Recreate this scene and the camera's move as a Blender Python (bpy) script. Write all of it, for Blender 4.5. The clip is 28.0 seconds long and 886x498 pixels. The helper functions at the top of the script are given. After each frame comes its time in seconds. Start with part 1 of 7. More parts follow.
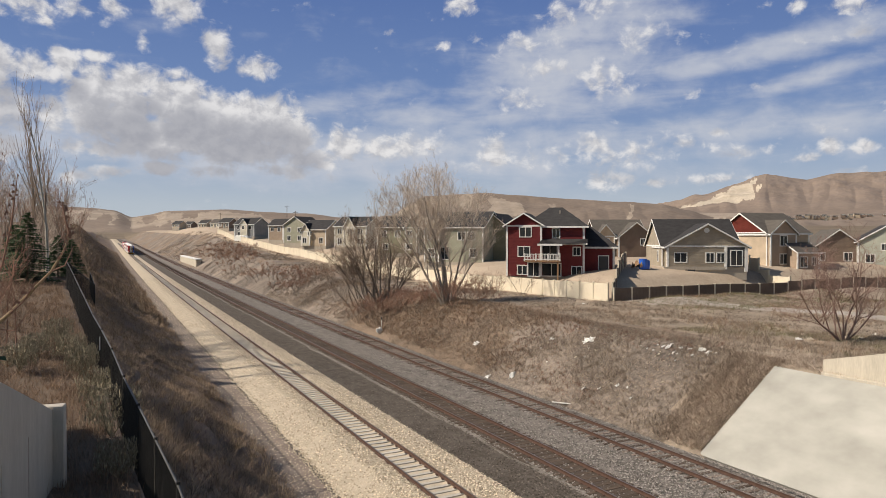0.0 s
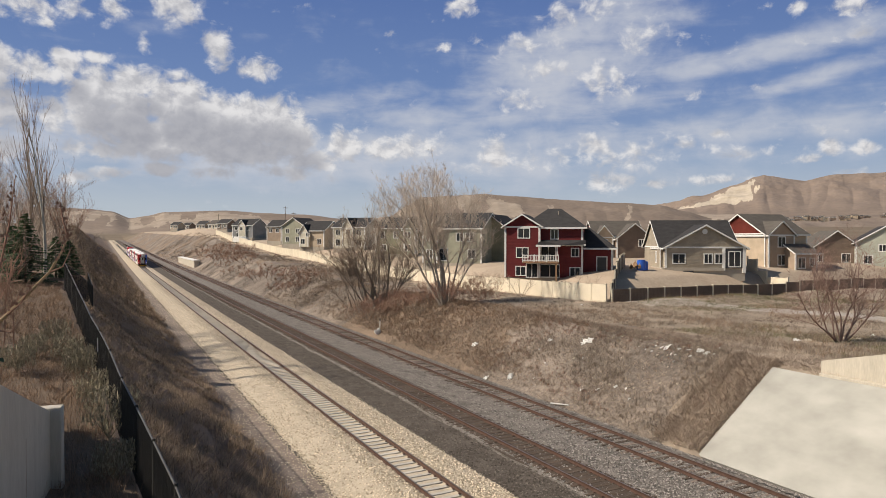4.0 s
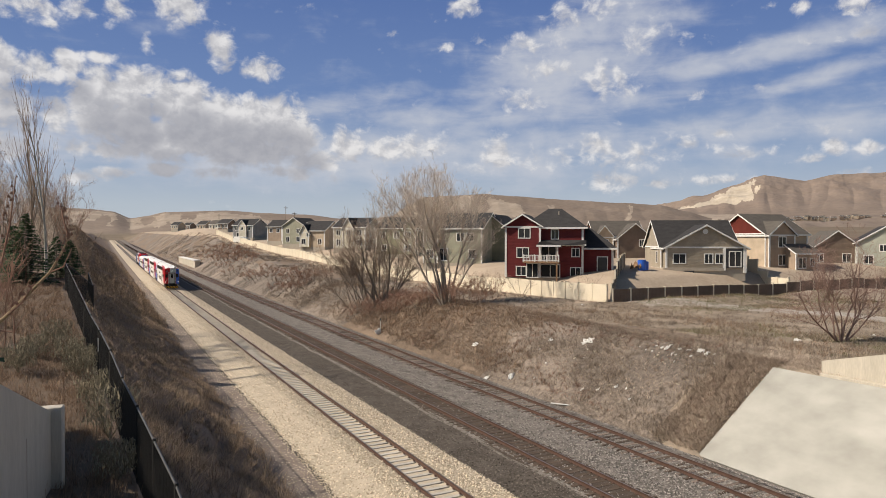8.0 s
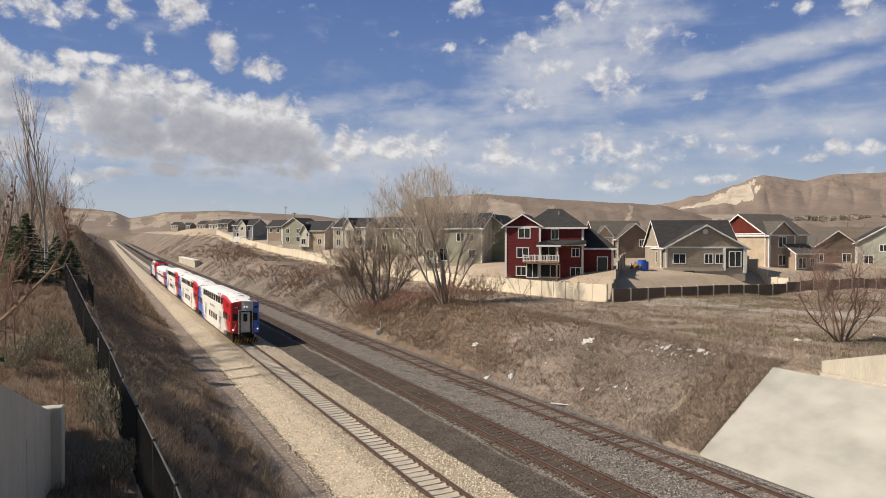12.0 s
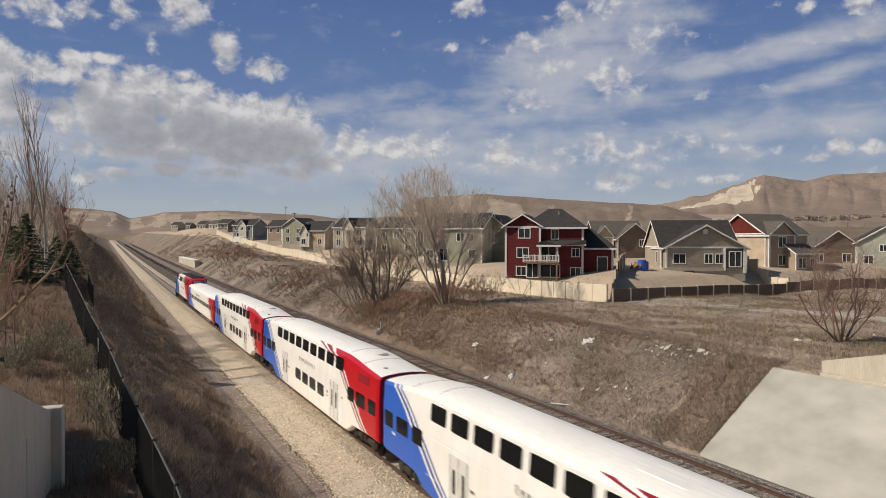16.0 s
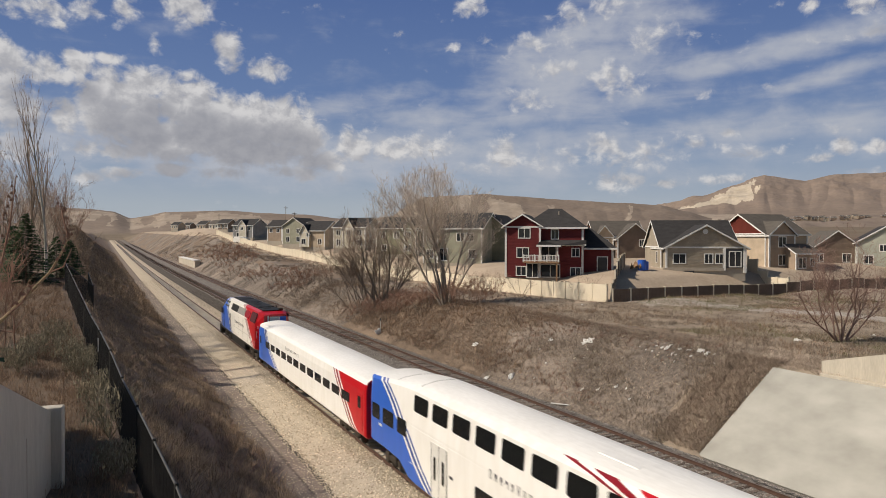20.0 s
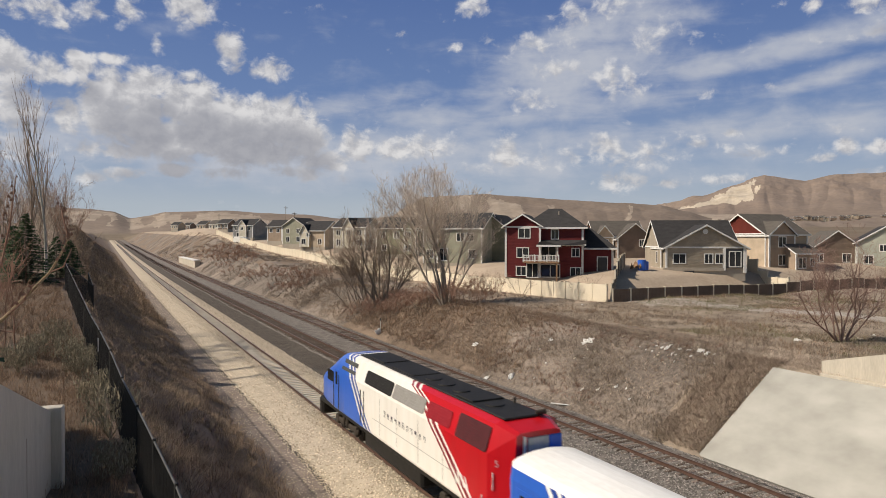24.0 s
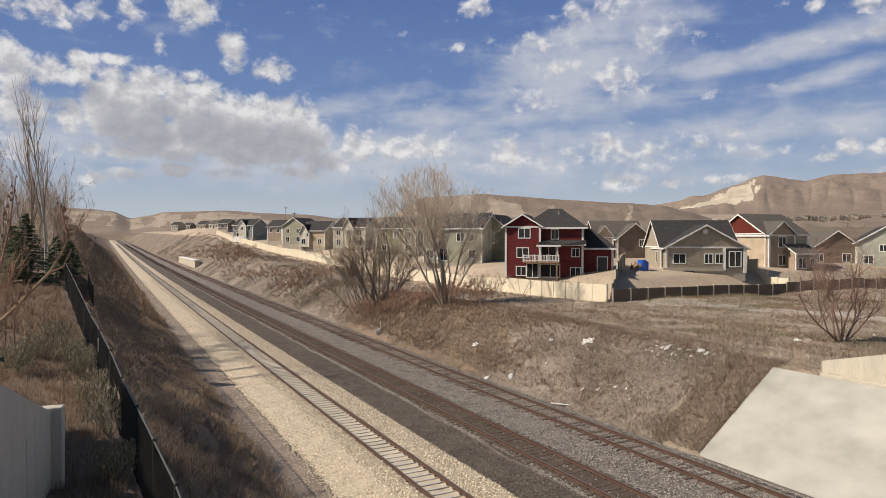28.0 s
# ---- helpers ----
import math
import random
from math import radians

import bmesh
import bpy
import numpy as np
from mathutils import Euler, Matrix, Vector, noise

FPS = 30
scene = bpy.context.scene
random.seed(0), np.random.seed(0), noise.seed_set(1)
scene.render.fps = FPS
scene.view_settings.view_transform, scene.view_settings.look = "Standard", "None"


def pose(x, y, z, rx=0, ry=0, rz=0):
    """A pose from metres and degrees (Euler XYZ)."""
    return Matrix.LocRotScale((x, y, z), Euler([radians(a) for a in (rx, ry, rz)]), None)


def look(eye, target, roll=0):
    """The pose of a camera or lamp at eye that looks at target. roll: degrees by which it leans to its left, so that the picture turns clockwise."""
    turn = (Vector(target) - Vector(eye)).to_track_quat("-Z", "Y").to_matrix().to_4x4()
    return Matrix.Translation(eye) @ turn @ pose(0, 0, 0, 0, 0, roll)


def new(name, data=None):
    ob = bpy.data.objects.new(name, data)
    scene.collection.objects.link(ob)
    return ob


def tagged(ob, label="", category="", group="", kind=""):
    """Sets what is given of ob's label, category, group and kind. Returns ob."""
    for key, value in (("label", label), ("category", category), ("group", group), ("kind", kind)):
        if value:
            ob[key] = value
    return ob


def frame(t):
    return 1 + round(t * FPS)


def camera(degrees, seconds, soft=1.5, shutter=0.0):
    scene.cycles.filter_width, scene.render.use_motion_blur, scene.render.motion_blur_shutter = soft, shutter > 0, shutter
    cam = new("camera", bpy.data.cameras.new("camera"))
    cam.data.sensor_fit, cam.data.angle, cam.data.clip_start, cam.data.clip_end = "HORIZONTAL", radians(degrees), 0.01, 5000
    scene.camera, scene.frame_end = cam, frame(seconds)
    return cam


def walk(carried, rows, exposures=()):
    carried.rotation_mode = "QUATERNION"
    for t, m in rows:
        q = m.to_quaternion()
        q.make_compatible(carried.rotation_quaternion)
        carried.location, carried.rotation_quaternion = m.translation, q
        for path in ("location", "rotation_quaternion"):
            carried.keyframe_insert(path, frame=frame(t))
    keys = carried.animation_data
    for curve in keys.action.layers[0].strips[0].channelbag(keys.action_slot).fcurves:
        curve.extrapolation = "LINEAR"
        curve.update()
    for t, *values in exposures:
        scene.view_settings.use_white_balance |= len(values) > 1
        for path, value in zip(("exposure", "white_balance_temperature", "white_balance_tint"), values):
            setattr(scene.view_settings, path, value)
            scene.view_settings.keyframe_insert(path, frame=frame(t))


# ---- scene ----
# x across the railway, y along it away from the camera, z up from the near rail head
LENS = 67.4
EYE = (-13.46, 0.0, 11.13)
YAW, PITCH, ROLL = 27.25, -0.85, 0.1


def aim(dx, dy):
    """Camera pose with a small tripod shake in minutes of arc."""
    yaw, pit = radians(YAW - dx / 60), radians(PITCH + dy / 60)
    f = Vector((math.sin(yaw) * math.cos(pit), math.cos(yaw) * math.cos(pit), math.sin(pit)))
    return look(EYE, Vector(EYE) + f, ROLL)


cam = camera(LENS, 28.0, soft=0.8, shutter=0.5)
walk(cam, [(0.0, aim(5.8, -5.8)), (0.5, aim(0, 0)), (1.0, aim(-2.9, 5.8)), (1.5, aim(-3.4, 7.2)), (2.0, aim(-2.9, 0)),
           (3.5, aim(-2.9, 0)), (5.5, aim(0, 0)), (28.0, aim(0, 0))],
     exposures=[(0.0, 0.12), (12.0, 0.12), (14.5, 0.02), (17.0, -0.20), (20.0, -0.16), (24.0, -0.01), (26.0, 0.07), (28.0, 0.11)])

# ---- light ----
SUN_FROM = Vector((-4.8, 1.6, 4.45)).normalized()
world = bpy.data.worlds.new("sky")
scene.world = world
world.use_nodes = True
wn = world.node_tree.nodes
sky = wn.new("ShaderNodeTexSky")
sky.sky_type, sky.sun_disc = "NISHITA", False
sky.sun_elevation = math.asin(SUN_FROM.z)
sky.sun_rotation = math.atan2(SUN_FROM.x, SUN_FROM.y)
sky.air_density, sky.dust_density, sky.ozone_density = 1.0, 0.6, 1.0
world.node_tree.links.new(sky.outputs[0], wn["Background"].inputs[0])
wn["Background"].inputs[1].default_value = 0.06
sun = new("sun", bpy.data.lights.new("sun", "SUN"))
sun.data.energy, sun.data.angle, sun.data.color = 4.9, radians(0.53), (1.0, 0.885, 0.735)
sun.matrix_world = look(SUN_FROM * 200, (0, 0, 0))


# ---- materials ----
def shader(name, rough=0.8, metal=0.0, spec=0.3):
    m = bpy.data.materials.new(name)
    m.use_nodes = True
    b = m.node_tree.nodes["Principled BSDF"]
    b.inputs["Roughness"].default_value, b.inputs["Metallic"].default_value = rough, metal
    b.inputs["Specular IOR Level"].default_value = spec
    return m, m.node_tree.nodes, m.node_tree.links, b


def ramp(nd, stops):
    r = nd.new("ShaderNodeValToRGB")
    while len(r.color_ramp.elements) < len(stops):
        r.color_ramp.elements.new(0.5)
    for e, (p, c) in zip(r.color_ramp.elements, stops):
        e.position, e.color = p, (*c, 1)
    return r


def tint(c, k):
    return tuple(max(0.0, min(1.0, v * k)) for v in c)


def noisy(name, c1, c2, scale=3.0, fine=40.0, rough=0.85, metal=0.0, bump=0.2, dist=0.02, spec=0.3, contrast=0.5, per_object=0.0, stretch=(1, 1, 1)):
    """Two-scale mottled surface in world metres."""
    m, nd, ln, b = shader(name, rough, metal, spec)
    tc = nd.new("ShaderNodeTexCoord")
    mp = nd.new("ShaderNodeMapping")
    mp.inputs["Scale"].default_value = stretch
    ln.new(tc.outputs["Object"], mp.inputs[0])
    a, f = nd.new("ShaderNodeTexNoise"), nd.new("ShaderNodeTexNoise")
    a.inputs["Scale"].default_value, a.inputs["Detail"].default_value = scale, 6
    f.inputs["Scale"].default_value, f.inputs["Detail"].default_value = fine, 4
    ln.new(mp.outputs[0], a.inputs[0])
    ln.new(mp.outputs[0], f.inputs[0])
    mix = nd.new("ShaderNodeMath")
    mix.operation = "MULTIPLY_ADD"
    mix.inputs[1].default_value = 0.55
    sub = nd.new("ShaderNodeMath")
    sub.operation = "MULTIPLY"
    sub.inputs[1].default_value = 0.45
    ln.new(f.outputs[0], sub.inputs[0])
    ln.new(a.outputs[0], mix.inputs[0])
    ln.new(sub.outputs[0], mix.inputs[2])
    lo = 0.5 - 0.35 * (1 - contrast)
    r = ramp(nd, [(lo - 0.05, c1), (1.0 - lo + 0.05, c2)])
    ln.new(mix.outputs[0], r.inputs[0])
    col = r.outputs[0]
    if per_object:
        info, hsv = nd.new("ShaderNodeObjectInfo"), nd.new("ShaderNodeHueSaturation")
        mr = nd.new("ShaderNodeMapRange")
        mr.inputs[3].default_value, mr.inputs[4].default_value = 1 - per_object, 1 + per_object
        ln.new(info.outputs["Random"], mr.inputs[0])
        ln.new(mr.outputs[0], hsv.inputs["Value"])
        ln.new(col, hsv.inputs["Color"])
        col = hsv.outputs[0]
    ln.new(col, b.inputs["Base Color"])
    if bump:
        bp = nd.new("ShaderNodeBump")
        bp.inputs["Strength"].default_value, bp.inputs["Distance"].default_value = bump, dist
        ln.new(mix.outputs[0], bp.inputs["Height"])
        ln.new(bp.outputs[0], b.inputs["Normal"])
    return m


def paint(name, c, rough=0.35, spec=0.5, vary=0.06, metal=0.0):
    return noisy(name, tint(c, 1 - vary * 2), tint(c, 1 + vary), 0.8, 9.0, rough, metal, 0.03, 0.004, spec, 0.8)


# ---- mesh helpers ----
def link(name, bm, mat, parent=None, label="", smooth=False):
    me = bpy.data.meshes.new(name)
    bm.to_mesh(me)
    bm.free()
    for m in (mat if isinstance(mat, (list, tuple)) else [mat]):
        me.materials.append(m)
    if smooth:
        for f in me.polygons:
            f.use_smooth = True
    ob = new(name, me)
    ob.parent = parent
    if label:
        ob["label"] = label
    return ob


def part(name, bm, mat, parent, label="", smooth=False):
    return link(name, bm, mat, parent, label, smooth)


def pydata(name, verts, faces, mat, parent=None, label="", smooth=False):
    me = bpy.data.meshes.new(name)
    me.from_pydata([tuple(v) for v in verts], [], faces)
    for m in (mat if isinstance(mat, (list, tuple)) else [mat]):
        me.materials.append(m)
    if smooth:
        me.polygons.foreach_set("use_smooth", [True] * len(me.polygons))
    me.update()
    ob = new(name, me)
    ob.parent = parent
    if label:
        ob["label"] = label
    return ob


def empty(name, m, label, category, group="", kind=""):
    ob = new(name)
    ob.empty_display_size = 0.3
    ob.matrix_basis = m
    return tagged(ob, label, category, group, kind)


def add_box(bm, x0, x1, y0, y1, z0, z1, bev=0.0):
    r = bmesh.ops.create_cube(bm, size=1)
    for v in r["verts"]:
        v.co = Vector((x0 + (v.co.x + .5) * (x1 - x0), y0 + (v.co.y + .5) * (y1 - y0), z0 + (v.co.z + .5) * (z1 - z0)))
    if bev:
        es = list({e for v in r["verts"] for e in v.link_edges})
        bmesh.ops.bevel(bm, geom=es, offset=bev, segments=1, affect="EDGES", profile=0.5)
    return bm


def box(x0, x1, y0, y1, z0, z1, bev=0.0):
    return add_box(bmesh.new(), x0, x1, y0, y1, z0, z1, bev)


def add_tube(bm, a, b, r0, r1, n=6):
    a, b = Vector(a), Vector(b)
    d = (b - a).normalized()
    u = d.orthogonal().normalized()
    w = d.cross(u)
    lo = [bm.verts.new(a + r0 * (math.cos(k * math.tau / n) * u + math.sin(k * math.tau / n) * w)) for k in range(n)]
    hi = [bm.verts.new(b + r1 * (math.cos(k * math.tau / n) * u + math.sin(k * math.tau / n) * w)) for k in range(n)]
    for k in range(n):
        bm.faces.new((lo[k], lo[(k + 1) % n], hi[(k + 1) % n], hi[k]))
    bm.faces.new(lo[::-1])
    bm.faces.new(hi)
    return bm


def extrude_profile(bm, prof, y0, y1, mat=0):
    """A closed (x, z) profile swept along y."""
    a = [bm.verts.new((x, y0, z)) for x, z in prof]
    b = [bm.verts.new((x, y1, z)) for x, z in prof]
    n = len(prof)
    fs = [bm.faces.new((a[k], a[(k + 1) % n], b[(k + 1) % n], b[k])) for k in range(n)]
    fs += [bm.faces.new(a[::-1]), bm.faces.new(b)]
    for f in fs:
        f.material_index = mat
    return bm


# ---- the lie of the land ----
def lerp_table(table, v):
    if v <= table[0][0]:
        return table[0][1]
    for (a, p), (b, q) in zip(table, table[1:]):
        if v <= b:
            k = (v - a) / (b - a)
            k = k * k * (3 - 2 * k) * 0.5 + k * 0.5
            return p + (q - p) * k
    return table[-1][1]


def grade(y):
    """Rail height: the line climbs gently into the distance."""
    return 1.4e-5 * min(max(y, 0.0), 420.0) ** 2 + 0.012 * max(y - 420.0, 0.0)


RIGHT_TOP = [(15, 4.0), (40, 4.1), (56, 4.25), (72, 3.95), (85, 3.75), (110, 3.95), (140, 4.7), (190, 6.2), (275, 9.6), (325, 13.0), (400, 16.4), (470, 17.2), (620, 16.0), (900, 19.0), (1500, 30)]
LEFT_TOP = [(8, 4.4), (12.7, 4.8), (17.6, 5.2), (28, 5.8), (56, 7.5), (90, 8.6), (150, 11.2), (225, 14.4), (324, 16.6), (540, 16.0), (750, 16.0), (900, 18.0), (1500, 30)]
FENCE_X = [(8, -12.1), (12.7, -12.3), (17.6, -12.7), (28, -13.5), (56, -15.8), (90, -17.0), (150, -19.2), (225, -21.5), (324, -23.5), (600, -24.5)]
YARD = [(0, 0.0), (2, 0.4), (5, 2.3), (11, 3.15), (25, 3.7), (60, 4.2)]


def ground_z(x, y):
    if y > 900.0:  # the cutting runs out into the valley floor
        k = min(1.0, (y - 900.0) / 260.0)
        k = k * k * (3 - 2 * k)
        flat = 12.0 + (y - 900.0) * 0.022 + max(0.0, abs(x) - 100.0) * 0.006
        return (1 - k) * cutting_z(x, 900.0) + k * flat
    return cutting_z(x, y)


def cutting_z(x, y):
    g = grade(y)
    rough = 0.10 * noise.noise(Vector((x * 0.22, y * 0.22, 1.7))) + 0.22 * noise.noise(Vector((x * 0.06, y * 0.06, 9.1)))
    if -5.8 <= x <= 14.4:
        return g - 0.42
    if x > 14.4:
        top = lerp_table(RIGHT_TOP, y)
        if top < g + 0.3:
            top = g + 0.3
        wide = (top - g + 0.42) * 1.6
        k = (x - 14.4) / wide
        if y < 25.2 and x < 20.9:
            return -0.95 + (x - 14.75) * 0.695 if x > 14.75 else g - 0.42
        if k < 1:
            s = k if k < 0.8 else 0.8 + (k - 0.8) * (1 - (k - 0.8) / 0.4 * 0.5) * 1.0
            s = min(s, 1.0) + (0.05 * k if k >= 0.8 else 0.05 * k)
            z = g - 0.42 + min(s, 1.0) * (top - g + 0.42)
            return z + rough * min(1.0, k * 4)
        z = top + rough * 0.6
        z += lerp_table(YARD, min(x - 36.0, (y - 57.0) * 1.2)) * (1.0 if y < 150 else max(0.3, 1 - (y - 150) / 200))
        if y < 56 and x > 36:
            z += 0.9 * math.exp(-((y - 51.5) / 2.6) ** 2) * (0.55 + 0.9 * noise.noise(Vector((x * 0.13, 2.0, 4.0)))) * min(1.0, (x - 36) / 4)
        if x > 120:
            z += (x - 120) * 0.012
        return z
    # left bank
    top = lerp_table(LEFT_TOP, y)
    fx = lerp_table(FENCE_X, y)
    toe = -5.8 - 0.9 * noise.noise(Vector((3.0, y * 0.13, 0.0))) - 0.45 * noise.noise(Vector((7.0, y * 0.55, 0.0)))
    k = max(0.0, (x - toe) / (fx - toe))
    if k < 1:
        clod = 0.55 * noise.noise(Vector((x * 0.45, y * 0.33, 4.4))) + 0.22 * noise.noise(Vector((x * 1.9, y * 1.5, 8.8)))
        return g - 0.42 + (0.55 * k + 0.45 * k ** 1.7) * (top - g + 0.42) + (rough + clod) * min(1.0, k * 5) * min(1.0, (1 - k) * 4 + 0.2)
    d = fx - x
    z = top + min(d, 12.0) * 0.16 * (1.0 if y < 45 else 0.4)
    if d > 60:
        z += (d - 60) * 0.008
    return z + rough * min(1.0, d / 3)


# ---- sky dome with drifting clouds ----
def sky_material():
    m = bpy.data.materials.new("cloudy_sky")
    m.use_nodes = True
    nd, ln = m.node_tree.nodes, m.node_tree.links
    nd.clear()
    uv = nd.new("ShaderNodeUVMap")
    uv.uv_map = "sky"

    def node(kind, **kw):
        n = nd.new(kind)
        for k, v in kw.items():
            if k == "op":
                n.operation = v
        return n

    def math_(op, a, b=None):
        n = node("ShaderNodeMath", op=op)
        for i, v in enumerate((a, b)):
            if v is None:
                continue
            if isinstance(v, (int, float)):
                n.inputs[i].default_value = v
            else:
                ln.new(v, n.inputs[i])
        return n.outputs[0]

    def smooth(v, a, b):
        n = nd.new("ShaderNodeMapRange")
        n.interpolation_type = "SMOOTHSTEP"
        n.inputs[1].default_value, n.inputs[2].default_value = a, b
        ln.new(v, n.inputs[0])
        return n.outputs[0]

    def shifted(du, dv):
        n = nd.new("ShaderNodeVectorMath")
        n.operation = "ADD"
        n.inputs[1].default_value = (du, dv, 0)
        ln.new(uv.outputs[0], n.inputs[0])
        return n.outputs[0]

    def fbm(vec, scale, detail, stretch=(1, 1, 1), rough=0.55, turn=0.0, warp=0.0):
        mp = nd.new("ShaderNodeMapping")
        mp.inputs["Scale"].default_value = stretch
        mp.inputs["Rotation"].default_value = (0, 0, radians(turn))
        ln.new(vec, mp.inputs[0])
        n = nd.new("ShaderNodeTexNoise")
        n.inputs["Scale"].default_value, n.inputs["Detail"].default_value = scale, detail
        n.inputs["Roughness"].default_value = rough
        n.inputs["Distortion"].default_value = warp
        ln.new(mp.outputs[0], n.inputs[0])
        return n.outputs[0]

    def blob(vec, u, v, su, sv, amp, turn=0.0):
        mp = nd.new("ShaderNodeMapping")
        mp.vector_type = "TEXTURE"
        mp.inputs["Location"].default_value = (u, v, 0)
        mp.inputs["Rotation"].default_value = (0, 0, radians(turn))
        mp.inputs["Scale"].default_value = (su, sv, 1)
        ln.new(vec, mp.inputs[0])
        le = nd.new("ShaderNodeVectorMath")
        le.operation = "LENGTH"
        ln.new(mp.outputs[0], le.inputs[0])
        n = nd.new("ShaderNodeMapRange")
        n.interpolation_type = "SMOOTHSTEP"
        n.inputs[1].default_value, n.inputs[2].default_value = 1.0, 0.05
        n.inputs[3].default_value, n.inputs[4].default_value = 0.0, amp
        ln.new(le.outputs["Value"], n.inputs[0])
        return n.outputs[0]

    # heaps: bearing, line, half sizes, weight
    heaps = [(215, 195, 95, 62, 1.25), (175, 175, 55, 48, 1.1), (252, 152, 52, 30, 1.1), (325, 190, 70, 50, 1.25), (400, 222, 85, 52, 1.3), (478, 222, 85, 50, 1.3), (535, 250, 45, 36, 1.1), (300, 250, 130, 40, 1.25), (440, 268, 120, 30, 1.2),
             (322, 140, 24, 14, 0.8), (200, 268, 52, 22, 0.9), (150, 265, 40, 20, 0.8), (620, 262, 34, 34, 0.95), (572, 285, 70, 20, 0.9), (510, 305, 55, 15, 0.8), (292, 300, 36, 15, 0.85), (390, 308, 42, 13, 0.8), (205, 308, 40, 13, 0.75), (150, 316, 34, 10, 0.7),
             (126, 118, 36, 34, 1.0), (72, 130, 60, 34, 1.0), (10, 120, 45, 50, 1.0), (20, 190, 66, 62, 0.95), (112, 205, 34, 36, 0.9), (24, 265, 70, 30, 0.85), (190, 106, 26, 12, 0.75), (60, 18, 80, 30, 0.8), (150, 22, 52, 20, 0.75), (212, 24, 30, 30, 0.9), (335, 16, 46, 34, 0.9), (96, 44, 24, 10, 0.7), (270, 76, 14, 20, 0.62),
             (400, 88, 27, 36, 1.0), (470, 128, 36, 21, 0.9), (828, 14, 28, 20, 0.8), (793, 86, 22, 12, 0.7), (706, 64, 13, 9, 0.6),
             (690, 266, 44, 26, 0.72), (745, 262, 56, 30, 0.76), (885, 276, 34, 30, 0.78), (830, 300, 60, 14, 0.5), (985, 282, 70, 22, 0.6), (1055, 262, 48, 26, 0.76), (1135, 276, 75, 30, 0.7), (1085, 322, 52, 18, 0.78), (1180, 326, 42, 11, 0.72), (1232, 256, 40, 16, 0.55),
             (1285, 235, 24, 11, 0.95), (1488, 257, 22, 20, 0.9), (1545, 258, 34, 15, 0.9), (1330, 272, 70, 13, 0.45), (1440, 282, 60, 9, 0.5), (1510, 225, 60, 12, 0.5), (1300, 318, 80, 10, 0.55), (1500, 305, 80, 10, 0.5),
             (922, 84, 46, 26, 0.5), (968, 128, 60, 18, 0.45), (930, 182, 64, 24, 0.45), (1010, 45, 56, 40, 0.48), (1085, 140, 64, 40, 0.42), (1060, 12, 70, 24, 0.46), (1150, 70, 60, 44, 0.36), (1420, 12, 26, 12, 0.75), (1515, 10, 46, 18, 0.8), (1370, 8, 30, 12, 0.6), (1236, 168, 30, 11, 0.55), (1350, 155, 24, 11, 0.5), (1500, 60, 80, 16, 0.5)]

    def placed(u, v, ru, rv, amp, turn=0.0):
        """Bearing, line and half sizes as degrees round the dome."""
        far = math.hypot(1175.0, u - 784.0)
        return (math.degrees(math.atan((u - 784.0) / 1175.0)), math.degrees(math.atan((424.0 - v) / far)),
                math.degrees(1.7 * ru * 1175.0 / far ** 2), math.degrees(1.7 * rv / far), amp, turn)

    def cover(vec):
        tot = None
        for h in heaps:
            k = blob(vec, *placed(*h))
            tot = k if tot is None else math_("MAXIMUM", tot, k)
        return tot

    def billows(vec):
        n1 = math_("SUBTRACT", fbm(vec, 0.72, 10, (1, 1.2, 1), 0.60, 0, 0.30), 0.5)
        n2 = math_("SUBTRACT", fbm(vec, 0.24, 3, (1, 1.4, 1), 0.5, 0, 0.0), 0.5)
        return math_("ADD", math_("MULTIPLY", n1, 1.75), math_("MULTIPLY", n2, 1.3))

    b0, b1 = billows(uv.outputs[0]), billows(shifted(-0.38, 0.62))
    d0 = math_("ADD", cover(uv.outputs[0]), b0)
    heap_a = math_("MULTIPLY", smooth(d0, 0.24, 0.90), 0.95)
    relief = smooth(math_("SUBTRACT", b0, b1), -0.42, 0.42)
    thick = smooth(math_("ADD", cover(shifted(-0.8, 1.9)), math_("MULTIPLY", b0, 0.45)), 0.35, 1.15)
    lit = math_("MULTIPLY", math_("SUBTRACT", 1.0, math_("MULTIPLY", thick, 0.78)), math_("ADD", 0.35, math_("MULTIPLY", relief, 0.65)))

    # thin streaks
    band = None
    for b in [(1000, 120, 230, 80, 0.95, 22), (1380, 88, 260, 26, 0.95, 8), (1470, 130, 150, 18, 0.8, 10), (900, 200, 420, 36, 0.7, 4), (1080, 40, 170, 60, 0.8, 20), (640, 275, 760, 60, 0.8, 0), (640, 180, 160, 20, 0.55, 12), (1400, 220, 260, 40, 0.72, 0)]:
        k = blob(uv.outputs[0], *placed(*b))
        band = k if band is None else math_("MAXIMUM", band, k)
    st = fbm(uv.outputs[0], 0.30, 9, (0.42, 1.9, 1), 0.56, -10, 0.4)
    st2 = fbm(uv.outputs[0], 0.36, 7, (0.8, 1.2, 1), 0.55, 20, 0.3)
    sd = math_("ADD", math_("MULTIPLY", math_("SUBTRACT", st, 0.5), 1.3), math_("MULTIPLY", math_("SUBTRACT", st2, 0.5), 1.3))
    streak_a = math_("MULTIPLY", smooth(math_("ADD", band, sd), 0.0, 1.15), 0.86)

    sep = nd.new("ShaderNodeSeparateXYZ")
    ln.new(uv.outputs[0], sep.inputs[0])
    el = math_("DIVIDE", sep.outputs[1], 45.0)
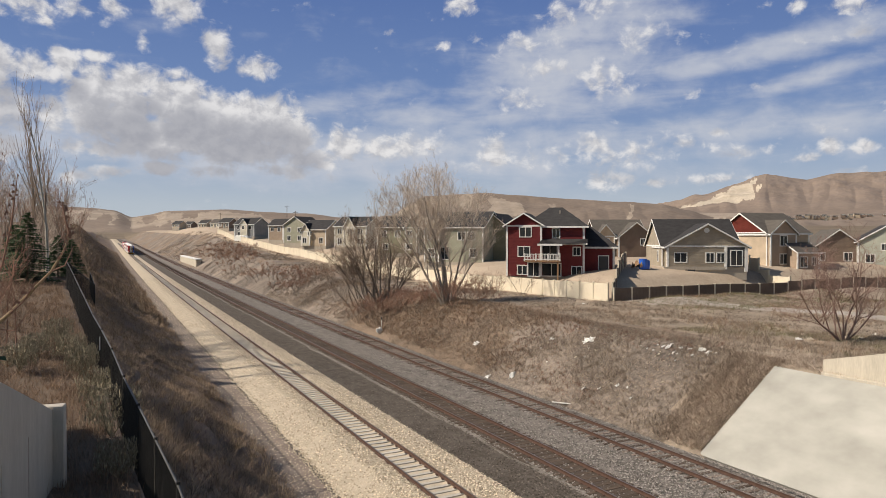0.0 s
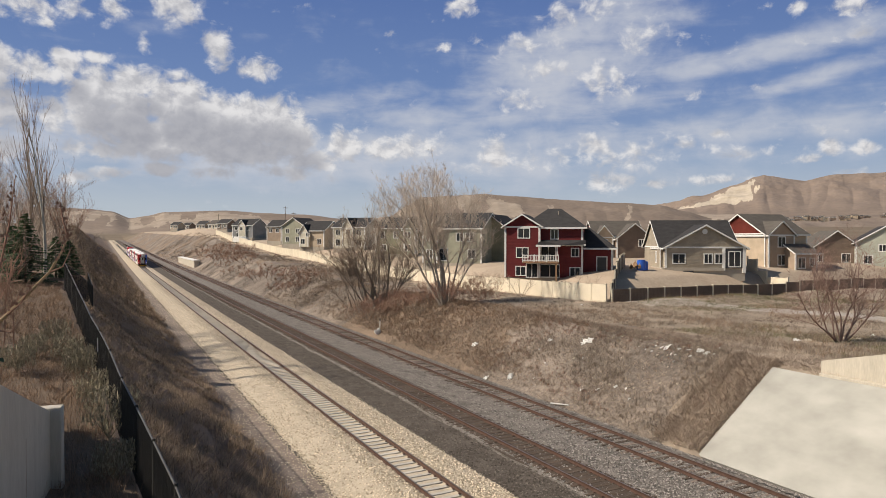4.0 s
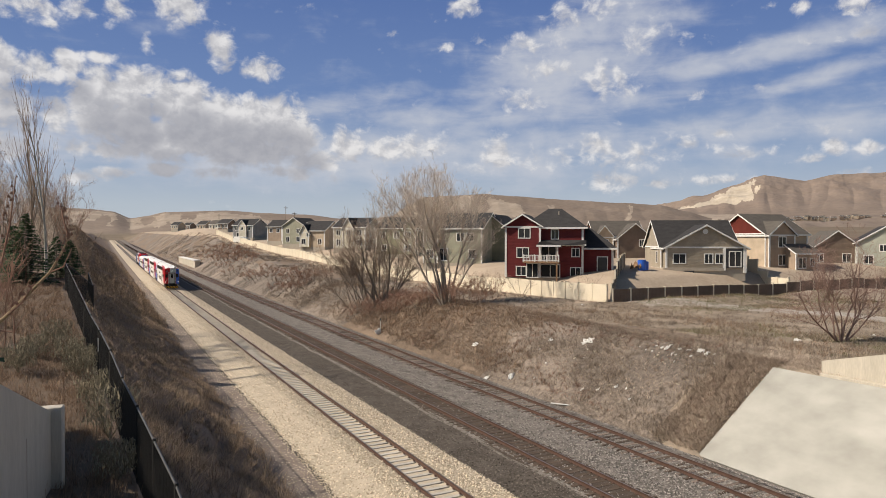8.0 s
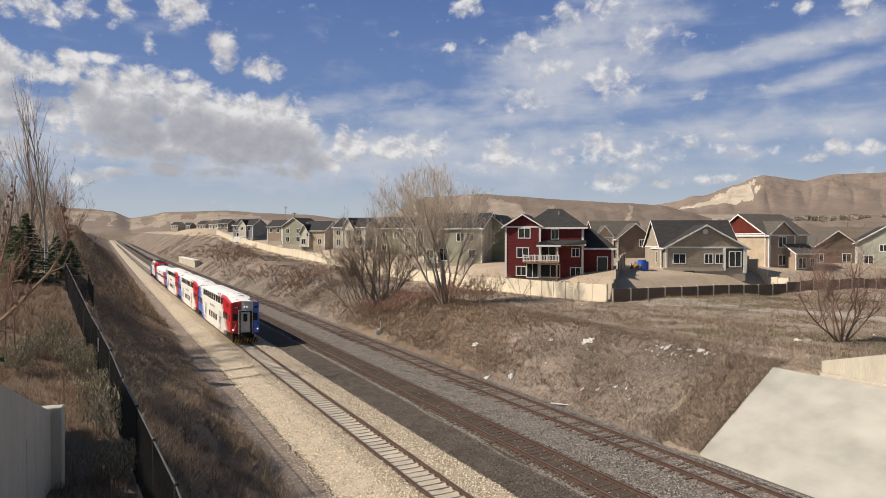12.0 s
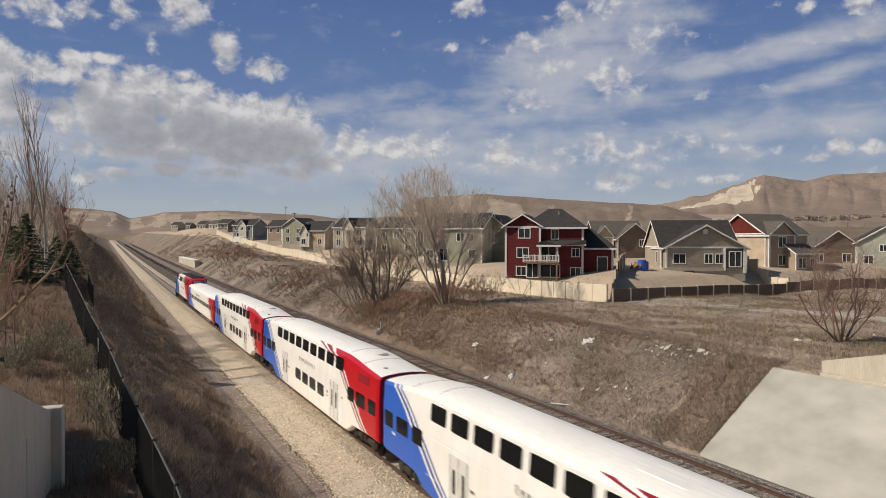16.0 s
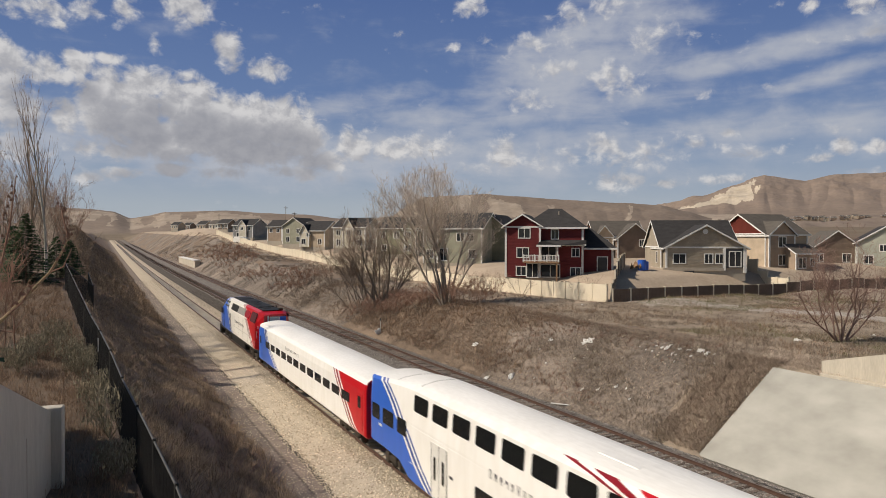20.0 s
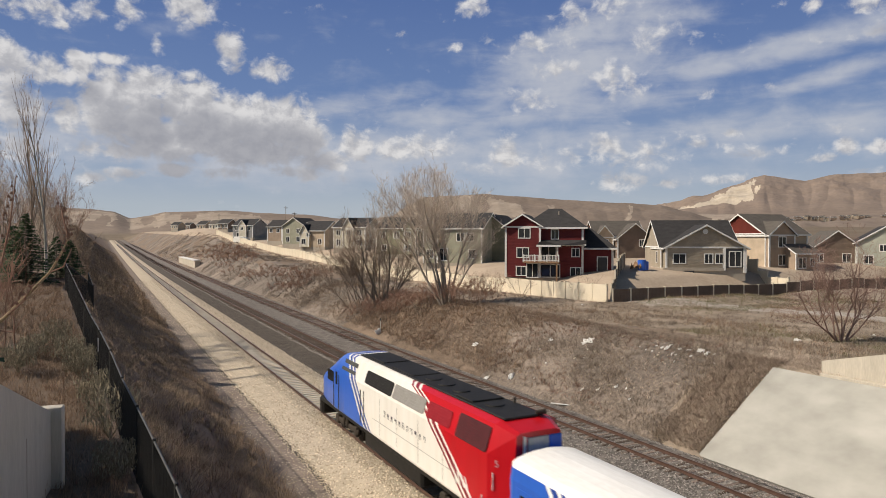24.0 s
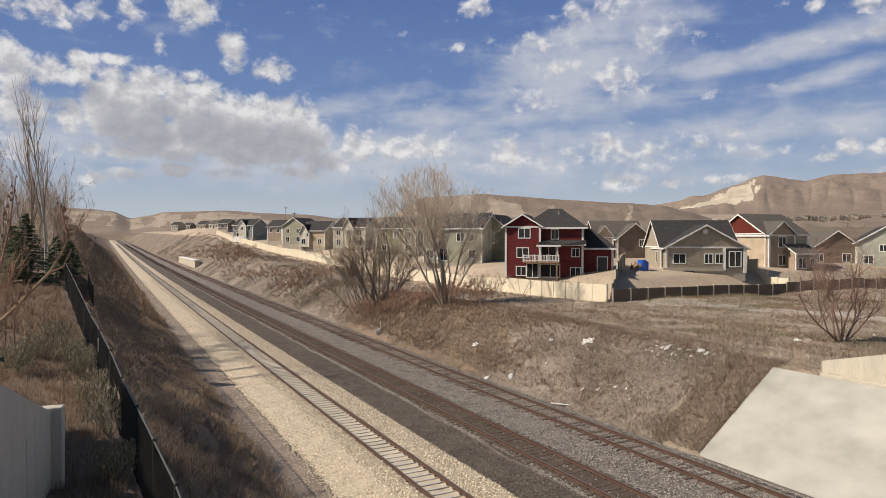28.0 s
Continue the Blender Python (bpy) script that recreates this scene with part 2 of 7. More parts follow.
    blue = ramp(nd, [(0.0, (0.45, 0.495, 0.53)), (0.06, (0.41, 0.465, 0.525)), (0.14, (0.285, 0.365, 0.50)), (0.26, (0.145, 0.228, 0.43)), (0.46, (0.090, 0.156, 0.360)), (1.0, (0.05, 0.10, 0.28))])
    ln.new(el, blue.inputs[0])

    def mixc(f, a, b):
        n = nd.new("ShaderNodeMix")
        n.data_type = "RGBA"
        ln.new(f, n.inputs[0])
        for i, v in ((6, a), (7, b)):
            if isinstance(v, tuple):
                n.inputs[i].default_value = (*v, 1)
            else:
                ln.new(v, n.inputs[i])
        return n.outputs[2]

    c = mixc(streak_a, blue.outputs[0], (0.505, 0.525, 0.58))
    heap_c = mixc(lit, (0.30, 0.305, 0.345), (0.735, 0.72, 0.715))
    low = smooth(sep.outputs[1], 5.0, 1.5)
    heap_c = mixc(math_("MULTIPLY", low, 0.55), heap_c, (0.45, 0.50, 0.57))
    c = mixc(heap_a, c, heap_c)
    em = nd.new("ShaderNodeEmission")
    ln.new(c, em.inputs[0])
    em.inputs[1].default_value = 1.0
    out = nd.new("ShaderNodeOutputMaterial")
    ln.new(em.outputs[0], out.inputs[0])
    return m


def build_sky():
    R, vs, fs, uvs = 4300.0, [], [], []
    azs = [-52 + 2.0 * k for k in range(56)]
    els = [-4 + 2.0 * k for k in range(18)]
    for el in els:
        for az in azs:
            a, e = radians(az + YAW), radians(el)
            vs.append((R * math.cos(e) * math.sin(a), R * math.cos(e) * math.cos(a), R * math.sin(e)))
            uvs.append((az, el))
    n = len(azs)
    for j in range(len(els) - 1):
        for i in range(n - 1):
            fs.append((j * n + i, (j + 1) * n + i, (j + 1) * n + i + 1, j * n + i + 1))
    ob = pydata("backdrop", vs, fs, sky_material(), smooth=True)
    lay = ob.data.uv_layers.new(name="sky")
    for lp in ob.data.loops:
        lay.data[lp.index].uv = uvs[lp.vertex_index]
    ob.location = (EYE[0], EYE[1], EYE[2])
    return tagged(ob, "blue sky with heaped and streaky clouds", "sky", kind="structure")


SKY = build_sky()

# ---- hills ----
M_HILL = noisy("sagebrush_hillside", (0.165, 0.128, 0.100), (0.28, 0.222, 0.178), 0.012, 0.12, 0.95, 0, 0.5, 3.0)
M_HILLFAR = noisy("far_mountainside", (0.18, 0.138, 0.108), (0.285, 0.222, 0.175), 0.004, 0.05, 0.95, 0, 0.6, 12.0)
M_CUT = noisy("pale_quarry_cut", (0.34, 0.285, 0.215), (0.60, 0.52, 0.41), 0.012, 0.10, 0.95, 0, 0.5, 4.0, stretch=(1, 1, 6))
M_CLIFF = noisy("eroded_pale_gullies", (0.23, 0.185, 0.145), (0.45, 0.375, 0.30), 0.02, 0.14, 0.95, 0, 0.6, 3.0, stretch=(1, 1, 4))
# the blue haze of distance is painted into this range's base colour
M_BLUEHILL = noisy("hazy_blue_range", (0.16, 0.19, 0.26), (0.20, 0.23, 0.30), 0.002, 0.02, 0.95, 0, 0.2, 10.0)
PX = 1175.0


def spot(u, d):
    """Ground place from a bearing (parts of 784 right of the middle) and a forward distance."""
    lat = (u - 784.0) / PX * d
    s, c = math.sin(radians(YAW)), math.cos(radians(YAW))
    return EYE[0] + s * d + c * lat, c * d - s * lat


def rise(v, d):
    """Height at forward distance d of what stands v lines below the top of a 882-line view."""
    return EYE[2] + d * (424.0 - v) / PX


def on_ground(u, v):
    """Where the sight line at bearing u and line v meets the ground."""
    d = 8.0
    while d < 400 and rise(v, d) > ground_z(*spot(u, d)):
        d += 0.1 + d * 0.002
    return spot(u, d)


def hill(label, crest, d_top, d_foot, foot, mats, cut=None, rough=6.0, seed=0.0, cols=150, rows=26, back=0.35):
    """A ridge: crest is a list of (bearing, line) along its top, which lies d_top away."""
    vs, fs, ms = [], [], []
    u0, u1 = crest[0][0], crest[-1][0]
    for j in range(rows + 6):
        for i in range(cols):
            u = u0 + (u1 - u0) * i / (cols - 1)
            top = rise(lerp_table(crest, u), d_top)
            if j <= rows:
                k = j / rows
                d = d_foot + (d_top - d_foot) * k
                z = foot + (top - foot) * (k ** 0.9 * 0.75 + 0.25 * k * k)
            else:
                k = 1 + (j - rows) / 5 * back
                d = d_foot + (d_top - d_foot) * k
                z = top - (top - foot) * (k - 1) ** 1.3 * 0.8
            x, y = spot(u, d)
            e = noise.fractal(Vector((x, y, seed * 100)) * (1.0 / (d_top * 0.06)), 0.9, 2.1, 5)
            g = abs(noise.noise(Vector((u * 0.03 + seed, k * 1.2, seed))))
            z += rough * e * min(1, k * 1.5) * (0.35 if j == rows else 1.0) - rough * 0.7 * (0.5 - g) * math.sin(min(k, 1) * math.pi)
            vs.append((x, y, z))
    for j in range(rows + 5):
        for i in range(cols - 1):
            fs.append((j * cols + i, j * cols + i + 1, (j + 1) * cols + i + 1, (j + 1) * cols + i))
            u, k = u0 + (u1 - u0) * (i + 0.5) / (cols - 1), (j + 0.5) / rows
            uu = u + 16 * noise.noise(Vector((u * 0.05, k * 5.0, seed))) + 7 * noise.noise(Vector((u * 0.2, k * 14.0, seed)))
            kk = k + 0.09 * noise.noise(Vector((u * 0.06, k * 3.0, seed + 9))) + 0.04 * noise.noise(Vector((u * 0.25, k * 9.0, seed)))
            ms.append(1 if cut and cut(uu, kk) else 0)
    ob = pydata("hill", vs, fs, mats, smooth=True)
    ob.data.polygons.foreach_set("material_index", ms)
    return tagged(ob, label, "hill", kind="structure")


def wob(u, k, s):
    return 0.22 * noise.noise(Vector((u * 0.02, k * 2.5, s)))


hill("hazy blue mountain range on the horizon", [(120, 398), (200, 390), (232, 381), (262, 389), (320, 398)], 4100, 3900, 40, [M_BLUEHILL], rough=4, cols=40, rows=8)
hill("brown bare mountains with a pale quarry cut", [(1130, 372), (1180, 362), (1240, 347), (1300, 329), (1352, 309), (1422, 319), (1480, 308), (1540, 306), (1620, 300), (1750, 318)],
     3500, 2300, 90, [M_HILLFAR, M_CUT], lambda u, k: 1195 < u < 1338 and 0.50 + 0.5 * wob(u, k, 3) < k < 0.60 + (u - 1195) * 0.0024 + 0.4 * wob(u, k, 7), 20.0, 1.0, 420, 70)
hill("low brown foothill with scattered houses", [(1090, 385), (1180, 378), (1300, 379), (1420, 384), (1568, 378), (1760, 372)], 1750, 860, 8, [M_HILL, M_CLIFF],
     lambda u, k: 0.75 + wob(u, k, 5) < k < 1.0 and u < 1330, 7.0, 2.0, 120)
hill("flat-topped brown mesa with pale eroded gullies", [(560, 392), (640, 389), (690, 384), (722, 366), (748, 350), (800, 347), (862, 345), (905, 348), (1000, 354), (1100, 359), (1168, 363), (1215, 374), (1260, 386)],
     1150, 740, 8, [M_HILL, M_CLIFF], lambda u, k: 0.5 < k < 0.93 and ((865 < u < 925 and k < 0.9 + wob(u, k, 2)) or (noise.noise(Vector((u * 0.035, k * 0.6, 4.0))) > 0.38)), 3.0, 3.0, 380, 44)
hill("flat-topped brown mesa with pale cliffs", [(60, 368), (150, 371), (200, 376), (232, 388), (262, 384), (292, 377), (400, 374), (470, 379), (540, 381), (600, 388), (680, 400)],
     1600, 1000, 8, [M_HILL, M_CLIFF], lambda u, k: 0.45 < k < 0.92 and u < 470 and noise.noise(Vector((u * 0.03, k * 1.5, 8.0))) > -0.05, 3.0, 4.0, 300, 40)

# ---- ground ----
M_BANK = noisy("bank_soil_and_dead_grass", (0.092, 0.077, 0.066), (0.30, 0.247, 0.204), 0.16, 5.0, 0.95, 0, 0.9, 0.12, contrast=0.85)
M_YARD = noisy("raw_yard_dirt", (0.33, 0.262, 0.198), (0.49, 0.40, 0.31), 0.25, 3.0, 0.95, 0, 0.5, 0.06)
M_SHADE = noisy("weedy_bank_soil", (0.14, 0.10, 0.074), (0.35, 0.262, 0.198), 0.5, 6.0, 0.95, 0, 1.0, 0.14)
M_RUST = noisy("rusty_dead_grass", (0.125, 0.092, 0.067), (0.29, 0.218, 0.162), 0.4, 6.0, 0.95, 0, 0.8, 0.10)
M_PLAIN = noisy("valley_floor", (0.13, 0.10, 0.07), (0.24, 0.19, 0.135), 0.02, 0.3, 0.95, 0, 0.4, 0.5)
M_TOP = noisy("trodden_bank_top", (0.165, 0.134, 0.103), (0.43, 0.35, 0.27), 0.35, 4.0, 0.95, 0, 0.6, 0.06)
M_DUST = noisy("pinkish_grit_edge", (0.15, 0.118, 0.098), (0.33, 0.27, 0.23), 0.8, 9.0, 0.95, 0, 0.6, 0.04)
M_BED = noisy("dark_cinder_soil", (0.060, 0.050, 0.042), (0.15, 0.125, 0.105), 0.8, 14.0, 0.95, 0, 0.6, 0.05)


def soil(x, y):
    n = noise.noise(Vector((x * 0.12, y * 0.12, 5.0))) + 0.35 * noise.noise(Vector((x * 0.9, y * 0.9, 6.0)))
    if y > 900 or x > 170 or x < -160:
        return 4
    if -4.4 < x < 14.5:
        return 5
    if -7.4 + 1.6 * n < x <= -4.4:
        return 6
    if x <= -4.4:
        return 3 if x < lerp_table(FENCE_X, y) + 0.6 * n else 2
    if x > 31.5 + n and y > 58:
        return 1
    if y > 240 + 40 * n:
        return 3 if n > 0.1 else 0
    if x > 25 + 2.5 * n and y < 95 + 20 * n:
        return 7
    if y < 27.6 + 2.2 * n and 14.4 < x < 25:
        return 7
    if 14.4 < x < 21 + n * 3 and 46 + n * 8 < y < 82 + n * 10:
        return 3
    if x > 22 and n > 0.05:
        return 3
    return 0


def span(a, b, first, grow):
    out, v, s = [a], a, first
    while v < b:
        v += s
        out.append(min(v, b))
        s *= grow
    return out


def build_ground():
    xs = sorted(set([-v for v in span(5.8, 2600, 0.5, 1.045)] + [-5.8 + 0.75 * k for k in range(2)] + [-4.3 + 1.3 * k for k in range(15)] + [14.4] + span(14.4, 2600, 0.5, 1.038)))
    ys = sorted(set([-v for v in span(0, 500, 2.0, 1.25)] + span(0, 4300, 0.6, 1.02)))
    xs = [v for i, v in enumerate(xs) if i == 0 or v - xs[i - 1] > 0.05]
    verts = [(x, y, ground_z(x, y)) for y in ys for x in xs]
    n = len(xs)
    faces = [(j * n + i, j * n + i + 1, (j + 1) * n + i + 1, (j + 1) * n + i) for j in range(len(ys) - 1) for i in range(n - 1)]
    ob = pydata("ground", verts, faces, [M_BANK, M_YARD, M_SHADE, M_RUST, M_PLAIN, M_BED, M_DUST, M_TOP], smooth=True)
    ob.data.polygons.foreach_set("material_index", [soil((xs[i] + xs[i + 1]) / 2, (ys[j] + ys[j + 1]) / 2) for j in range(len(ys) - 1) for i in range(n - 1)])
    return tagged(ob, "dry earth banks and yards with sparse dead grass", "ground", kind="structure")


build_ground()

# ---- railway bed ----
M_PALE = noisy("pale_limestone_ballast", (0.37, 0.31, 0.235), (0.62, 0.535, 0.42), 1.2, 18.0, 0.9, 0, 1.0, 0.06, contrast=0.55)
M_GREY = noisy("grey_stone_ballast", (0.090, 0.080, 0.071), (0.31, 0.278, 0.25), 1.2, 16.0, 0.9, 0, 1.0, 0.06, contrast=0.6)
M_RAIL = noisy("rusty_rail_steel", (0.075, 0.045, 0.034), (0.16, 0.098, 0.075), 3, 30, 0.6, 0.3, 0.1)
M_SHINE = noisy("worn_rail_head", (0.16, 0.13, 0.115), (0.30, 0.26, 0.24), 1, 14, 0.35, 0.7, 0.05, stretch=(1, 0.1, 1))
M_CONC = noisy("concrete_tie", (0.40, 0.375, 0.33), (0.56, 0.53, 0.48), 2, 16, 0.85, 0, 0.2, 0.01, per_object=0.12)
M_TIE = noisy("weathered_timber_tie", (0.055, 0.040, 0.030), (0.13, 0.096, 0.072), 2.5, 20, 0.9, 0, 0.5, 0.02, per_object=0.25, stretch=(0.3, 2, 1))
M_TIEPALE = noisy("bleached_timber_tie", (0.14, 0.105, 0.085), (0.30, 0.24, 0.20), 2.5, 20, 0.9, 0, 0.5, 0.02, per_object=0.3, stretch=(0.3, 2, 1))
M_CINDER = noisy("dark_cinder_gravel", (0.045, 0.037, 0.030), (0.150, 0.128, 0.108), 1.2, 16.0, 0.9, 0, 1.0, 0.05)
Y_NEAR, Y_FAR = 6.0, 1000.0


def bed(name, prof, mat, label, lumps=0.03):
    """A ballast bed swept along the line over the (x, z) profile."""
    ys = span(Y_NEAR, Y_FAR, 0.35, 1.018)
    fine = []
    for (xa, za), (xb, zb) in zip(prof, prof[1:]):
        k = max(1, int(abs(xb - xa) / 0.3))
        fine += [(xa + (xb - xa) * i / k, za + (zb - za) * i / k) for i in range(k)]
    fine.append(prof[-1])
    vs = []
    for y in ys:
        for x, z in fine:
            edge = 0.35 * noise.noise(Vector((y * 0.25, x, 3.0))) if (x, z) in (fine[0], fine[-1]) else 0.0
            vs.append((x + edge, y, grade(y) + z + lumps * noise.noise(Vector((x * 2.3, y * 2.3, 0.5)))))
    n = len(fine)
    fs = [(j * n + i, j * n + i + 1, (j + 1) * n + i + 1, (j + 1) * n + i) for j in range(len(ys) - 1) for i in range(n - 1)]
    return tagged(pydata(name, vs, fs, mat, smooth=True), label, "ballast", kind="structure")


bed("ballast_bed", [(-4.5, -0.50), (-3.6, -0.33), (-2.1, -0.15), (-1.45, -0.135), (-0.90, -0.14), (-0.68, -0.262), (0.68, -0.262), (0.90, -0.14), (1.45, -0.135), (1.9, -0.17), (3.2, -0.45)], M_PALE, "fresh pale limestone ballast under the near track")
bed("ballast_bed", [(5.0, -0.40), (5.3, -0.30), (5.6, -0.20), (8.3, -0.20), (9.3, -0.24), (10.4, -0.22), (13.6, -0.20), (14.1, -0.26), (14.9, -0.50)], M_GREY, "grey stone ballast under two old tracks")
M_OIL = noisy("oil_stained_ballast", (0.045, 0.034, 0.026), (0.13, 0.10, 0.08), 1.2, 16.0, 0.9, 0, 1.0, 0.05)
bed("ballast_bed", [(5.6, -0.215), (5.85, -0.187), (8.0, -0.187), (8.25, -0.215)], M_OIL, "oil-stained dark ballast between the rails of the old track", 0.014)
bed("ballast_bed", [(2.3, -0.50), (2.9, -0.40), (4.6, -0.30), (5.4, -0.26)], M_CINDER, "dark cinder strip between two ballast beds", 0.03)


def stones(name, mat, x0, x1, y0, y1, count, size, z_of, label, seed):
    """Loose stones lying on a bed, one object."""
    rnd = random.Random(seed)
    vs, fs = [], []
    for _ in range(count):
        k = rnd.random() ** 2.3
        x, y = rnd.uniform(x0, x1), y0 + (y1 - y0) * k
        if abs(x) < 0.86 or 5.9 < x < 7.95 and rnd.random() < 0.8 or abs(abs(x - 12.25) - 0.75) < 0.08:
            continue
        r = size * rnd.uniform(0.6, 1.5)
        z = grade(y) + z_of(x) + r * 0.25
        a = rnd.uniform(0, 6.28)
        c, s = math.cos(a), math.sin(a)
        b = len(vs)
        for px_, py_, pz_ in ((1, 0, 0), (-0.9, 0.2, 0), (0.1, 0.9, 0.1), (-0.1, -1, 0), (0.1, 0, 0.8)):
            jx, jy = px_ * r * rnd.uniform(0.7, 1.2), py_ * r * rnd.uniform(0.7, 1.2)
            vs.append((x + c * jx - s * jy, y + s * jx + c * jy, z + pz_ * r * rnd.uniform(0.7, 1.2)))
        fs += [(b, b + 2, b + 4), (b + 2, b + 1, b + 4), (b + 1, b + 3, b + 4), (b + 3, b, b + 4)]
    return tagged(pydata(name, vs, fs, mat), label, "stones", kind="stuff")


def island(name, c1, c2, rough=0.9):
    m, nd, ln, b = shader(name, rough)
    g = nd.new("ShaderNodeNewGeometry")
    r = ramp(nd, [(0.0, c1), (0.8, c2), (1.0, tint(c2, 1.25))])
    ln.new(g.outputs["Random Per Island"], r.inputs[0])
    ln.new(r.outputs[0], b.inputs["Base Color"])
    return m


def bed_pale(x):
    a = abs(x)
    return -0.14 if a < 1.8 else (-0.14 - (a - 1.8) * 0.125 if x < 0 else -0.16 - (a - 1.8) * 0.215)


def bed_grey(x):
    return -0.30 + (x - 4.6) * 0.11 if x < 5.5 else (-0.21 if x < 13.6 else -0.26 - (x - 14.1) * 0.3)


M_STONE_P = island("pale_stones", (0.29, 0.235, 0.17), (0.73, 0.635, 0.50))
M_STONE_G = island("grey_stones", (0.095, 0.086, 0.078), (0.33, 0.30, 0.275))
stones("ballast_stones", M_STONE_P, -4.4, 3.1, 19, 190, 66000, 0.054, bed_pale, "loose pale limestone ballast stones", 5)
stones("edge_grit", M_STONE_P, -6.6, -4.2, 14, 190, 8000, 0.040, lambda x: -0.42, "scattered pale stones along the bank foot", 8)
stones("ballast_stones", M_STONE_G, 5.5, 14.5, 17, 150, 44000, 0.05, bed_grey, "loose grey ballast stones", 6)
stones("ballast_stones", island("cinder_stones", (0.048, 0.040, 0.033), (0.17, 0.145, 0.125)), 3.0, 5.5, 20, 150, 13000, 0.045, lambda x: -0.41 + (x - 2.7) * 0.054, "loose dark cinder stones", 7)


def tie_mesh(w, h, l, mat, sag):
    bm = bmesh.new()
    prof = [(-l / 2, 0.0), (-l / 2 + 0.3, 0.0), (-0.45, -sag), (0.45, -sag), (l / 2 - 0.3, 0.0), (l / 2, 0.0)]
    rows = []
    for x, dz in prof:
        rows.append([bm.verts.new((x, -w / 2, -h)), bm.verts.new((x, -w / 2 + 0.02, dz)), bm.verts.new((x, w / 2 - 0.02, dz)), bm.verts.new((x, w / 2, -h))])
    for a, b in zip(rows, rows[1:]):
        for k in range(3):
            bm.faces.new((a[k], b[k], b[k + 1], a[k + 1]))
    bm.faces.new(rows[0])
    bm.faces.new(rows[-1][::-1])
    bmesh.ops.recalc_face_normals(bm, faces=bm.faces)
    me = bpy.data.meshes.new("tie")
    bm.to_mesh(me)
    bm.free()
    me.materials.append(mat)
    return me


def rail_line(parent, x):
    prof = [(-0.07, -0.17), (-0.07, -0.155), (-0.012, -0.13), (-0.012, -0.045), (-0.036, -0.035), (-0.036, 0.0), (0.036, 0.0), (0.036, -0.035), (0.012, -0.045), (0.012, -0.13), (0.07, -0.155), (0.07, -0.17)]
    ys = span(Y_NEAR, Y_FAR, 4.0, 1.03)
    vs = [(x + dx, y, grade(y) + dz) for y in ys for dx, dz in prof]
    n = len(prof)
    fs, ms = [], []
    for k in range(len(ys) - 1):
        for j in range(n - 1):
            fs.append((k * n + j, k * n + j + 1, (k + 1) * n + j + 1, (k + 1) * n + j))
            ms.append(1 if j == 5 else 0)
    ob = pydata("rail", vs, fs, [M_RAIL, M_SHINE], parent)
    ob.data.polygons.foreach_set("material_index", ms)
    return ob


def track(x, label, meshes, pitch, top, near, seed):
    """Two rails on ties: the nearest ties as pieces, the far ones joined."""
    t = empty("railway_track", Matrix(), label, "railway track", "railway tracks", "structure")
    rnd = random.Random(seed)
    for s in (-1, 1):
        rail_line(t, x + s * 0.7525)
    y, n, vs, fs = 8.0, 0, [], []
    while y < 700:
        me = rnd.choice(meshes)
        turn, dx, dz = rnd.uniform(-1.5, 1.5) * seed, rnd.uniform(-0.04, 0.04) * seed, -rnd.random() * 0.012 * seed
        m = pose(x + dx, y + rnd.uniform(-0.03, 0.03) * seed, grade(y) + top + dz, 0, 0, turn)
        if n < near:
            ob = new("tie", me)
            ob.parent, ob.matrix_basis = t, m
        else:
            b = len(vs)
            vs += [m @ v.co for v in me.vertices]
            fs += [tuple(b + i for i in p.vertices) for p in me.polygons]
        n += 1
        y += pitch
    far = pydata("tie", vs, fs, meshes[0].materials[0], t)
    far["kind"] = "stuff"
    # rail clips
    bm = bmesh.new()
    y = 8.0
    while y < 75:
        for s in (-1, 1):
            for o in (-1, 1):
                cx = x + s * 0.7525 + o * 0.115
                add_box(bm, cx - 0.035, cx + 0.035, y - 0.05, y + 0.05, grade(y) - 0.18, grade(y) - 0.13)
        y += pitch
    c = part("rail_clip", bm, M_RAIL, t)
    c["kind"] = "stuff"
    return t


TIE_C = [tie_mesh(0.25, 0.2, 2.55, M_CONC, 0.05)]
TIE_W = [tie_mesh(0.23, 0.18, 2.6, M_TIE, 0.0)]
TIE_P = [tie_mesh(0.23, 0.18, 2.6, M_TIEPALE, 0.0), tie_mesh(0.21, 0.18, 2.45, M_TIEPALE, 0.0), tie_mesh(0.23, 0.18, 2.6, M_TIE, 0.0)]


# ---- the train ----
LONG, NOSE = 26.5, 21.9  # lengths over the couplers


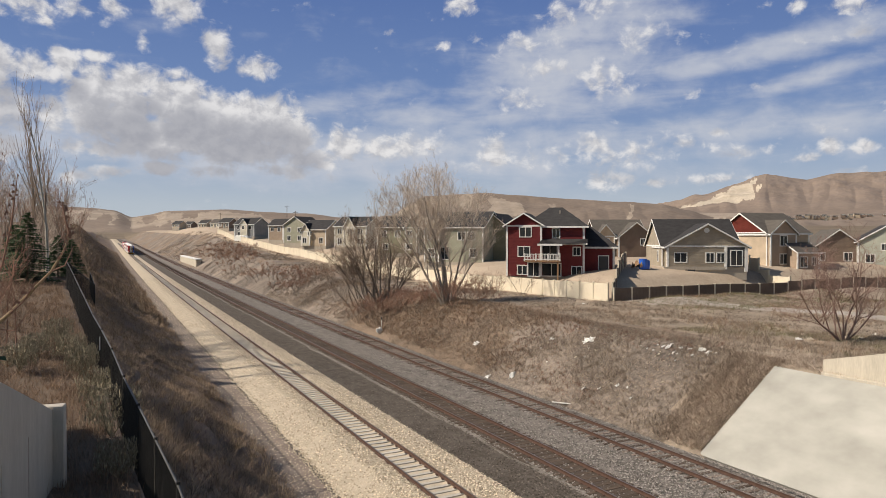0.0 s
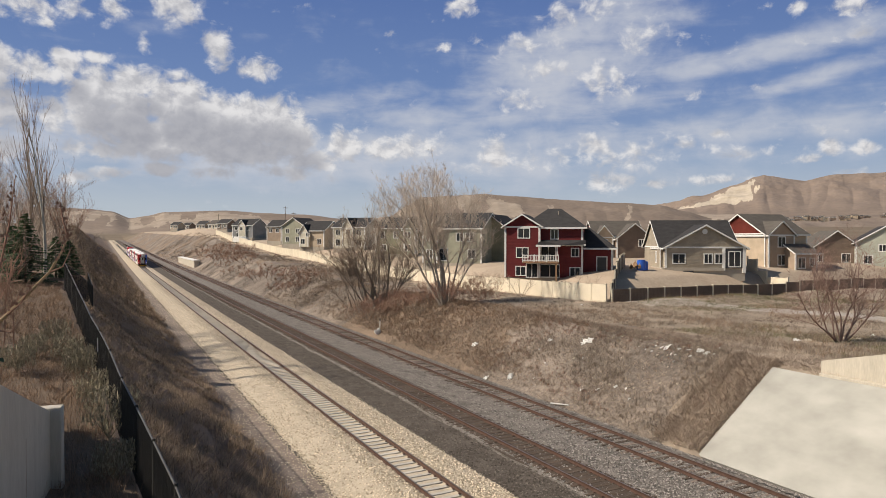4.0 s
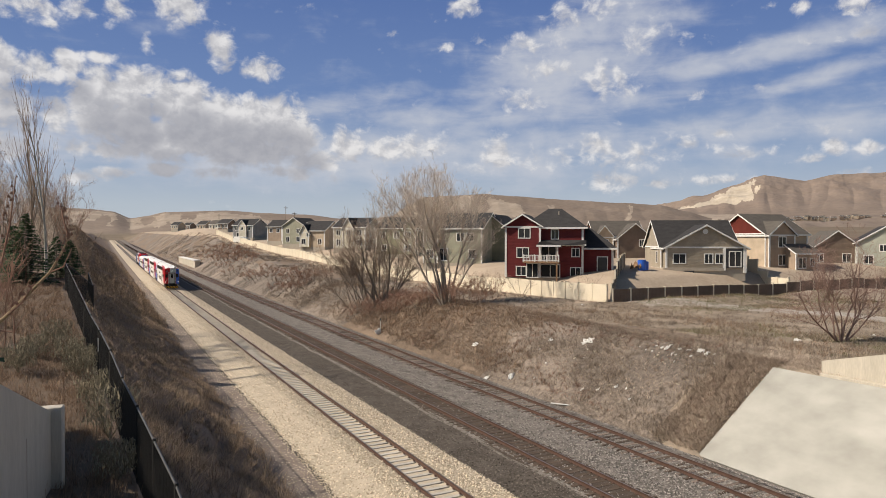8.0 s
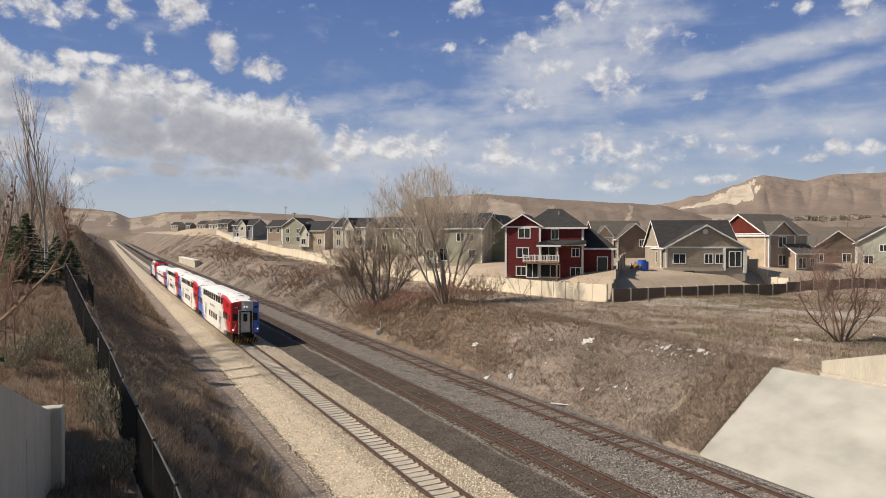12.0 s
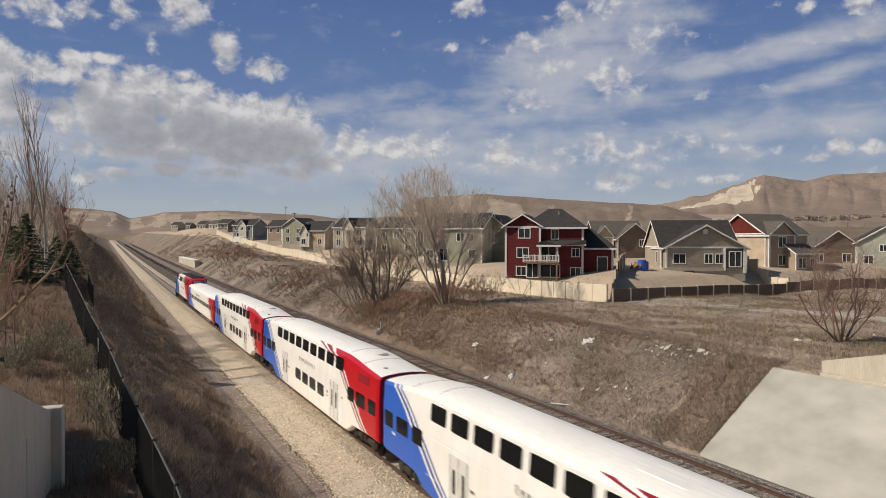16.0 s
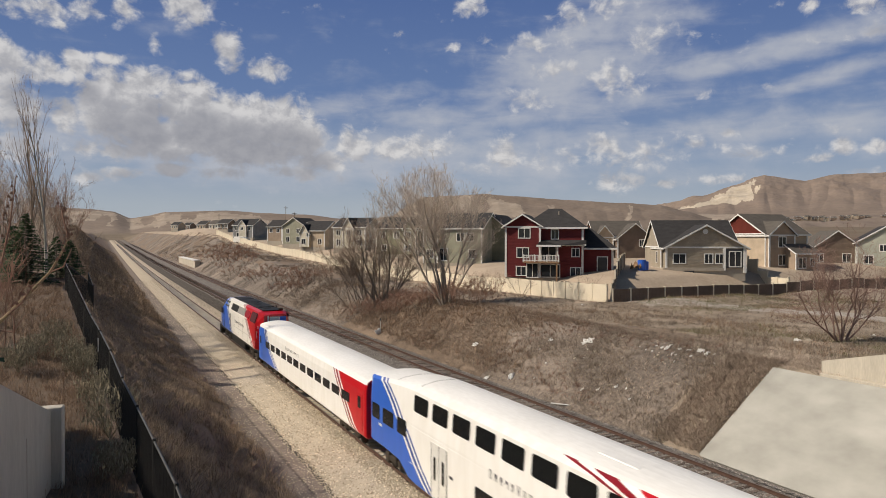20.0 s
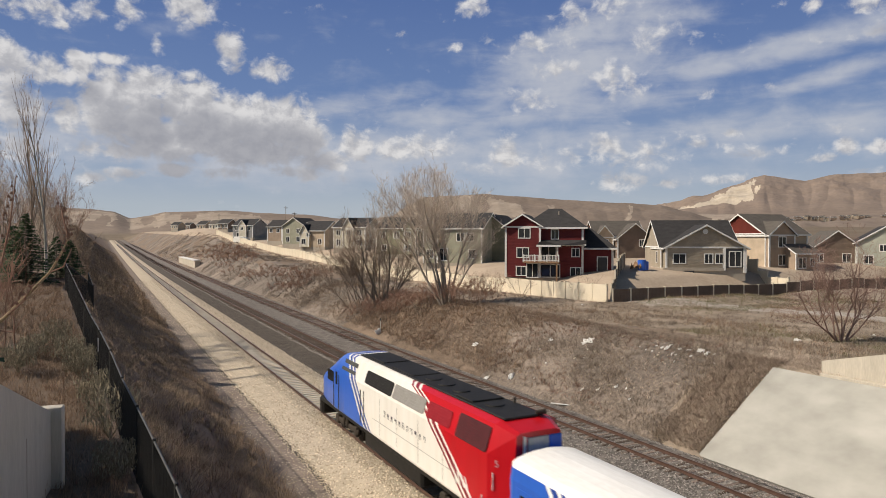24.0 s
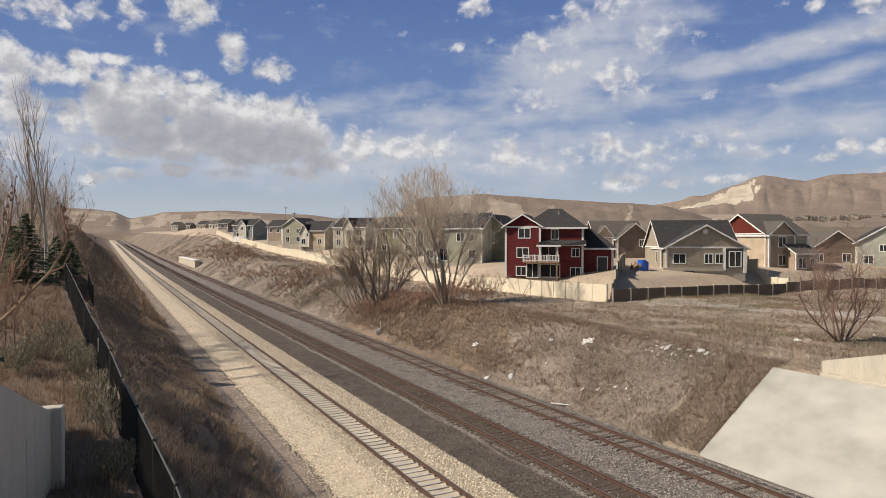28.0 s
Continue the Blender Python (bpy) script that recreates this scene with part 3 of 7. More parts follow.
def livery(name, red, blue, length, white=(0.94, 0.93, 0.895), flare=None):
    """White car paint with a slanted red end and a slanted blue end, each edged by thin stripes.
    red, blue: (height, distance along the car) of the slanted edges."""
    m, nd, ln, b = shader(name, 0.3, 0.0, 0.5)
    tc, sep = nd.new("ShaderNodeTexCoord"), nd.new("ShaderNodeSeparateXYZ")
    ln.new(tc.outputs["Object"], sep.inputs[0])
    dirt = nd.new("ShaderNodeTexNoise")
    dirt.inputs["Scale"].default_value, dirt.inputs["Detail"].default_value = 1.3, 6
    mp = nd.new("ShaderNodeMapping")
    mp.inputs["Scale"].default_value = (1, 1.6, 0.35)
    ln.new(tc.outputs["Object"], mp.inputs[0])
    ln.new(mp.outputs[0], dirt.inputs[0])

    def edge(table):
        zk = nd.new("ShaderNodeMath")
        zk.operation, zk.inputs[1].default_value = "DIVIDE", 6.0
        ln.new(sep.outputs[2], zk.inputs[0])
        r = ramp(nd, [(z / 6.0, (v / 30.0,) * 3) for z, v in table])
        ln.new(zk.outputs[0], r.inputs[0])
        k = nd.new("ShaderNodeMath")
        k.operation, k.inputs[1].default_value = "MULTIPLY", 30.0
        ln.new(r.outputs[0], k.inputs[0])
        return k

    def bands(dist, stops):
        mr = nd.new("ShaderNodeMapRange")
        mr.inputs[1].default_value, mr.inputs[2].default_value = 0.0, 3.0
        ln.new(dist, mr.inputs[0])
        r = ramp(nd, [(max(0.0, p / 3.0), c) for p, c in stops])
        r.color_ramp.interpolation = "CONSTANT"
        ln.new(mr.outputs[0], r.inputs[0])
        return r

    def minus(a, c):
        s = nd.new("ShaderNodeMath")
        s.operation = "SUBTRACT"
        ln.new(a, s.inputs[0])
        ln.new(c, s.inputs[1])
        return s.outputs[0]

    RED, DARK, BLUE, DEEP = (0.54, 0.010, 0.018), (0.26, 0.012, 0.02), (0.035, 0.135, 0.60), (0.02, 0.07, 0.36)
    e1, e2 = edge(red), edge(blue)
    d1, d2 = minus(e1.outputs[0], sep.outputs[1]), minus(sep.outputs[1], e2.outputs[0])
    if flare:  # the stripes fan out towards the roof
        dv = nd.new("ShaderNodeMath")
        dv.operation = "DIVIDE"
        ln.new(d1, dv.inputs[0])
        ln.new(edge(flare).outputs[0], dv.inputs[1])
        d1 = dv.outputs[0]
    r1 = bands(d1, [(0, white), (0.02, DARK), (0.22, white), (0.44, DARK), (0.74, white), (0.98, RED)])
    r2 = bands(d2, [(0, white), (0.02, DEEP), (0.22, white), (0.44, DEEP), (0.74, white), (0.98, BLUE)])
    g = nd.new("ShaderNodeMath")
    g.operation, g.inputs[1].default_value = "GREATER_THAN", length * 0.5
    ln.new(sep.outputs[1], g.inputs[0])
    mix = nd.new("ShaderNodeMix")
    mix.data_type = "RGBA"
    ln.new(g.outputs[0], mix.inputs[0])
    ln.new(r1.outputs[0], mix.inputs[6])
    ln.new(r2.outputs[0], mix.inputs[7])
    grime = ramp(nd, [(0.35, (0.86, 0.84, 0.80)), (0.62, (1, 1, 1))])
    ln.new(dirt.outputs[0], grime.inputs[0])
    mul = nd.new("ShaderNodeMix")
    mul.data_type, mul.blend_type = "RGBA", "MULTIPLY"
    mul.inputs[0].default_value = 0.5
    ln.new(mix.outputs[2], mul.inputs[6])
    ln.new(grime.outputs[0], mul.inputs[7])
    ln.new(mul.outputs[2], b.inputs["Base Color"])
    return m


BI_RED = [(0.4, 1.0), (0.94, 2.1), (1.54, 3.3), (2.88, 5.05), (3.78, 6.3), (4.10, 7.2), (4.34, 8.0), (4.54, 9.2), (4.66, 10.8)]
BI_BLUE = [(0.4, 18.0), (0.9, 18.9), (1.45, 19.7), (2.6, 21.0), (3.5, 22.1), (4.2, 23.2), (4.6, 24.2)]
CO_RED = [(0.6, 1.4), (0.9, 2.2), (1.25, 3.0), (2.38, 4.36), (3.19, 5.19), (3.9, 6.05)]
CO_BLUE = [(0.6, 18.0), (1.28, 19.3), (2.24, 21.3), (3.9, 23.0)]
LO_RED = [(1.2, 2.3), (1.8, 3.1), (2.73, 4.3), (3.74, 5.7), (4.3, 6.7), (4.75, 8.2)]
LO_BLUE = [(1.2, 11.4), (1.45, 11.75), (2.05, 12.45), (3.03, 13.3), (3.9, 14.1), (4.75, 14.9)]
M_BI = livery("bilevel_livery", BI_RED, BI_BLUE, 25.6, flare=[(0.4, 1.0), (3.8, 1.0), (4.2, 1.3), (4.54, 2.2), (4.66, 3.2)])
M_CO = livery("coach_livery", CO_RED, CO_BLUE, 25.6)
M_LO = livery("engine_livery", LO_RED, LO_BLUE, 20.0, (0.91, 0.885, 0.82))
M_ROOF = noisy("white_roof_paint", (0.80, 0.79, 0.76), (0.95, 0.94, 0.915), 0.7, 7.0, 0.45, 0, 0.05, 0.01, 0.4, 0.6, stretch=(1, 0.4, 1))
M_RED, M_BLUE = paint("red_paint", (0.52, 0.010, 0.018)), paint("blue_paint", (0.035, 0.135, 0.60))
M_SILVER = noisy("dull_silver_paint", (0.40, 0.40, 0.39), (0.56, 0.56, 0.54), 2, 20, 0.45, 0.1, 0.05)
M_BLACK = noisy("black_steel", (0.010, 0.010, 0.010), (0.035, 0.033, 0.03), 3, 25, 0.6, 0.2, 0.15, 0.01)
M_UNDER = noisy("dusty_running_gear", (0.025, 0.021, 0.018), (0.085, 0.07, 0.055), 3, 25, 0.8, 0.2, 0.2, 0.01)
M_GLASS = shader("tinted_glass", 0.06, 0.0, 0.5)[0]
M_GLASS.node_tree.nodes["Principled BSDF"].inputs["Base Color"].default_value = (0.012, 0.013, 0.013, 1)
M_LOUVRE = noisy("louvre_grey", (0.06, 0.06, 0.058), (0.13, 0.13, 0.125), 3, 40, 0.55, 0.3, 0.1)
M_MESH = noisy("pale_screen", (0.27, 0.26, 0.24), (0.42, 0.40, 0.37), 4, 60, 0.5, 0.3, 0.1)
M_REDMESH = noisy("red_screen", (0.22, 0.012, 0.02), (0.36, 0.02, 0.03), 4, 60, 0.5, 0.1, 0.1)
M_DKRED = noisy("sooty_red_screen", (0.05, 0.012, 0.014), (0.11, 0.02, 0.024), 4, 60, 0.6, 0.1, 0.1)
M_YELLOW = paint("yellow_paint", (0.72, 0.42, 0.03))
M_INK = paint("dark_lettering", (0.05, 0.05, 0.06))
M_WPAINT = paint("white_paint", (0.78, 0.77, 0.73))


def glow(name, c, s):
    m = bpy.data.materials.new(name)
    m.use_nodes = True
    b = m.node_tree.nodes["Principled BSDF"]
    b.inputs["Base Color"].default_value = (*c, 1)
    b.inputs["Emission Color"].default_value = (*c, 1)
    b.inputs["Emission Strength"].default_value = s
    return m


M_HEAD = glow("lit_headlamp", (1.0, 0.97, 0.88), 1.5)


def loft(name, rings, mats, pick, parent, cap=True, smooth_to=None):
    """Skin over rings of (x, y, z) points; pick(j) gives the material slot of strip j."""
    n = len(rings[0])
    vs = [p for r in rings for p in r]
    fs, ms = [], []
    for k in range(len(rings) - 1):
        for j in range(n):
            fs.append((k * n + j, k * n + (j + 1) % n, (k + 1) * n + (j + 1) % n, (k + 1) * n + j))
            ms.append(pick(j))
    if cap:
        fs += [tuple(range(n - 1, -1, -1)), tuple(range((len(rings) - 1) * n, len(rings) * n))]
        ms += [0, 0]
    ob = pydata(name, vs, fs, mats, parent)
    ob.data.polygons.foreach_set("material_index", ms)
    return ob


def ring(y, half):
    """A closed ring from a half section listed from the sill up to the crown."""
    return [(x, y, z) for x, z in half] + [(-x, y, z) for x, z in reversed(half) if x > 0.001]


def rounded_plate(w, h, t, r=0.09):
    """Rounded-corner plate in the yz plane, proud along -x."""
    bm = bmesh.new()
    pts = []
    for cy, cz, a0 in ((w / 2 - r, h / 2 - r, 0), (-w / 2 + r, h / 2 - r, 90), (-w / 2 + r, -h / 2 + r, 180), (w / 2 - r, -h / 2 + r, 270)):
        for k in range(4):
            a = radians(a0 + 30 * k)
            pts.append((cy + r * math.cos(a), cz + r * math.sin(a)))
    lo = [bm.verts.new((0, y, z)) for y, z in pts]
    hi = [bm.verts.new((-t, y, z)) for y, z in pts]
    n = len(pts)
    for k in range(n):
        bm.faces.new((lo[k], hi[k], hi[(k + 1) % n], lo[(k + 1) % n]))
    bm.faces.new(hi)
    bm.faces.new(lo[::-1])
    bmesh.ops.recalc_face_normals(bm, faces=bm.faces)
    return bm


PLATES = {}


def plate(name, parent, mat, side, y, z, w, h, x, lean=0.0, t=0.012, r=0.09, label=""):
    key = (w, h, t, r, mat.name)
    if key not in PLATES:
        ob = part(name, rounded_plate(w, h, t, r), mat, parent, label)
        PLATES[key] = ob.data
    else:
        ob = new(name, PLATES[key])
        ob.parent = parent
        if label:
            ob["label"] = label
    ob.matrix_basis = pose(-x, y, z, 0, lean, 0) if side < 0 else pose(x, y, z, 0, -lean, 180)
    return ob


def bogie(parent, y, base=2.6):
    bm = bmesh.new()
    for s in (-1, 1):
        add_box(bm, s * 1.06 - 0.08, s * 1.06 + 0.08, -base / 2 - 0.35, base / 2 + 0.35, 0.42, 0.72, 0.05)
        for e in (-1, 1):
            add_box(bm, s * 1.06 - 0.12, s * 1.06 + 0.12, e * base / 2 - 0.2, e * base / 2 + 0.2, 0.3, 0.82, 0.04)
        add_tube(bm, (s * 1.1, -0.25, 0.45), (s * 1.1, -0.25, 0.95), 0.13, 0.13, 8)
        add_tube(bm, (s * 1.1, 0.25, 0.45), (s * 1.1, 0.25, 0.95), 0.13, 0.13, 8)
    add_box(bm, -1.0, 1.0, -0.3, 0.3, 0.5, 0.85, 0.05)
    b = part("bogie", bm, M_UNDER, parent)
    b.location = (0, y, 0)
    for e in (-1, 1):
        for s in (-1, 1):
            w = bmesh.new()
            add_tube(w, (s * 0.69, 0, 0), (s * 0.82, 0, 0), 0.46, 0.46, 20)
            add_tube(w, (s * 0.66, 0, 0), (s * 0.69, 0, 0), 0.49, 0.49, 20)
            add_tube(w, (s * 0.82, 0, 0), (s * 0.95, 0, 0), 0.14, 0.12, 10)
            part("wheel", w, M_UNDER, b).location = (0, e * base / 2, 0.46)
    return b


def lettering(parent, y0, z, x, lean, n, h, pitch, dirn=-1, mat=None):
    """A name board drawn as plain upright bars."""
    bm = bmesh.new()
    rnd = random.Random(3)
    for k in range(n):
        hh = h * (1.25 if k in (0, 5) else 1.0)
        w = pitch * rnd.uniform(0.34, 0.5)
        y = y0 + dirn * k * pitch
        zz = z - h / 2
        xo = -x
        add_box(bm, xo - 0.006, xo + 0.004, y - w / 2, y - w / 2 + 0.028, zz, zz + hh)
        add_box(bm, xo - 0.006, xo + 0.004, y + w / 2 - 0.028, y + w / 2, zz + hh * rnd.choice((0, 0.4)), zz + hh)
        add_box(bm, xo - 0.006, xo + 0.004, y - w / 2, y + w / 2, zz + hh * rnd.choice((0.45, 0.9)), zz + hh * rnd.choice((0.45, 0.9)) + 0.03)
    ob = part("lettering", bm, mat or M_INK, parent, "dark name lettering drawn as bars")
    ob["kind"] = "stuff"
    return ob


def bilevel(label, cab):
    e = empty("railcar", Matrix(), label, "train car", "cars of the train")
    stations = [0.30, 0.55, 2.0, 3.9, 4.9, 5.4, 8.0, 18.0, 20.6, 21.1, 22.1, 24.0, 25.4, 25.66]
    rings = []
    for y in stations:
        end = min(y - 0.3, 25.66 - y)
        k = min(1.0, max(0.0, (end - 0.2) / 4.6))
        k = k * k * (3 - 2 * k) * 0.4 + k * 0.6
        sill = 1.08 if end < 3.4 else (0.46 if end > 4.7 else 1.08 - (end - 3.4) / 1.3 * 0.62)
        inn = 0.07 if end < 0.1 else 0.0
        ze, zc = 4.22 + 0.30 * k, 4.48 + 0.40 * k
        we, hw = 1.28 - 0.16 * k, ze + 0.12 + 0.04 * k
        half = [(1.36 - inn, sill), (1.50 - inn, sill + 0.14), (1.50 - inn, 3.12), (1.43 - inn - 0.05 * k, ze), (we, hw)]
        half += [(we * f, hw + (zc - hw) * (1 - f * f) ** 0.8) for f in (0.86, 0.7, 0.5, 0.26, 0.0)]
        rings.append(ring(y, half))
    body = loft("body", rings, [M_BI, M_ROOF], lambda j: 1 if 4 <= j <= 13 else 0, e)
    for f in body.data.polygons:
        f.use_smooth = f.normal.z > 0.35
    # underside gear between the bogies is hidden by the low body; end steps and couplers show
    for y, s in (() if cab else ((0.0, 1),)) + ((25.66, 1),):
        bm = box(-0.75, 0.75, y - 0.02, y + 0.32, 1.15, 3.35, 0.06)
        part("gangway", bm, M_BLACK, e, "black rubber gangway")
    for y0, y1 in ((-0.05, 0.6), (25.4, 25.98)):
        part("coupler", box(-0.15, 0.15, y0, y1, 0.72, 1.0, 0.04), M_UNDER, e)
    bogie(e, 3.0)
    bogie(e, 22.9)
    lean_up = 3.4
    for s in (-1, 1):
        for k in range(9):
            plate("window", e, M_GLASS, s, 6.13 + 1.726 * k, 4.04, 1.30, 0.72, 1.438, lean_up)
        for k in range(4):
            plate("window", e, M_GLASS, s, 9.6 + 1.70 * k, 1.86, 1.30, 0.72, 1.50)
        for y, w in ((24.85, 0.95), (23.35, 1.25), (21.8, 1.0)):
            plate("window", e, M_GLASS, s, y, 2.70, w, 0.72, 1.50)
        for y, w in ((4.15, 1.0), (2.7, 1.3)) + (((0.9, 0.55),) if cab else ((1.1, 1.0),)):
            plate("window", e, M_GLASS, s, y, 2.70, w, 0.72, 1.50)
        plate("grille", e, M_REDMESH, s, 2.3, 3.88, 1.5, 0.42, 1.462, 3.0, 0.01, 0.03, "dark red air intake grille")
        for yc in (18.15, 6.95):
            d = plate("door", e, M_WPAINT, s, yc, 1.76, 1.36, 2.2, 1.50, 0, 0.02, 0.04, "white twin-leaf sliding door")
            for dy in (-0.36, 0.36):
                plate("pane", d, M_GLASS, -1, dy, 0.08, 0.20, 0.95, 0.02, 0, 0.008, 0.07)
            plate("seam", d, M_INK, -1, 0.0, 0.0, 0.035, 2.16, 0.02, 0, 0.006, 0.01)
            plate("seam", d, M_INK, -1, 0.66, 0.0, 0.03, 2.16, 0.02, 0, 0.006, 0.01)
            plate("seam", d, M_INK, -1, -0.66, 0.0, 0.03, 2.16, 0.02, 0, 0.006, 0.01)
        for y, z, w, h in ((8.25, 2.0, 0.22, 0.14), (8.25, 1.78, 0.30, 0.05), (17.15, 1.9, 0.28, 0.12), (5.6, 2.2, 0.2, 0.12)):
            plate("notice", e, M_INK, s, y, z, w, h, 1.50, 0, 0.006, 0.02)
        for y, z in ((24.3, 2.15), (3.1, 2.12)):
            plate("notice", e, M_WPAINT, s, y, z, 0.4, 0.12, 1.50, 0, 0.006, 0.02)
        bm = bmesh.new()
        for z in (1.35, 2.98):
            add_box(bm, s * 1.5 - 0.006, s * 1.5 + 0.006, 8.6, 21.0, z, z + 0.018)
        part("seam", bm, M_ROOF, e)
    lettering(e, 14.3, 2.95, 1.502, 0, 11, 0.26, 0.34)
    # roof fittings
    bm = bmesh.new()
    add_tube(bm, (0.25, 3.9, 4.62), (0.25, 3.9, 4.79), 0.36, 0.33, 20)
    part("roof_vent", bm, M_MESH, e, "round grey roof vent")
    for y, x in ((6.6, -0.35), (6.2, 0.25), (5.2, 0.85), (1.4, -0.6)):
        part("roof_vent", box(x - 0.09, x + 0.09, y - 0.07, y + 0.07, 4.45, 4.86 - 0.10 * max(0.0, 6.0 - y) ** 0.6 - 0.12 * x * x, 0.02), M_LOUVRE, e)
    bm = box(-0.5, 0.35, 8.4, 10.0, 4.80, 4.875, 0.03)
    part("roof_hatch", bm, M_ROOF, e)
    bm = bmesh.new()
    for y in (3.0, 5.4, 20.6, 22.9):
        end = min(y - 0.3, 25.66 - y)
        k = min(1.0, max(0.0, (end - 0.2) / 4.6))
        k = k * k * (3 - 2 * k) * 0.4 + k * 0.6
        we, hw, zc = 1.28 - 0.16 * k, 4.34 + 0.34 * k, 4.48 + 0.40 * k
        for n in range(31):
            f = -0.95 + n * 1.9 / 30
            zz = hw + (zc - hw) * (1 - f * f) ** 0.8
            add_box(bm, we * f - 0.02, we * f + 0.02, y - 0.012, y + 0.012, zz - 0.01, zz + 0.012)
    part("rivet_row", bm, M_LOUVRE, e)["kind"] = "stuff"
    if cab:
        cab_front(e)
    return e


def cab_front(e):
    part("front_panel", box(-1.43, -0.42, 0.20, 0.34, 1.10, 4.34, 0.04), M_RED, e, "red front panel beside the end door")
    part("front_panel", box(0.86, 1.43, 0.20, 0.34, 1.10, 4.30, 0.04), M_BLUE, e, "blue front panel beside the end door")
    part("front_panel", box(-0.40, 0.84, 0.21, 0.34, 3.35, 4.42, 0.03), M_SILVER, e, "silver panel above the end door")
    bm = bmesh.new()
    add_box(bm, -0.28, -0.10, 0.17, 0.33, 3.36, 4.40)
    part("stripe", bm, M_WPAINT, e)
    bm = bmesh.new()
    for x0, x1, z0, z1 in ((-0.68, -0.52, 1.15, 3.5), (0.52, 0.68, 1.15, 3.5), (-0.68, 0.68, 3.36, 3.5), (-0.68, 0.68, 1.05, 1.2)):
        add_box(bm, x0, x1, -0.12, 0.3, z0, z1, 0.03)
    part("door_frame", bm, M_BLACK, e, "black rubber frame round the end door")
    bm = bmesh.new()
    for x0, x1, z0, z1 in ((-0.71, -0.66, 1.05, 3.53), (0.66, 0.71, 1.05, 3.53), (-0.71, 0.71, 3.48, 3.53)):
        add_box(bm, x0, x1, -0.14, 0.3, z0, z1)
    part("frame_lip", bm, M_SILVER, e)
    d = part("end_door", box(-0.50, 0.50, 0.0, 0.2, 1.2, 3.34, 0.03), M_SILVER, e, "silver end door")
    d2 = part("pane", box(-0.22, 0.18, -0.03, 0.02, 2.35, 3.15, 0.05), M_GLASS, d)
    part("cab_window", box(-1.28, -0.76, 0.17, 0.24, 2.42, 3.2, 0.05), M_GLASS, e)
    part("cab_window", box(0.76, 1.28, 0.17, 0.24, 2.42, 3.2, 0.05), M_GLASS, e)
    part("number_board", box(-1.15, -0.70, 0.16, 0.22, 3.72, 3.95, 0.02), M_BLACK, e, "dark number board with plain bars")
    bm = bmesh.new()
    for k in range(3):
        add_box(bm, -1.06 + 0.11 * k, -1.00 + 0.11 * k, 0.145, 0.17, 3.76, 3.91)
    part("figures", bm, M_WPAINT, e)
    part("number_board", box(0.92, 1.3, 0.16, 0.22, 3.72, 3.95, 0.02), M_BLACK, e)
    for x, z in ((-1.26, 1.52), (1.26, 1.52), (-0.10, 3.86), (0.16, 3.86)):
        bm = bmesh.new()
        r = 0.07 if z < 2 else 0.055
        add_tube(bm, (x, 0.24, z), (x, 0.12, z), r, r, 14)
        part("headlamp", bm, M_HEAD, e, "lit round headlamp")
    for x in (-1.3, 1.3):
        bm = bmesh.new()
        add_tube(bm, (x, 0.24, 2.08), (x, 0.16, 2.08), 0.07, 0.07, 10)
        part("marker_lamp", bm, M_DKRED, e)
    # pilot with slanted yellow and black stripes
    part("pilot", box(-1.28, 1.28, 0.05, 0.32, 0.16, 0.62, 0.05), M_BLACK, e, "striped yellow and black pilot plate")
    for k in range(8):
        bm = bmesh.new()
        x = -1.2 + 0.31 * k
        vs = [bm.verts.new(p) for p in ((x, 0.035, 0.18), (x + 0.15, 0.035, 0.18), (x + 0.31, 0.035, 0.60), (x + 0.16, 0.035, 0.60))]
        f = bm.faces.new(vs)
        bmesh.ops.solidify(bm, geom=[f], thickness=-0.012)
        part("stripe", bm, M_YELLOW, e)
    for x in (-0.85, -0.5, 0.45, 0.8):
        vs, fs = [], []
        for i, (dx, y, z) in enumerate(((0, 0.1, 1.1), (0.05, -0.05, 0.75), (0, 0.1, 0.5))):
            for k in range(6):
                vs.append((x + dx + 0.035 * math.cos(k * 1.0472), y + 0.035 * math.sin(k * 1.0472), z))
            if i:
                fs += [(6 * i - 6 + k, 6 * i - 6 + (k + 1) % 6, 6 * i + (k + 1) % 6, 6 * i + k) for k in range(6)]
        pydata("hose", vs, fs, M_BLACK, e)
    part("coupler", box(-0.22, 0.22, -0.25, 0.2, 0.62, 0.95, 0.05), M_BLACK, e)
    bm = bmesh.new()
    for x in (-1.3, -0.72):
        add_tube(bm, (x, 0.12, 1.2), (x + 0.36, 0.12, 2.1), 0.02, 0.02, 6)
    part("handrail", bm, M_WPAINT, e)
    bm = bmesh.new()
    add_box(bm, 0.5, 1.0, 0.7, 1.3, 4.42, 4.66, 0.05)
    add_tube(bm, (0.62, 0.6, 4.72), (0.62, 0.3, 4.74), 0.05, 0.11, 10)
    add_tube(bm, (0.84, 0.6, 4.72), (0.84, 0.3, 4.74), 0.05, 0.11, 10)
    part("horn", bm, M_SILVER, e, "roof horn and bell housing")


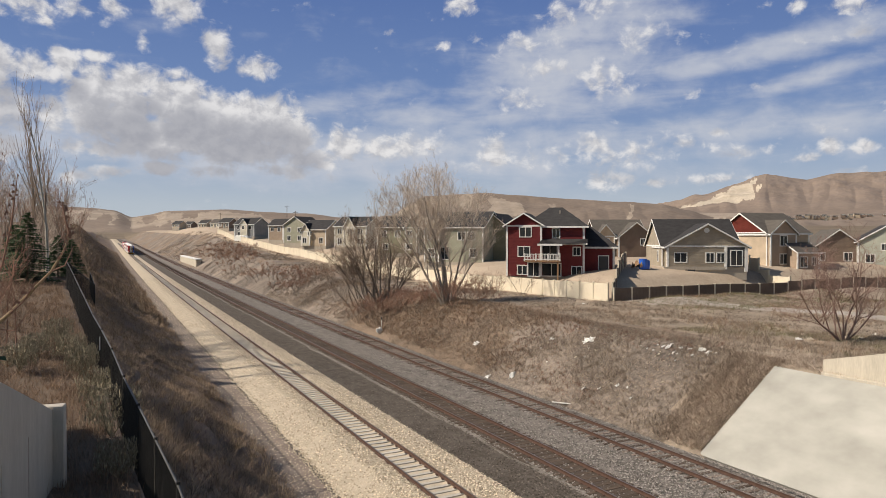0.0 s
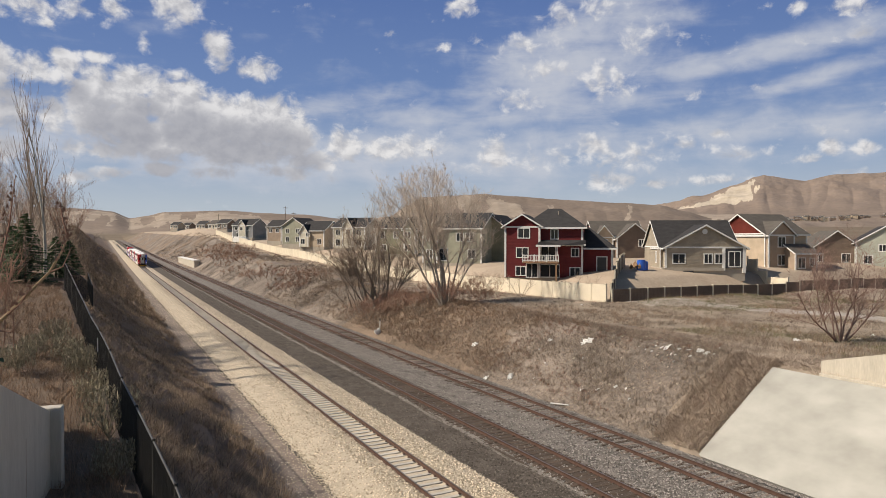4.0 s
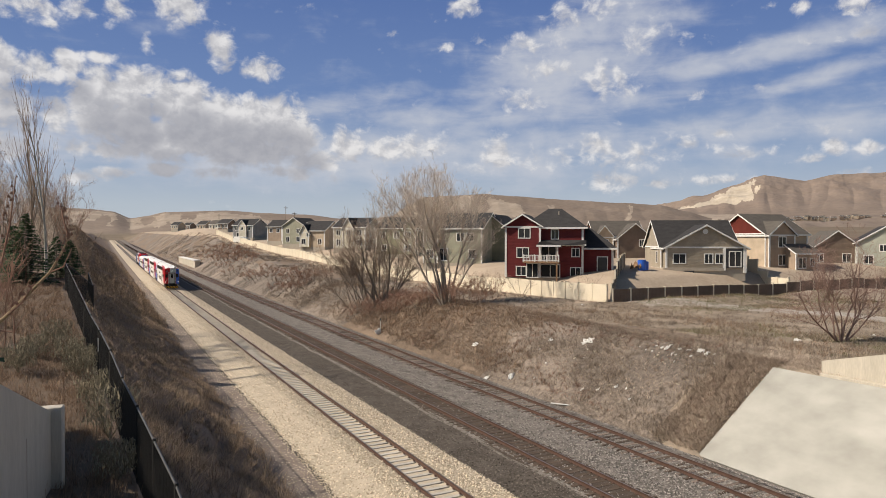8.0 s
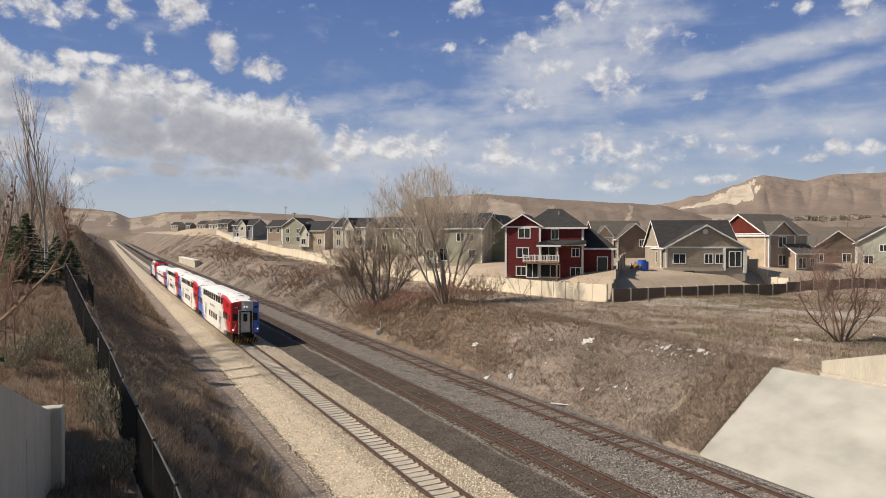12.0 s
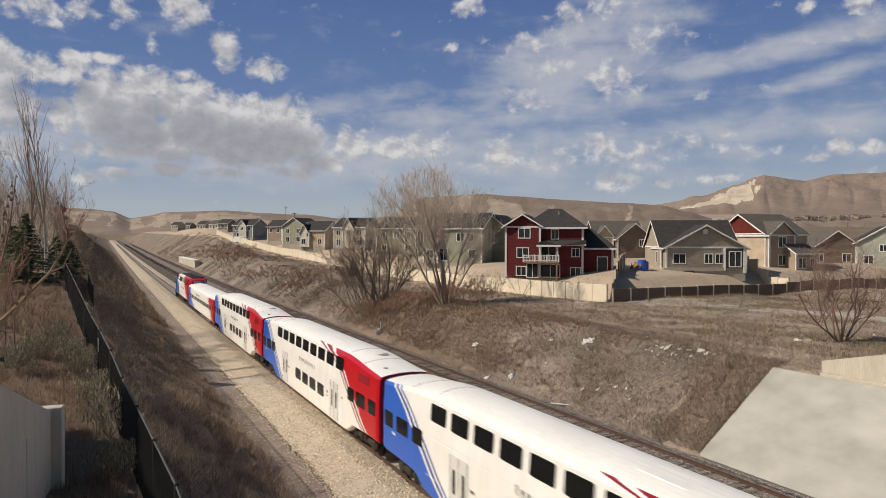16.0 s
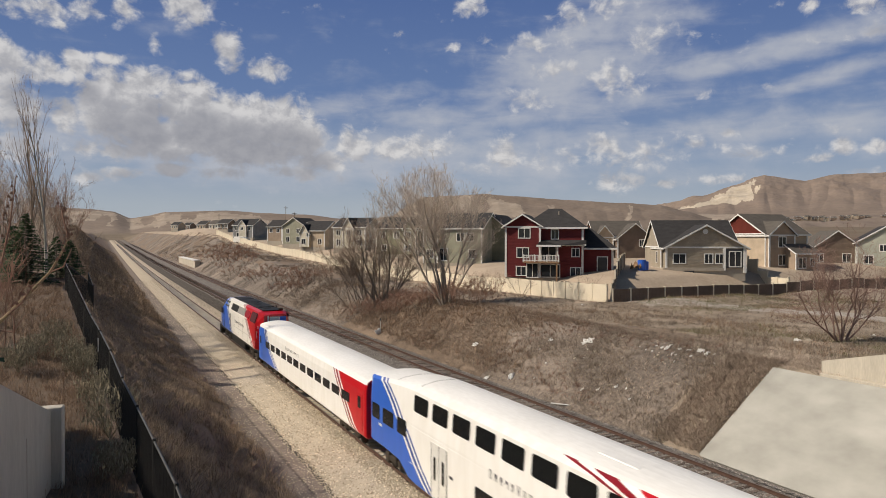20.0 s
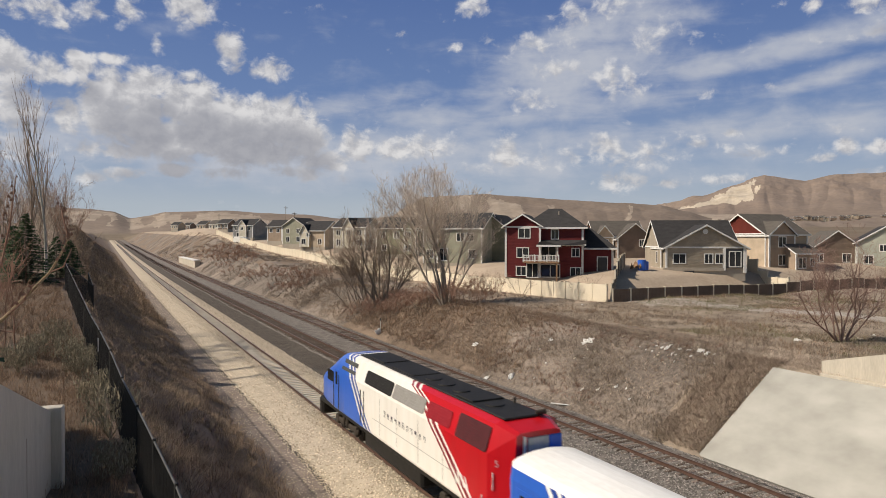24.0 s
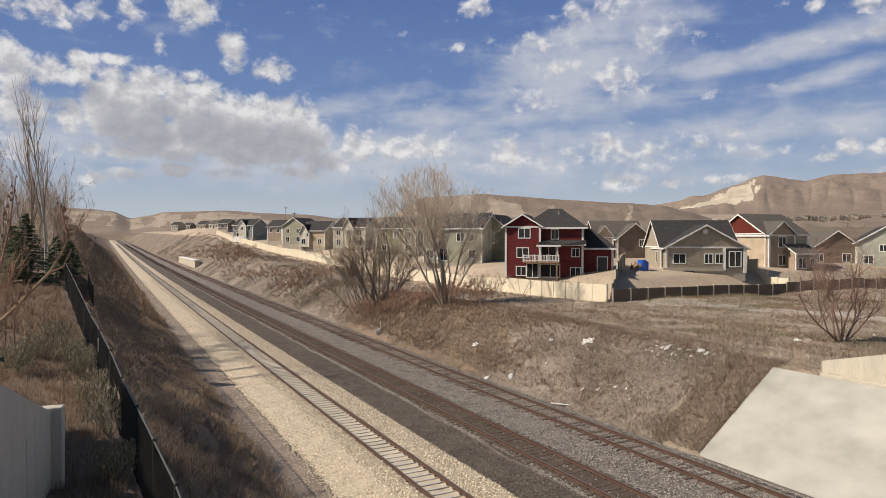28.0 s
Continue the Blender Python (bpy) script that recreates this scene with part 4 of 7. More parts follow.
def coach():
    e = empty("railcar", Matrix(), "white single-level coach with red and blue ends on the track", "train car", "cars of the train")
    rings = []
    for y in (0.35, 0.5, 25.4, 25.6):
        inn = 0.06 if y in (0.35, 25.6) else 0.0
        half = [(1.40 - inn, 0.86), (1.50 - inn, 1.0), (1.50 - inn, 3.25), (1.44 - inn, 3.62), (1.36, 3.74), (1.22, 3.83), (0.98, 3.90), (0.7, 3.96), (0.36, 4.0), (0.0, 4.02)]
        rings.append(ring(y, half))
    body = loft("body", rings, [M_CO, M_ROOF], lambda j: 1 if 3 <= j <= 14 else 0, e)
    for f in body.data.polygons:
        f.use_smooth = f.normal.z > 0.3
    for s in (-1, 1):
        for k in range(12):
            plate("window", e, M_GLASS, s, 3.4 + 1.71 * k, 2.46, 1.30, 0.50, 1.50, r=0.05)
        for y in (1.2, 24.7):
            plate("door", e, M_RED if y < 3 else M_BLUE, s, y, 2.1, 0.85, 1.95, 1.50, 0, 0.02, 0.04)
            plate("window", e, M_GLASS, s, y, 2.6, 0.4, 0.6, 1.52, r=0.05)
        bm = bmesh.new()
        for z in (2.95, 3.18, 1.5):
            for y0, y1 in ((7.2, 10.5), (12.0, 15.4), (17.5, 20.8)):
                add_box(bm, s * 1.5 - 0.006, s * 1.5 + 0.006, y0, y1, z, z + 0.03)
        part("seam", bm, M_ROOF, e)
    lettering(e, 16.4, 3.08, 1.502, 0, 11, 0.16, 0.34)
    for y in (0.05, 25.6):
        part("gangway", box(-0.8, 0.8, y, y + 0.35, 1.1, 3.4, 0.06), M_BLACK, e)
    for y0, y1 in ((-0.05, 0.6), (25.4, 25.98)):
        part("coupler", box(-0.15, 0.15, y0, y1, 0.72, 1.0, 0.04), M_UNDER, e)
    for x0, x1, y0, y1, z0 in ((-0.9, 0.9, 8.6, 9.8, 0.42), (-1.2, 1.2, 15.0, 16.6, 0.40), (-1.3, -0.8, 17.4, 18.2, 0.34)):
        part("equipment_box", box(x0, x1, y0, y1, z0, 0.9, 0.03), M_UNDER, e)
    bogie(e, 3.8)
    bogie(e, 22.2)
    return e


def engine():
    """Diesel locomotive: y = 0 at its coupled end, the nose at y = 20.9."""
    e = empty("locomotive", Matrix(), "blue, white and red diesel passenger locomotive on the track", "locomotive")
    st = [  # y, half width, shoulder height, shoulder half width, roof edge height, crown
        (0.05, 0.98, 3.55, 0.92, 4.40, 4.50), (1.0, 1.50, 3.62, 1.18, 4.62, 4.72), (1.6, 1.52, 3.62, 1.18, 4.62, 4.74), (15.6, 1.52, 3.62, 1.18, 4.62, 4.74),
        (16.6, 1.52, 3.60, 1.14, 4.50, 4.62), (17.4, 1.51, 3.52, 1.10, 4.18, 4.28), (18.2, 1.47, 3.36, 1.06, 3.80, 3.90), (19.3, 1.38, 3.02, 0.98, 3.32, 3.40),
        (20.2, 1.22, 2.62, 0.86, 2.86, 2.92), (20.7, 1.02, 2.25, 0.74, 2.42, 2.46), (20.9, 0.82, 1.95, 0.6, 2.08, 2.10)]
    rings = []
    for y, w, zs, ws, ze, zc in st:
        low = 1.35
        rings.append(ring(y, [(w * 0.96, low), (w, low + 0.1), (w, zs), (ws, ze), (ws * 0.8, zc - 0.02), (0.0, zc)]))
    body = loft("body", rings, [M_LO], lambda j: 0, e)
    for f in body.data.polygons:
        if f.center.y > 15.7:
            f.use_smooth = True
    # dark roof deck with hatches and three round fans
    part("roof_deck", box(-0.84, 0.84, 0.9, 14.9, 4.70, 4.785, 0.03), M_BLACK, e, "sooty black roof deck")
    for y in (2.7, 5.2, 6.5, 7.7):
        bm = bmesh.new()
        add_tube(bm, (-0.1, y, 4.77), (-0.1, y, 4.83), 0.38, 0.36, 20)
        part("roof_fan", bm, M_BLACK, e, "round dark roof fan")
    for y0, y1, dz in ((3.3, 4.6, 0.07), (8.6, 11.0, 0.04), (12.0, 14.4, 0.05)):
        part("roof_hatch", box(-0.72, 0.72, y0, y1, 4.77, 4.78 + dz, 0.02), M_BLACK, e)
    lean = math.degrees(math.atan2(0.34, 1.0))
    for s in (-1, 1):
        for y, w, mat, lab in ((11.0, 3.3, M_BLACK, "dark grey louvred panel"), (7.6, 3.2, M_MESH, "pale see-through screen panel"), (4.75, 2.0, M_REDMESH, "red screen panel"), (2.15, 2.2, M_DKRED, "sooty red grille")):
            p = plate("grille", e, mat, s, y, 4.06, w, 0.90 if y < 3 else 0.66, 1.375, lean, 0.03, 0.12, lab)
            for k in range(5):
                plate("slat", p, mat, -1, 0.0, -0.24 + 0.12 * k, w - 0.3, 0.035, 0.03, 0, 0.012, 0.01)
        plate("grille", e, M_LOUVRE, s, 15.0, 4.32, 1.9, 0.22, 1.30, lean, 0.02, 0.02)
        plate("grille", e, M_LOUVRE, s, 15.1, 3.92, 2.0, 0.18, 1.44, lean, 0.02, 0.02)
        plate("cab_window", e, M_GLASS, s, 18.0, 3.12, 1.05, 0.62, 1.485, 0, 0.03, 0.08)
        d = plate("cab_door", e, M_BLUE, s, 16.9, 2.55, 0.62, 2.2, 1.51, 0, 0.02, 0.05)
        plate("pane", d, M_GLASS, -1, 0.0, 0.62, 0.3, 0.72, 0.02, 0, 0.012, 0.08)
        bm = bmesh.new()
        for dy in (-0.42, 0.42):
            add_tube(bm, (s * 1.56, 16.9 + dy, 1.4), (s * 1.56, 16.9 + dy, 3.4), 0.02, 0.02, 6)
        for dy in (-0.25, 0.2):
            add_tube(bm, (s * 1.55, 12.9 + dy, 1.6), (s * 1.55, 12.9 + dy, 3.3), 0.02, 0.02, 6)
        part("handrail", bm, M_LOUVRE, e)
        bm = bmesh.new()
        for k in range(4):
            z = 2.1
            x = s * 1.525
            y = 2.2 + 0.28 * k
            vs = [bm.verts.new(q) for q in ((x, y, z - 0.22), (x, y + 0.12, z - 0.22), (x, y + 0.34, z + 0.22), (x, y + 0.22, z + 0.22))]
            f = bm.faces.new(vs)
            bmesh.ops.solidify(bm, geom=[f], thickness=0.012)
        part("slash_mark", bm, M_WPAINT, e, "four slanted white slashes")
        bm = bmesh.new()
        for y in (4.2, 6.4, 8.6, 10.6):
            add_box(bm, s * 1.52 - 0.006, s * 1.52 + 0.006, y, y + 0.02, 1.6, 3.4)
        add_box(bm, s * 1.52 - 0.006, s * 1.52 + 0.006, 3.5, 11.5, 2.2, 2.22)
        part("seam", bm, M_MESH, e)
        bm = bmesh.new()
        add_tube(bm, (s * 1.42, 0.75, 2.4), (s * 1.42, 0.75, 3.0), 0.025, 0.025, 6)
        add_tube(bm, (s * 1.56, 1.25, 1.4), (s * 1.56, 1.25, 2.1), 0.025, 0.025, 6)
        part("handrail", bm, M_WPAINT, e)
    lettering(e, 10.0, 2.75, 1.522, 0, 11, 0.24, 0.42)
    part("rear_door", box(-0.48, 0.40, -0.02, 0.1, 1.4, 4.3, 0.03), M_SILVER, e, "grey end door")
    part("stripe", box(-0.66, -0.56, 0.0, 0.1, 1.4, 4.36), M_WPAINT, e)
    part("rear_panel", box(0.42, 0.95, -0.01, 0.1, 1.4, 4.3, 0.03), M_BLUE, e)
    bm = bmesh.new()
    for x, z in ((-0.1, 3.75), (0.12, 3.75), (0.05, 3.55)):
        add_tube(bm, (x, 0.05, z), (x, -0.12, z), 0.1, 0.1, 12)
    part("rear_lamp", bm, M_MESH, e)
    fig = bpy.data.curves.new("figure", "FONT")
    fig.body, fig.size, fig.extrude, fig.align_x = "5", 0.32, 0.004, "CENTER"
    fig.materials.append(M_WPAINT)
    fo = new("figure", fig)
    fo.parent = e
    fo.matrix_basis = pose(-1.36, 0.6, 3.25, 90, 0, -28)
    # running gear, fuel tank, plough
    bogie(e, 3.4, 2.9)
    bogie(e, 16.4, 2.9)
    part("fuel_tank", box(-1.35, 1.35, 6.4, 13.0, 0.42, 1.3, 0.12), M_BLACK, e)
    part("frame_beam", box(-1.4, 1.4, 0.2, 20.3, 1.12, 1.36, 0.03), M_BLACK, e)
    part("plough", box(-1.3, 1.3, 20.3, 20.9, 0.2, 1.3, 0.15), M_BLACK, e)
    bm = bmesh.new()
    add_box(bm, -0.15, 0.15, -0.35, 0.6, 0.72, 1.0, 0.04)
    add_tube(bm, (0.75, 2.6, 4.78), (0.75, 2.6, 5.0), 0.05, 0.05, 8)
    add_tube(bm, (0.5, 0.9, 4.85), (0.9, 0.9, 4.85), 0.06, 0.1, 8)
    part("coupler", bm, M_UNDER, e)
    return e


CARS = [bilevel("white double-deck cab car with red front and lit headlamps", True)]
for _ in range(2):
    CARS.append(bilevel("white double-deck coach with red and blue ends", False))
CARS.append(coach())
CARS.append(engine())
for c_ in CARS[:4]:
    c_.scale = (1, LONG / 25.95, 1)
CARS[4].scale = (1, NOSE / 21.0, 1)


# ---- houses ----
def siding(name, c):
    m, nd, ln, b = shader(name, 0.7, 0, 0.3)
    tc = nd.new("ShaderNodeTexCoord")
    w = nd.new("ShaderNodeTexWave")
    w.bands_direction, w.wave_profile = "Z", "SAW"
    w.inputs["Scale"].default_value = 1.6
    n = nd.new("ShaderNodeTexNoise")
    n.inputs["Scale"].default_value, n.inputs["Detail"].default_value = 0.9, 5
    ln.new(tc.outputs["Object"], w.inputs[0])
    ln.new(tc.outputs["Object"], n.inputs[0])
    r = ramp(nd, [(0.3, tint(c, 0.85)), (0.7, tint(c, 1.1))])
    ln.new(n.outputs[0], r.inputs[0])
    ln.new(r.outputs[0], b.inputs["Base Color"])
    bp = nd.new("ShaderNodeBump")
    bp.inputs["Strength"].default_value, bp.inputs["Distance"].default_value = 0.6, 0.03
    ln.new(w.outputs["Fac"], bp.inputs["Height"])
    ln.new(bp.outputs[0], b.inputs["Normal"])
    return m


M_TRIM = paint("white_trim", (0.80, 0.79, 0.76), 0.5)
M_SHINGLE = noisy("charcoal_shingles", (0.026, 0.025, 0.026), (0.062, 0.059, 0.060), 1.2, 12, 0.9, 0, 0.5, 0.03, stretch=(1, 1, 3))
M_SHINGLE_B = noisy("brown_shingles", (0.075, 0.066, 0.058), (0.14, 0.125, 0.11), 1.2, 12, 0.9, 0, 0.5, 0.03, stretch=(1, 1, 3))
M_FOUND = noisy("foundation_concrete", (0.36, 0.315, 0.26), (0.49, 0.435, 0.365), 0.8, 8, 0.9, 0, 0.2, 0.02)
M_PANE = shader("window_glass", 0.05, 0.0, 0.6)[0]
M_PANE.node_tree.nodes["Principled BSDF"].inputs["Base Color"].default_value = (0.03, 0.035, 0.04, 1)
M_DOOR_AND_SHADE = paint("dark_door_and_shade", (0.05, 0.05, 0.055))
M_WOOD = noisy("raw_deck_timber", (0.22, 0.13, 0.075), (0.38, 0.25, 0.15), 1.5, 14, 0.8, 0, 0.3, 0.01)
C = dict(red=siding("barn_red_siding", (0.150, 0.025, 0.027)), taupe=siding("taupe_siding", (0.375, 0.325, 0.255)), tan=siding("tan_siding", (0.50, 0.405, 0.30)), olive=siding("olive_siding", (0.26, 0.25, 0.17)),
         sage=siding("sage_siding", (0.36, 0.355, 0.27)), cream=siding("cream_siding", (0.62, 0.57, 0.46)), brown=siding("brown_siding", (0.37, 0.285, 0.215)), grey=siding("grey_siding", (0.25, 0.25, 0.25)),
         brick=siding("brick_red_siding", (0.25, 0.055, 0.04)), mint=siding("pale_green_siding", (0.44, 0.45, 0.38)), umber=siding("dark_brown_siding", (0.20, 0.15, 0.118)))


def gable_block(parent, name, x0, x1, y0, y1, z1, ridge, axis, mat, z0=0.0, over=0.35, roof=None, pitch_trim=True, gable_mat=None):
    """Walls with two gables and a roof of two slabs; the ridge runs along axis."""
    bm = bmesh.new()
    if axis == "y":
        xm = (x0 + x1) / 2
        prof = [(x0, z0), (x1, z0), (x1, z1), (xm, ridge), (x0, z1)]
        a = [bm.verts.new((x, y0, z)) for x, z in prof]
        b = [bm.verts.new((x, y1, z)) for x, z in prof]
    else:
        ym = (y0 + y1) / 2
        prof = [(y0, z0), (y1, z0), (y1, z1), (ym, ridge), (y0, z1)]
        a = [bm.verts.new((x0, y, z)) for y, z in prof]
        b = [bm.verts.new((x1, y, z)) for y, z in prof]
    for k in range(5):
        bm.faces.new((a[k], a[(k + 1) % 5], b[(k + 1) % 5], b[k]))
    bm.faces.new(a)
    bm.faces.new(b)
    bmesh.ops.recalc_face_normals(bm, faces=bm.faces)
    part(name, bm, mat, parent)
    # roof slabs
    t = 0.16
    bm = bmesh.new()
    for s in (-1, 1):
        if axis == "y":
            xm, half = (x0 + x1) / 2, (x1 - x0) / 2
            k = (ridge - z1) / half
            pts = [(xm, ridge), (xm + s * (half + over), z1 - over * k)]
            quad = [(pts[0][0], y0 - over, pts[0][1]), (pts[1][0], y0 - over, pts[1][1]), (pts[1][0], y1 + over, pts[1][1]), (pts[0][0], y1 + over, pts[0][1])]
            ends = ((0, 1),)
        else:
            ym, half = (y0 + y1) / 2, (y1 - y0) / 2
            k = (ridge - z1) / half
            pts = [(ym, ridge), (ym + s * (half + over), z1 - over * k)]
            quad = [(x0 - over, pts[0][0], pts[0][1]), (x0 - over, pts[1][0], pts[1][1]), (x1 + over, pts[1][0], pts[1][1]), (x1 + over, pts[0][0], pts[0][1])]
        lo = [bm.verts.new((q[0], q[1], q[2] + 0.02)) for q in quad]
        hi = [bm.verts.new((q[0], q[1], q[2] + t)) for q in quad]
        for q in range(4):
            bm.faces.new((lo[q], lo[(q + 1) % 4], hi[(q + 1) % 4], hi[q]))
        bm.faces.new(lo[::-1])
        bm.faces.new(hi)
        # white barge boards and fascia
        e = 0.03
        for p, q in ((quad[0], quad[1]), (quad[3], quad[2]), (quad[1], quad[2])):
            d = Vector(q) - Vector(p)
            side = Vector((0, 0, 1)).cross(d).normalized() * 0.05
            for off in (1,):
                fb = bmesh.new()
                c = [Vector(p) + side, Vector(q) + side, Vector(q) - side, Vector(p) - side]
                l = [fb.verts.new(v + Vector((0, 0, -0.07))) for v in c]
                u = [fb.verts.new(v + Vector((0, 0, t - 0.01))) for v in c]
                for j in range(4):
                    fb.faces.new((l[j], l[(j + 1) % 4], u[(j + 1) % 4], u[j]))
                fb.faces.new(l[::-1])
                fb.faces.new(u)
                bmesh.ops.recalc_face_normals(fb, faces=fb.faces)
                part("barge_board", fb, M_TRIM, parent)
    bmesh.ops.recalc_face_normals(bm, faces=bm.faces)
    r = part("roof", bm, roof or M_SHINGLE, parent)
    return r


def window(parent, x, z, w, h, y=0.0, side="front", panes=2, depth=0.05):
    """A white-framed sliding window on a wall facing -y (front), -x (left) or +x (right)."""
    fr = bmesh.new()
    b = 0.12
    add_box(fr, -w / 2 - b, w / 2 + b, -depth, 0.02, h / 2, h / 2 + b)
    add_box(fr, -w / 2 - b, w / 2 + b, -depth, 0.02, -h / 2 - b, -h / 2)
    add_box(fr, -w / 2 - b, -w / 2, -depth, 0.02, -h / 2, h / 2)
    add_box(fr, w / 2, w / 2 + b, -depth, 0.02, -h / 2, h / 2)
    if panes == 2:
        add_box(fr, -0.04, 0.04, -depth, 0.02, -h / 2, h / 2)
    f = part("window", fr, M_TRIM, parent, "white-framed window")
    for k in range(panes):
        a = -w / 2 + k * w / panes
        part("pane", box(a + 0.01, a + w / panes - 0.01, -0.025, 0.01, -h / 2, h / 2), M_PANE, f)
    f.matrix_basis = pose(x, y, z) if side == "front" else (pose(y, x, z, 0, 0, -90) if side == "left" else pose(y, x, z, 0, 0, 90))
    return f


def corners(parent, xs, y, z0, z1, w=0.13):
    for x in xs:
        part("corner_trim", box(x - w, x + w, y - 0.03, y + 0.12, z0, z1), M_TRIM, parent)


def house_at(u, d, base, turn, label):
    x, y = spot(u, d)
    return empty("house", pose(x, y, base, 0, 0, turn), label, "house", "houses of the estate")


def red_house():
    h = house_at(961, 88, 6.05, -42, "dark red three-storey house with white trim and a balcony")
    part("foundation", box(-5.1, 5.2, 0.7, 9.4, -1.5, 0.05), M_FOUND, h)
    gable_block(h, "wall", -5.1, -0.3, 0.0, 8.0, 6.85, 8.35, "y", C["red"], 0.0, 0.4)
    part("wall", box(-0.3, 5.2, 0.6, 9.4, 0.0, 6.6), C["red"], h)
    # hipped main roof
    bm = bmesh.new()
    q = [bm.verts.new(v) for v in ((-3.2, 0.1, 6.6), (5.7, 0.1, 6.6), (5.7, 9.9, 6.6), (-3.2, 9.9, 6.6))]
    t0, t1 = bm.verts.new((0.2, 5.0, 9.35)), bm.verts.new((2.0, 5.0, 9.35))
    for f in ((q[0], q[1], t1, t0), (q[1], q[2], t1), (q[2], q[3], t0, t1), (q[3], q[0], t0), (q[3], q[2], q[1], q[0])):
        bm.faces.new(f)
    part("roof", bm, M_SHINGLE, h, "charcoal shingled hip roof")
    part("fascia", box(-0.3, 5.75, 0.04, 0.14, 6.45, 6.68), M_TRIM, h)
    part("chimney_pipe", box(1.7, 1.82, 3.4, 3.52, 8.2, 8.9), M_FOUND, h)
    corners(h, (-4.98, -0.42), -0.02, 0.0, 6.8)
    corners(h, (5.1,), 0.58, 0.2, 6.5)
    part("gable_band", box(-5.1, -0.3, -0.04, 0.02, 6.62, 6.85), M_TRIM, h)
    for x, z, w, hh in ((-2.5, 5.9, 1.45, 1.2), (-2.7, 3.3, 1.45, 1.2), (-2.9, 0.85, 1.2, 1.1)):
        window(h, x, z, w, hh)
    for x, z, w, hh in ((1.5, 5.75, 0.85, 1.15), (4.2, 3.35, 0.85, 1.0), (4.2, 0.75, 1.2, 1.1)):
        window(h, x, z, w, hh, 0.6)
    window(h, -1.4, 0.95, 1.4, 1.75)
    # balcony doors, balcony and the porch roof over them
    window(h, 0.7, 3.2, 1.8, 1.75, 0.6)
    window(h, 0.9, 0.9, 2.4, 1.6, 0.6)
    dk = part("balcony", box(-2.5, 2.2, -1.4, 0.55, 1.95, 2.15), M_WOOD, h, "timber balcony with a white railing")
    for z in (2.25, 2.95):
        part("rail", box(-2.5, 2.2, -1.42, -1.34, z, z + 0.09), M_TRIM, dk)
    for k in range(24):
        x = -2.46 + k * 0.2
        part("baluster", box(x, x + 0.06, -1.41, -1.36, 2.2, 2.98), M_TRIM, dk)
    for x in (-2.5, -1.0, 0.6, 2.12):
        part("newel", box(x, x + 0.12, -1.44, -1.32, 2.1, 3.1), M_TRIM, dk)
    part("post", box(1.8, 2.0, -1.3, -1.1, -0.6, 1.95), M_WOOD, h)
    part("post", box(1.95, 2.1, -1.38, -1.24, 3.0, 4.3), M_TRIM, h)
    part("post", box(-0.35, -0.2, -1.38, -1.24, 3.0, 4.3), M_TRIM, h)
    bm = bmesh.new()
    vs = [bm.verts.new(v) for v in ((-0.7, -1.6, 4.3), (2.5, -1.6, 4.3), (5.6, 0.1, 4.42), (5.6, 0.62, 5.0), (-0.3, 0.62, 5.0))]
    f = bm.faces.new(vs)
    bmesh.ops.solidify(bm, geom=[f], thickness=0.16)
    part("porch_roof", bm, M_SHINGLE, h)
    part("fascia", box(-0.7, 2.5, -1.66, -1.58, 4.1, 4.36), M_TRIM, h)
    part("fascia", box(2.5, 5.6, 0.0, 0.1, 4.2, 4.44), M_TRIM, h)
    # low garage wing
    part("wall", box(5.2, 9.0, 2.4, 9.0, -0.5, 3.9), C["red"], h)
    bm = bmesh.new()
    q = [bm.verts.new(v) for v in ((4.9, 1.9, 3.9), (9.5, 1.9, 3.9), (9.5, 9.4, 3.9), (4.9, 9.4, 3.9), (5.2, 5.5, 6.9), (5.6, 5.5, 6.9))]
    for f in ((q[0], q[1], q[5], q[4]), (q[1], q[2], q[5]), (q[2], q[3], q[4], q[5]), (q[3], q[0], q[4]), (q[3], q[2], q[1], q[0])):
        bm.faces.new(f)
    part("roof", bm, M_SHINGLE, h)
    part("fascia", box(4.9, 9.5, 1.84, 1.92, 3.72, 3.96), M_TRIM, h)
    corners(h, (8.9,), 2.38, -0.2, 3.8)
    d = part("door", box(7.0, 8.2, 2.30, 2.42, 0.6, 2.7), M_DOOR_AND_SHADE, h, "dark side door in a white frame")
    fr = bmesh.new()
    add_box(fr, 6.88, 7.0, 2.26, 2.42, 0.6, 2.8)
    add_box(fr, 8.2, 8.32, 2.26, 2.42, 0.6, 2.8)
    add_box(fr, 6.88, 8.32, 2.26, 2.42, 2.7, 2.82)
    part("door_frame", fr, M_TRIM, d)


